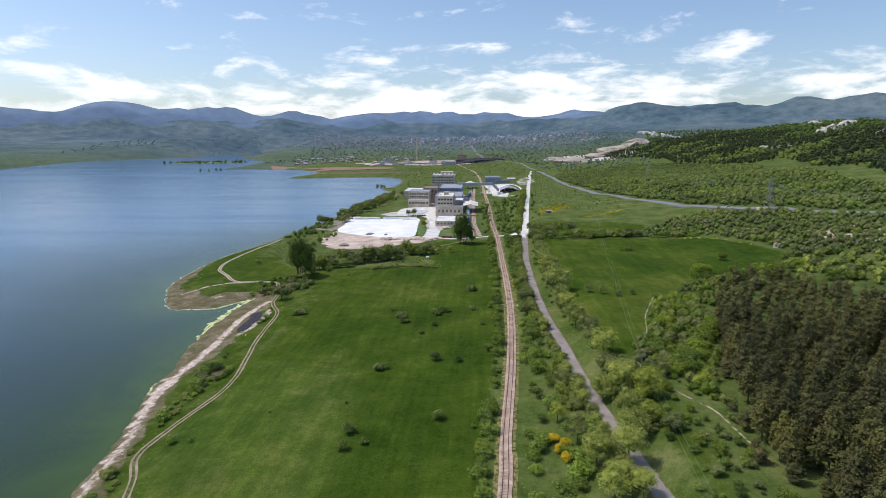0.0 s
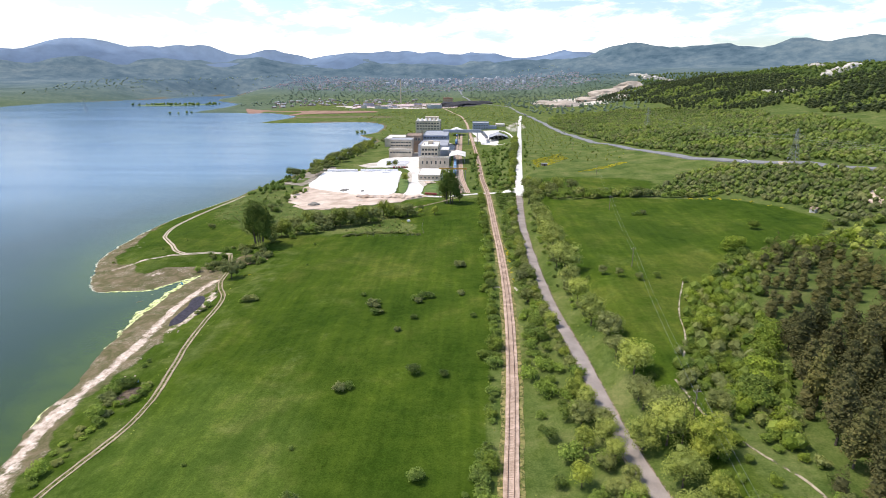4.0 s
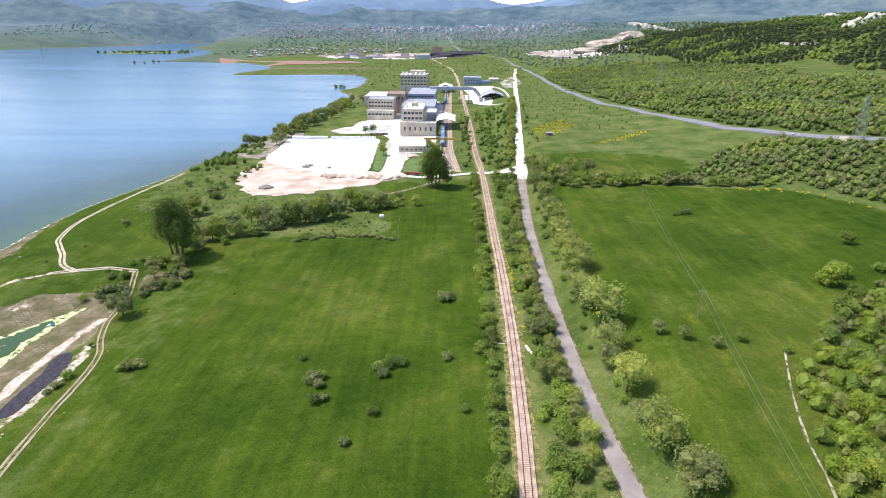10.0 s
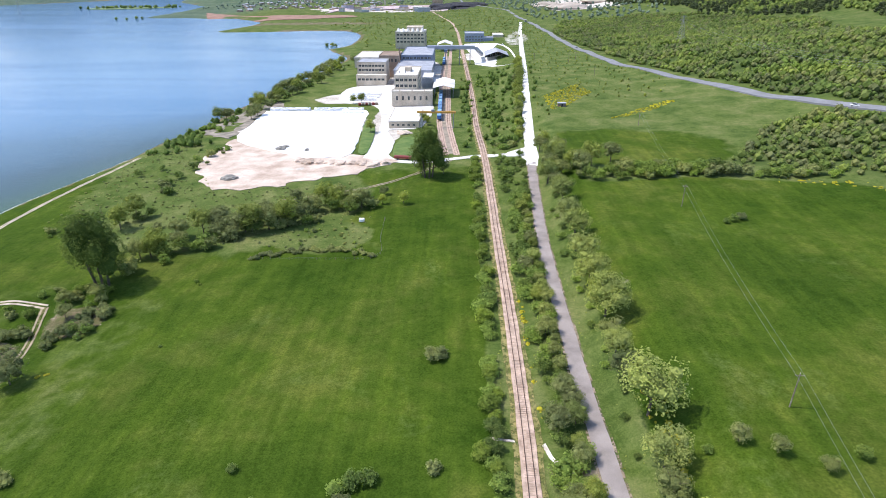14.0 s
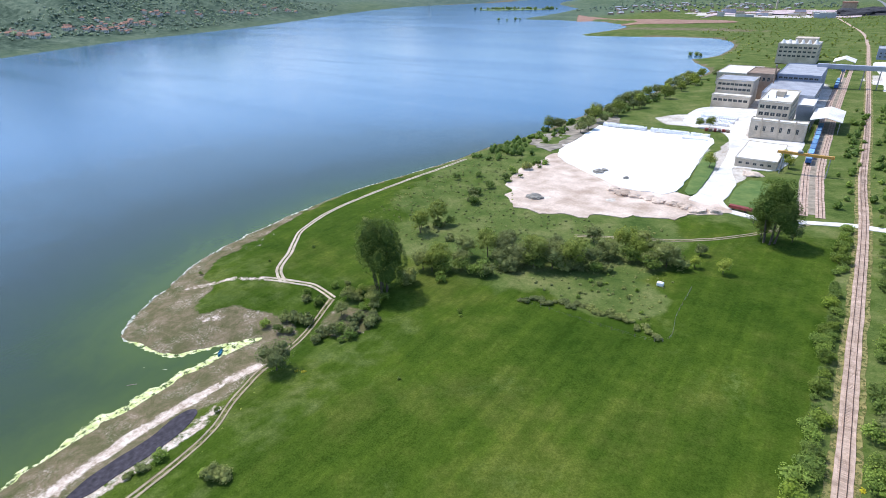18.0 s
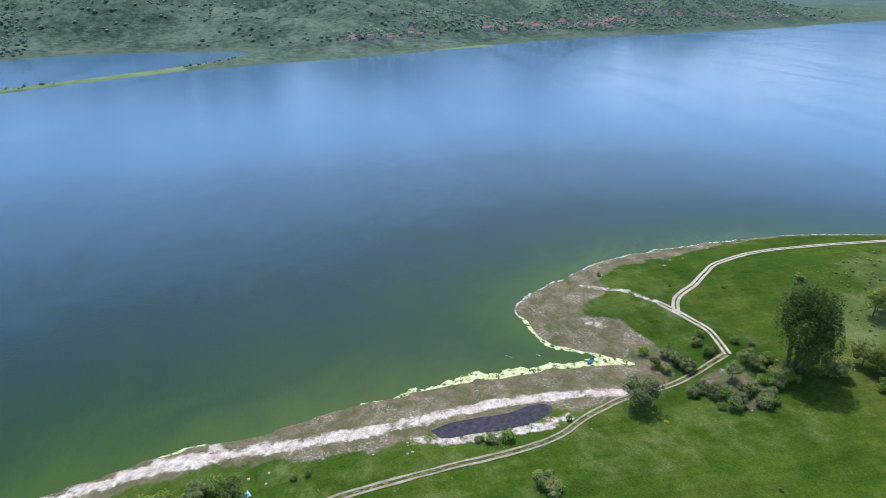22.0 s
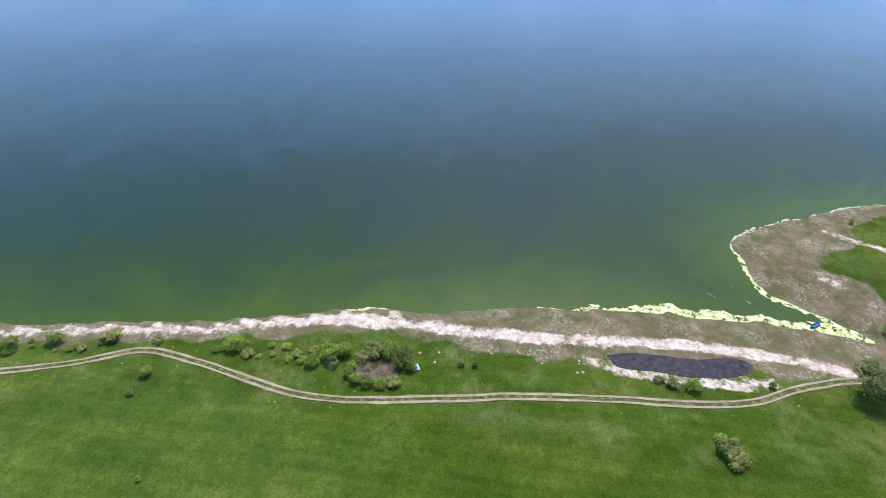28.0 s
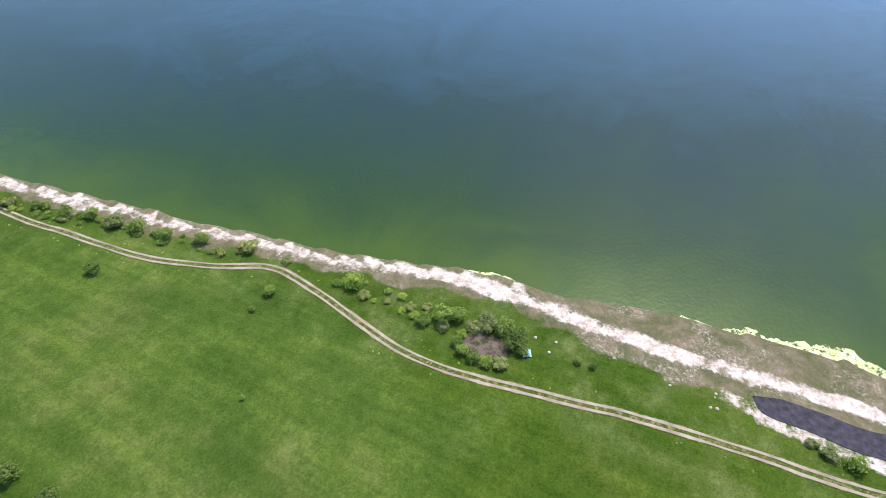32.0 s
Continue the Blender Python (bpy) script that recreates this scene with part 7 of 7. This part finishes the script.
ob = tagged(new("plastic_sheet", m), "crumpled light blue plastic sheet in the grass", "sheet")
ob.matrix_world = pose(-121, -75.3, h1(-120.4, -71.8) - 0.05, 0, 0, 30)
tank = tagged(empty("water_tank", -52.5, 125.8), "small white plastic water tank in the rough pen", "tank")
part("body", boxed(-1.1, 1.1, -0.8, 0.8, 0.15, 1.5, 0.2), BAG, tank)
part("skid", boxed(-1.0, 1.0, -0.6, 0.6, -0.1, 0.15), WOOD, tank)
plank = tagged(new("floating_plank", None), "pale plank floating on the water", "plank")
part("board", boxed(-1.3, 1.3, -0.14, 0.14, 0.0, 0.07), WOOD, plank)
plank.matrix_world = pose(-161.8, -1.9, 0, 0, 0, 50)
# wreck of pale stones by the pool
for k in range(12):
    x, y = random.choice(((-123.7, -75.6), (-124, 50.9), (-139.1, 13.9), (-127.6, -42.1), (-120.4, -92.3)))
    x, y = x + random.uniform(-4, 4), y + random.uniform(-5, 5)
    bm = bmesh.new()
    bmesh.ops.create_icosphere(bm, subdivisions=1, radius=random.uniform(0.2, 0.45))
    for v in bm.verts:
        v.co *= 1 + 0.4 * noise.noise(v.co * 3 + Vector((k, 0, 0)))
        v.co.z *= 0.6
    m = bpy.data.meshes.new("stone")
    bm.to_mesh(m)
    bm.free()
    m.materials.append(PALE_SOIL)
    tagged(new("stone", m), "pale rough stone on the bare ground", "stone", "loose stones").location = (x, y, h1(x, y) + 0.08)


def vehicle(name, label, x, y, rz, length, width, height, paint, kind="car"):
    root = tagged(empty(name, x, y, h1(x, y) + 0.62 if kind == "far" else None, rz), label, "vehicle")
    z0 = 0.45
    bm = boxed(-width / 2, width / 2, -length / 2, length / 2, z0, z0 + height * 0.45, 0.12)
    part("body", bm, paint, root)
    cab = boxed(-width * 0.42, width * 0.42, -length * 0.22, length * 0.3, z0 + height * 0.45, z0 + height * 0.95, 0.1)
    part("cabin", cab, glass, root)
    part("roof", boxed(-width * 0.40, width * 0.40, -length * 0.17, length * 0.24, z0 + height * 0.95, z0 + height), paint, root)
    for sx in (-1, 1):
        for yy in (-length * 0.3, length * 0.3):
            part("wheel", rod(bmesh.new(), (sx * width * 0.42, yy, 0.36), (sx * width * 0.52, yy, 0.36), 0.36, 0.36, 12), DARK, root)
    return root


WHITE_PAINT = mottled("white_paint", (0.70, 0.70, 0.70), (0.82, 0.82, 0.82), 1, 6, 0.35, relief=0)
GREY_PAINT = mottled("grey_paint", (0.10, 0.11, 0.12), (0.18, 0.19, 0.2), 1, 6, 0.35, relief=0)
vehicle("car", "dark car on the main road", 139, 685.1, 8, 4.4, 1.8, 1.45, GREY_PAINT, "far")
vehicle("car", "white car on the main road below the hill", 213.1, 240.7, 50, 4.4, 1.8, 1.45, WHITE_PAINT, "far")
vehicle("truck", "dark lorry at the road junction", 128.8, 1215.6, 10, 9, 2.5, 3.2, GREY_PAINT)
vehicle("car", "white car parked on the works apron", 48.3, 750.2, 40, 4.4, 1.8, 1.45, WHITE_PAINT)
trailer = tagged(empty("trailer", -43.4, 214.7, None, 82), "dark red flatbed trailer beside the works road", "trailer")
part("bed", boxed(-1.25, 1.25, -5, 5, 1.0, 1.3, 0.04), RED_PAINT, trailer)
part("sides", boxed(-1.2, 1.2, -4.8, 4.8, 1.304, 2.2, 0.04), RED_PAINT, trailer)
for yy in (-3.4, -2.3, 2.8):
    for sx in (-1.15, 0.9):
        part("wheel", rod(bmesh.new(), (sx, yy, 0.5), (sx + 0.25, yy, 0.5), 0.5, 0.5, 12), DARK, trailer)
hut = tagged(empty("field_hut", 58.2, 304.4), "small grey hut with a flat tin roof in the grass", "hut")
part("wall", boxed(-2.6, 2.6, -1.8, 1.8, -0.4, 2.2), WOOD, hut)
part("roof", boxed(-3, 3, -2.2, 2.2, 2.204, 2.4), ROOF_GREY, hut)
part("door", boxed(-0.4, 0.5, -1.86, -1.80, 0, 1.9), DARK, hut)
hut = tagged(empty("field_hut", 181.3, 86.4, None, 30), "small ruined white hut at the field edge", "hut")
part("wall", boxed(-2.4, 2.4, -1.6, 1.6, -0.6, 1.7), PLASTER, hut)
part("roof", gable(bmesh.new(), -2.7, 2.7, -1.9, 1.9, 1.9, 0.9), ROOF_BROWN, hut)
# pen fence in the meadow
fence = tagged(new("pen_fence"), "low wire fence on thin wooden posts round the rough pen", "fence")
line = smooth_line([(-88.5, 92.7), (-63.7, 91.3), (-42.1, 92.3), (-42.6, 109.3), (-43.1, 128.6)], 3.0)
for x, y in line:
    part("post", rod(bmesh.new(), (x, y, h1(x, y) - 0.3), (x, y, h1(x, y) + 1.15), 0.07, 0.06, 5), WOOD, fence)
for q in (0.45, 0.95):
    bm = bmesh.new()
    for (ax, ay), (bx, by) in zip(line, line[1:]):
        rod(bm, (ax, ay, h1(ax, ay) + q), (bx, by, h1(bx, by) + q), 0.012, 0.012, 3)
    part("wire", bm, STEEL, fence)
# yellow flowers in rough grass
PETAL = leafy("yellow_flowers", (0.45, 0.40, 0.03), (0.75, 0.65, 0.06))
FLOWER = [clump(14, 0.6, 0.9, 0.3) for _ in range(3)]
spots = np.vstack([scatter([(50.5, 292.4), (49.2, 341), (83.9, 390.9), (89.9, 356.5), (63.8, 309.2)], 1.8, 0.75), scatter([(78.1, 262.2), (105.6, 290.7), (139.4, 316.6), (135.9, 306.3), (105.3, 279.7)], 1.7, 0.8),
                   scatter([(123.3, 147.9), (156.3, 133.5), (171.3, 99.2), (168.3, 96.4), (151.6, 126.6), (120.8, 141.9)], 2.2, 0.35), scatter([(28.8, 11.1), (33.1, 15.5), (33.5, -12.2), (30.2, -14.7)], 1.5, 0.5),
                   scatter([(-126.9, 26.3), (-120.7, 30.3), (-118.5, 22.1), (-123.6, 18)], 1.3, 0.08), scatter([(6.3, 0), (7.6, 0), (7.5, 59.6), (6.3, 59.9)], 1.1, 0.3)])
woods("yellow_flowers", spots, FLOWER, PETAL, 0.5, 1.2, "drifts of yellow wild flowers in rough grass", "flowers")


# ---- distance: quarry, ridge rocks, industry, villages and town ----
ROCK = mottled("pale_rock", (0.34, 0.30, 0.25), (0.70, 0.65, 0.58), 0.06, 0.5, 0.95, relief=0.5)


def outcrop(points, size, label, seed):
    """A broken line of pale crags."""
    bm = bmesh.new()
    r = random.Random(seed)
    for x, y in smooth_line(points, size * 0.8):
        if r.random() < 0.25:
            continue
        x, y = x + r.uniform(-1, 1) * size, y + r.uniform(-1, 1) * size
        s = size * r.uniform(0.5, 1.1)
        made_ = bmesh.ops.create_icosphere(bm, subdivisions=2, radius=1)
        z = h1(x, y)
        off = Vector((r.uniform(0, 50), r.uniform(0, 50), 0))
        for v in made_["verts"]:
            q = v.co * (1 + 0.7 * noise.noise(v.co * 1.8 + off) + 0.4 * noise.noise(v.co * 5 + off))
            v.co = Vector((x + q.x * s, y + q.y * s * 0.7, z + q.z * s * 0.8))
    m = bpy.data.meshes.new("rock_outcrop")
    bm.to_mesh(m)
    bm.free()
    m.materials.append(ROCK)
    return tagged(new("rock_outcrop", m), label, "rocks", kind="stuff")


outcrop([(913.6, 3143), (964.7, 2828.3), (967.1, 2499), (895.3, 2205.3), (832.3, 1996.4)], 16, "white limestone crags at the end of the ridge", 1)
outcrop([(1149, 2076.2), (1110.9, 1900.5), (1068.5, 1682.6), (975.6, 1490.9)], 15, "white limestone crags along the ridge top", 2)
outcrop([(930, 1265), (895, 1215), (820, 1140), (763, 1093)], 11, "white limestone crags on the ridge", 3)
outcrop([(690, 800), (705, 795), (740, 830), (765, 850)], 6, "pale rocks among the trees", 4)
outcrop([(598, 1010), (615, 985), (621, 928)], 5, "pale rocks in a clearing", 5)
QUARRY = mottled("quarry_stone", (0.30, 0.25, 0.20), (0.54, 0.46, 0.38), 0.03, 0.4, 0.95, relief=0.2)
for k, (x, y, r, hgt) in enumerate(((259.2, 1834.1, 45, 14), (292.1, 1632.3, 55, 16), (406.5, 1780.4, 60, 12), (528.9, 2038.3, 70, 24), (634.3, 2132.2, 70, 26))):
    heap("quarry_mound", x, y, r, hgt, QUARRY, "pale stepped quarry heap on the plain", 30 + k)
COAL = mottled("coal", (0.02, 0.02, 0.024), (0.06, 0.058, 0.064), 0.1, 1.2, 0.9, relief=0.3)
for k, (x, y, r, hgt) in enumerate(((-70.2, 1875.2, 55, 16), (-8.8, 1935, 50, 14), (40.7, 1965.2, 40, 10))):
    heap("coal_mound", x, y, r, hgt, COAL, "dark grey coal heap beyond the plain", 40 + k)
RED_SOIL = mottled("red_soil", (0.22, 0.12, 0.08), (0.36, 0.22, 0.16), 0.05, 0.6, 0.95, relief=0.2)
PINK = mottled("pink_dust", (0.36, 0.26, 0.26), (0.62, 0.50, 0.48), 0.04, 0.5, 0.95, relief=0.2)
patch("red_ground", [(-747.1, 1668.9), (-552.3, 1547), (-339.9, 1616.6), (-295.1, 1544.6), (-426.9, 1410.4), (-610.8, 1399)], 1.0, RED_SOIL, "reddish bare ground by the far shore", "ground", 25, 6, 2)
patch("industrial_ground", [(-395.8, 1663.6), (-221.9, 2081.6), (-69.4, 1699.4), (-83.4, 2025.2), (-345.9, 2060)], 1.5, PINK, "pinkish dusty ground of the far works", "ground", 30, 6, 3)
r_ = random.Random(8)
for k in range(22):
    x, y = r_.uniform(-378.1, -107), r_.uniform(1716.1, 2027.5)
    wd, dp, ht = r_.uniform(12, 40), r_.uniform(10, 19), r_.uniform(5, 14)
    root = tagged(empty("works_building", x, y, h1(x, y) - 1), r_.choice(("far grey industrial shed", "far pale industrial building")) + " on the dusty plain", "building", "far works")
    part("wall", boxed(-wd / 2, wd / 2, -dp / 2, dp / 2, 0, ht), r_.choice((CONCRETE, GREY_WALL, PLASTER, BLUE_WALL)), root)
    part("roof", boxed(-wd / 2 - 0.3, wd / 2 + 0.3, -dp / 2 - 0.3, dp / 2 + 0.3, ht + 0.01, ht + 0.8), r_.choice((ROOF_WHITE, ROOF_GREY, ROOF_BROWN)), root)
root = tagged(empty("works_building", -89.9, 2085.3, 8), "far red-roofed industrial building", "building", "far works")
part("wall", boxed(-18, 18, -12, 12, 0, 18), BROWN_WALL, root)
part("roof", boxed(-19, 19, -13, 13, 18.01, 22), TILE, root)
root = tagged(empty("tall_chimney", -288.1, 2178.1, 4), "tall slim grey factory chimney on the plain", "chimney")
part("shaft", rod(bmesh.new(), (0, 0, 0), (0, 0, 95), 3.2, 1.8, 12), CONCRETE, root)
part("collar", rod(bmesh.new(), (0, 0, 93), (0, 0, 95.2), 2.3, 2.3, 12), STEEL, root)
# houses
house = tagged(new("house"), "small plastered village house with a red tiled roof", "house", "village houses")
part("wall", boxed(-4.5, 4.5, -3.6, 3.6, -1.5, 4.2), PLASTER, house)
part("roof", gable(bmesh.new(), -5.1, 5.1, -4.2, 4.2, 4.3, 2.4, False), TILE, house)
for sx in (-2.6, 0.2, 2.8):
    part("window", boxed(sx - 0.5, sx + 0.5, -3.68, -3.6, 1.4, 2.8), glass, house)
    part("window", boxed(sx - 0.5, sx + 0.5, 3.6, 3.68, 1.4, 2.8), glass, house)
part("chimney", boxed(1.5, 2.2, 0.6, 1.3, 5.0, 7.2), BROWN_WALL, house)
made = 0
r_ = random.Random(21)
for cx, cy, n, sx, sy in ((-1312, 327, 9, 22, 26), (-1372, 440, 14, 22, 34), (-1424, 567, 15, 24, 40), (-1412, 640, 16, 20, 40), (-1462, 640, 10, 24, 50), (-1448, 700, 12, 22, 40), (-1505, 800, 9, 24, 50),
                          (-1530, 900, 10, 24, 50), (-1580, 1070, 12, 24, 70), (-1665, 1320, 8, 30, 80), (-1130, 15, 5, 14, 26), (-1150, 66, 4, 12, 24), (-1205, 150, 6, 16, 36), (-1440, 438, 5, 20, 20)):
    for k in range(n):
        x, y = cx + r_.uniform(-sx, sx), cy + r_.uniform(-sy, sy)
        z = h1(x, y)
        if z > 1.2:
            c = copy_thing(house, pose(x, y, z, 0, 0, r_.choice((56, 61.2, 90, 100, 170, 0))))
            s = r_.uniform(0.8, 1.25)
            c.scale = (s, s, s)
for o in (*house.children_recursive, house):
    bpy.data.objects.remove(o)


def townscape(name, n, area, size, mats, label, seed):
    """Joined distant houses: walls with pitched or flat roofs."""
    r = random.Random(seed)
    vs, fs, mi = [], [], []
    k = 0
    for _ in range(n):
        x, y = r.uniform(*area[0]), r.uniform(*area[1])
        z = h1(x, y)
        if z < 1.5:
            continue
        w_, d_, h_ = (r.uniform(*q) for q in size)
        p = np.array([(-w_, -d_, -3), (w_, -d_, -3), (w_, d_, -3), (-w_, d_, -3), (-w_, -d_, h_), (w_, -d_, h_), (w_, d_, h_), (-w_, d_, h_), (-w_, 0, h_ * 1.4), (w_, 0, h_ * 1.4)])
        a = r.uniform(0, 3.1)
        c, s = math.cos(a), math.sin(a)
        vs.append(np.c_[x + p[:, 0] * c - p[:, 1] * s, y + p[:, 0] * s + p[:, 1] * c, z + p[:, 2]])
        for f, mm in (((0, 1, 5, 4), 0), ((1, 2, 6, 9, 5), 0), ((2, 3, 7, 6), 0), ((3, 0, 4, 8, 7), 0), ((4, 5, 9, 8), 1), ((6, 7, 8, 9), 1)):
            fs.append(tuple(i + k for i in f))
            mi.append(mm)
        k += 10
    ob = mesh_object(name, np.concatenate(vs), fs, mats)
    ob.data.polygons.foreach_set("material_index", mi)
    return tagged(ob, label, "town", kind="stuff")


# town walls dimmed towards blue, so the plaster colour carries the haze
TOWN_WALL = mottled("hazy_plaster", (0.26, 0.28, 0.31), (0.50, 0.51, 0.54), 0.02, 0.3, 0.9, relief=0)
TOWN_ROOF = mottled("town_tiles", (0.22, 0.15, 0.14), (0.36, 0.25, 0.23), 0.02, 0.3, 0.9, relief=0)
townscape("town_houses", 1300, ((-1250, 700), (2950, 3950)), ((3.0, 6.0), (3.0, 5), (3.5, 6)), [TOWN_WALL, TOWN_ROOF], "pale distant town houses with red roofs", 3)
townscape("town_blocks", 60, ((-550, 450), (3300, 3850)), ((5, 11), (4, 6), (9, 16)), [TOWN_WALL, TOWN_WALL], "distant white apartment blocks of the town", 4)
townscape("shore_houses", 150, ((-800, -240), (1750, 2500)), ((3, 8), (2.6, 6), (2.6, 6)), [BROWN_WALL, ROOF_GREY], "far houses and sheds near the lake arm", 5)

# far mountain range beyond the valley, its colour tinted blue to stand for haze
HAZY_RIDGE = mottled("hazy_mountain", (0.115, 0.175, 0.26), (0.165, 0.235, 0.33), 0.0012, 0.01, 0.95, relief=0)
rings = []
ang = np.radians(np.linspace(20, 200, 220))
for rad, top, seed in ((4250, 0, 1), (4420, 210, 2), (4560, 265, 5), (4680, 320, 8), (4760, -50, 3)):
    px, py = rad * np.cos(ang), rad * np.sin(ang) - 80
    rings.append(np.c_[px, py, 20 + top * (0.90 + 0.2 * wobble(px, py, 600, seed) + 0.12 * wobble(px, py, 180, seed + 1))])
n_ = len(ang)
tagged(mesh_object("far_mountains", np.concatenate(rings), [(j * n_ + i, (j + 1) * n_ + i, (j + 1) * n_ + i + 1, j * n_ + i + 1) for j in range(4) for i in range(n_ - 1)], HAZY_RIDGE, smooth=True), "distant mountain range, tinted blue for haze", "mountains", kind="structure")

# the low grassy spit across the lake
FAR_GRASS = mottled("far_grass", (0.11, 0.165, 0.06), (0.20, 0.25, 0.10), 0.03, 0.4, 0.95, relief=0.1)
ln = smooth_line([(-659, -479), (-708, -440), (-795, -362), (-885, -272), (-985, -175), (-1040, -70), (-1085, 40), (-1140, 150), (-1195, 260)], 14)
tn = np.gradient(ln, axis=0)
tn /= np.linalg.norm(tn, axis=1)[:, None]
nr = np.stack([tn[:, 1], -tn[:, 0]], 1)
wid_ = np.interp(np.arange(len(ln)) / len(ln), [0, 0.1, 0.35, 0.6, 1.0], [1, 10, 22, 45, 62])[:, None]
rows_ = [np.c_[ln + nr * wid_ * u + 2 * np.stack([wobble(ln[:, 0], ln[:, 1], 20, u), wobble(ln[:, 1], ln[:, 0], 20, u)], 1), np.full(len(ln), z)] for u, z in ((-1.0, -0.5), (-0.7, 0.9), (0.0, 1.5), (0.7, 0.9), (1.0, -0.5))]
n_ = len(ln)
spit = mesh_object("far_spit", np.concatenate(rows_), [(j * n_ + i, j * n_ + i + 1, (j + 1) * n_ + i + 1, (j + 1) * n_ + i) for j in range(4) for i in range(n_ - 1)], FAR_GRASS)
tagged(spit, "low grassy spit running into the lake", "spit", kind="structure")
patch("islet", [(-1300, 1985), (-1215, 1950), (-1100, 2015), (-1030, 2090), (-1060, 2130), (-1180, 2090), (-1285, 2050)], 0.8, FAR_GRASS, "low wooded islet in the lake", "islet", 25, 5, 1.5, 0.0)
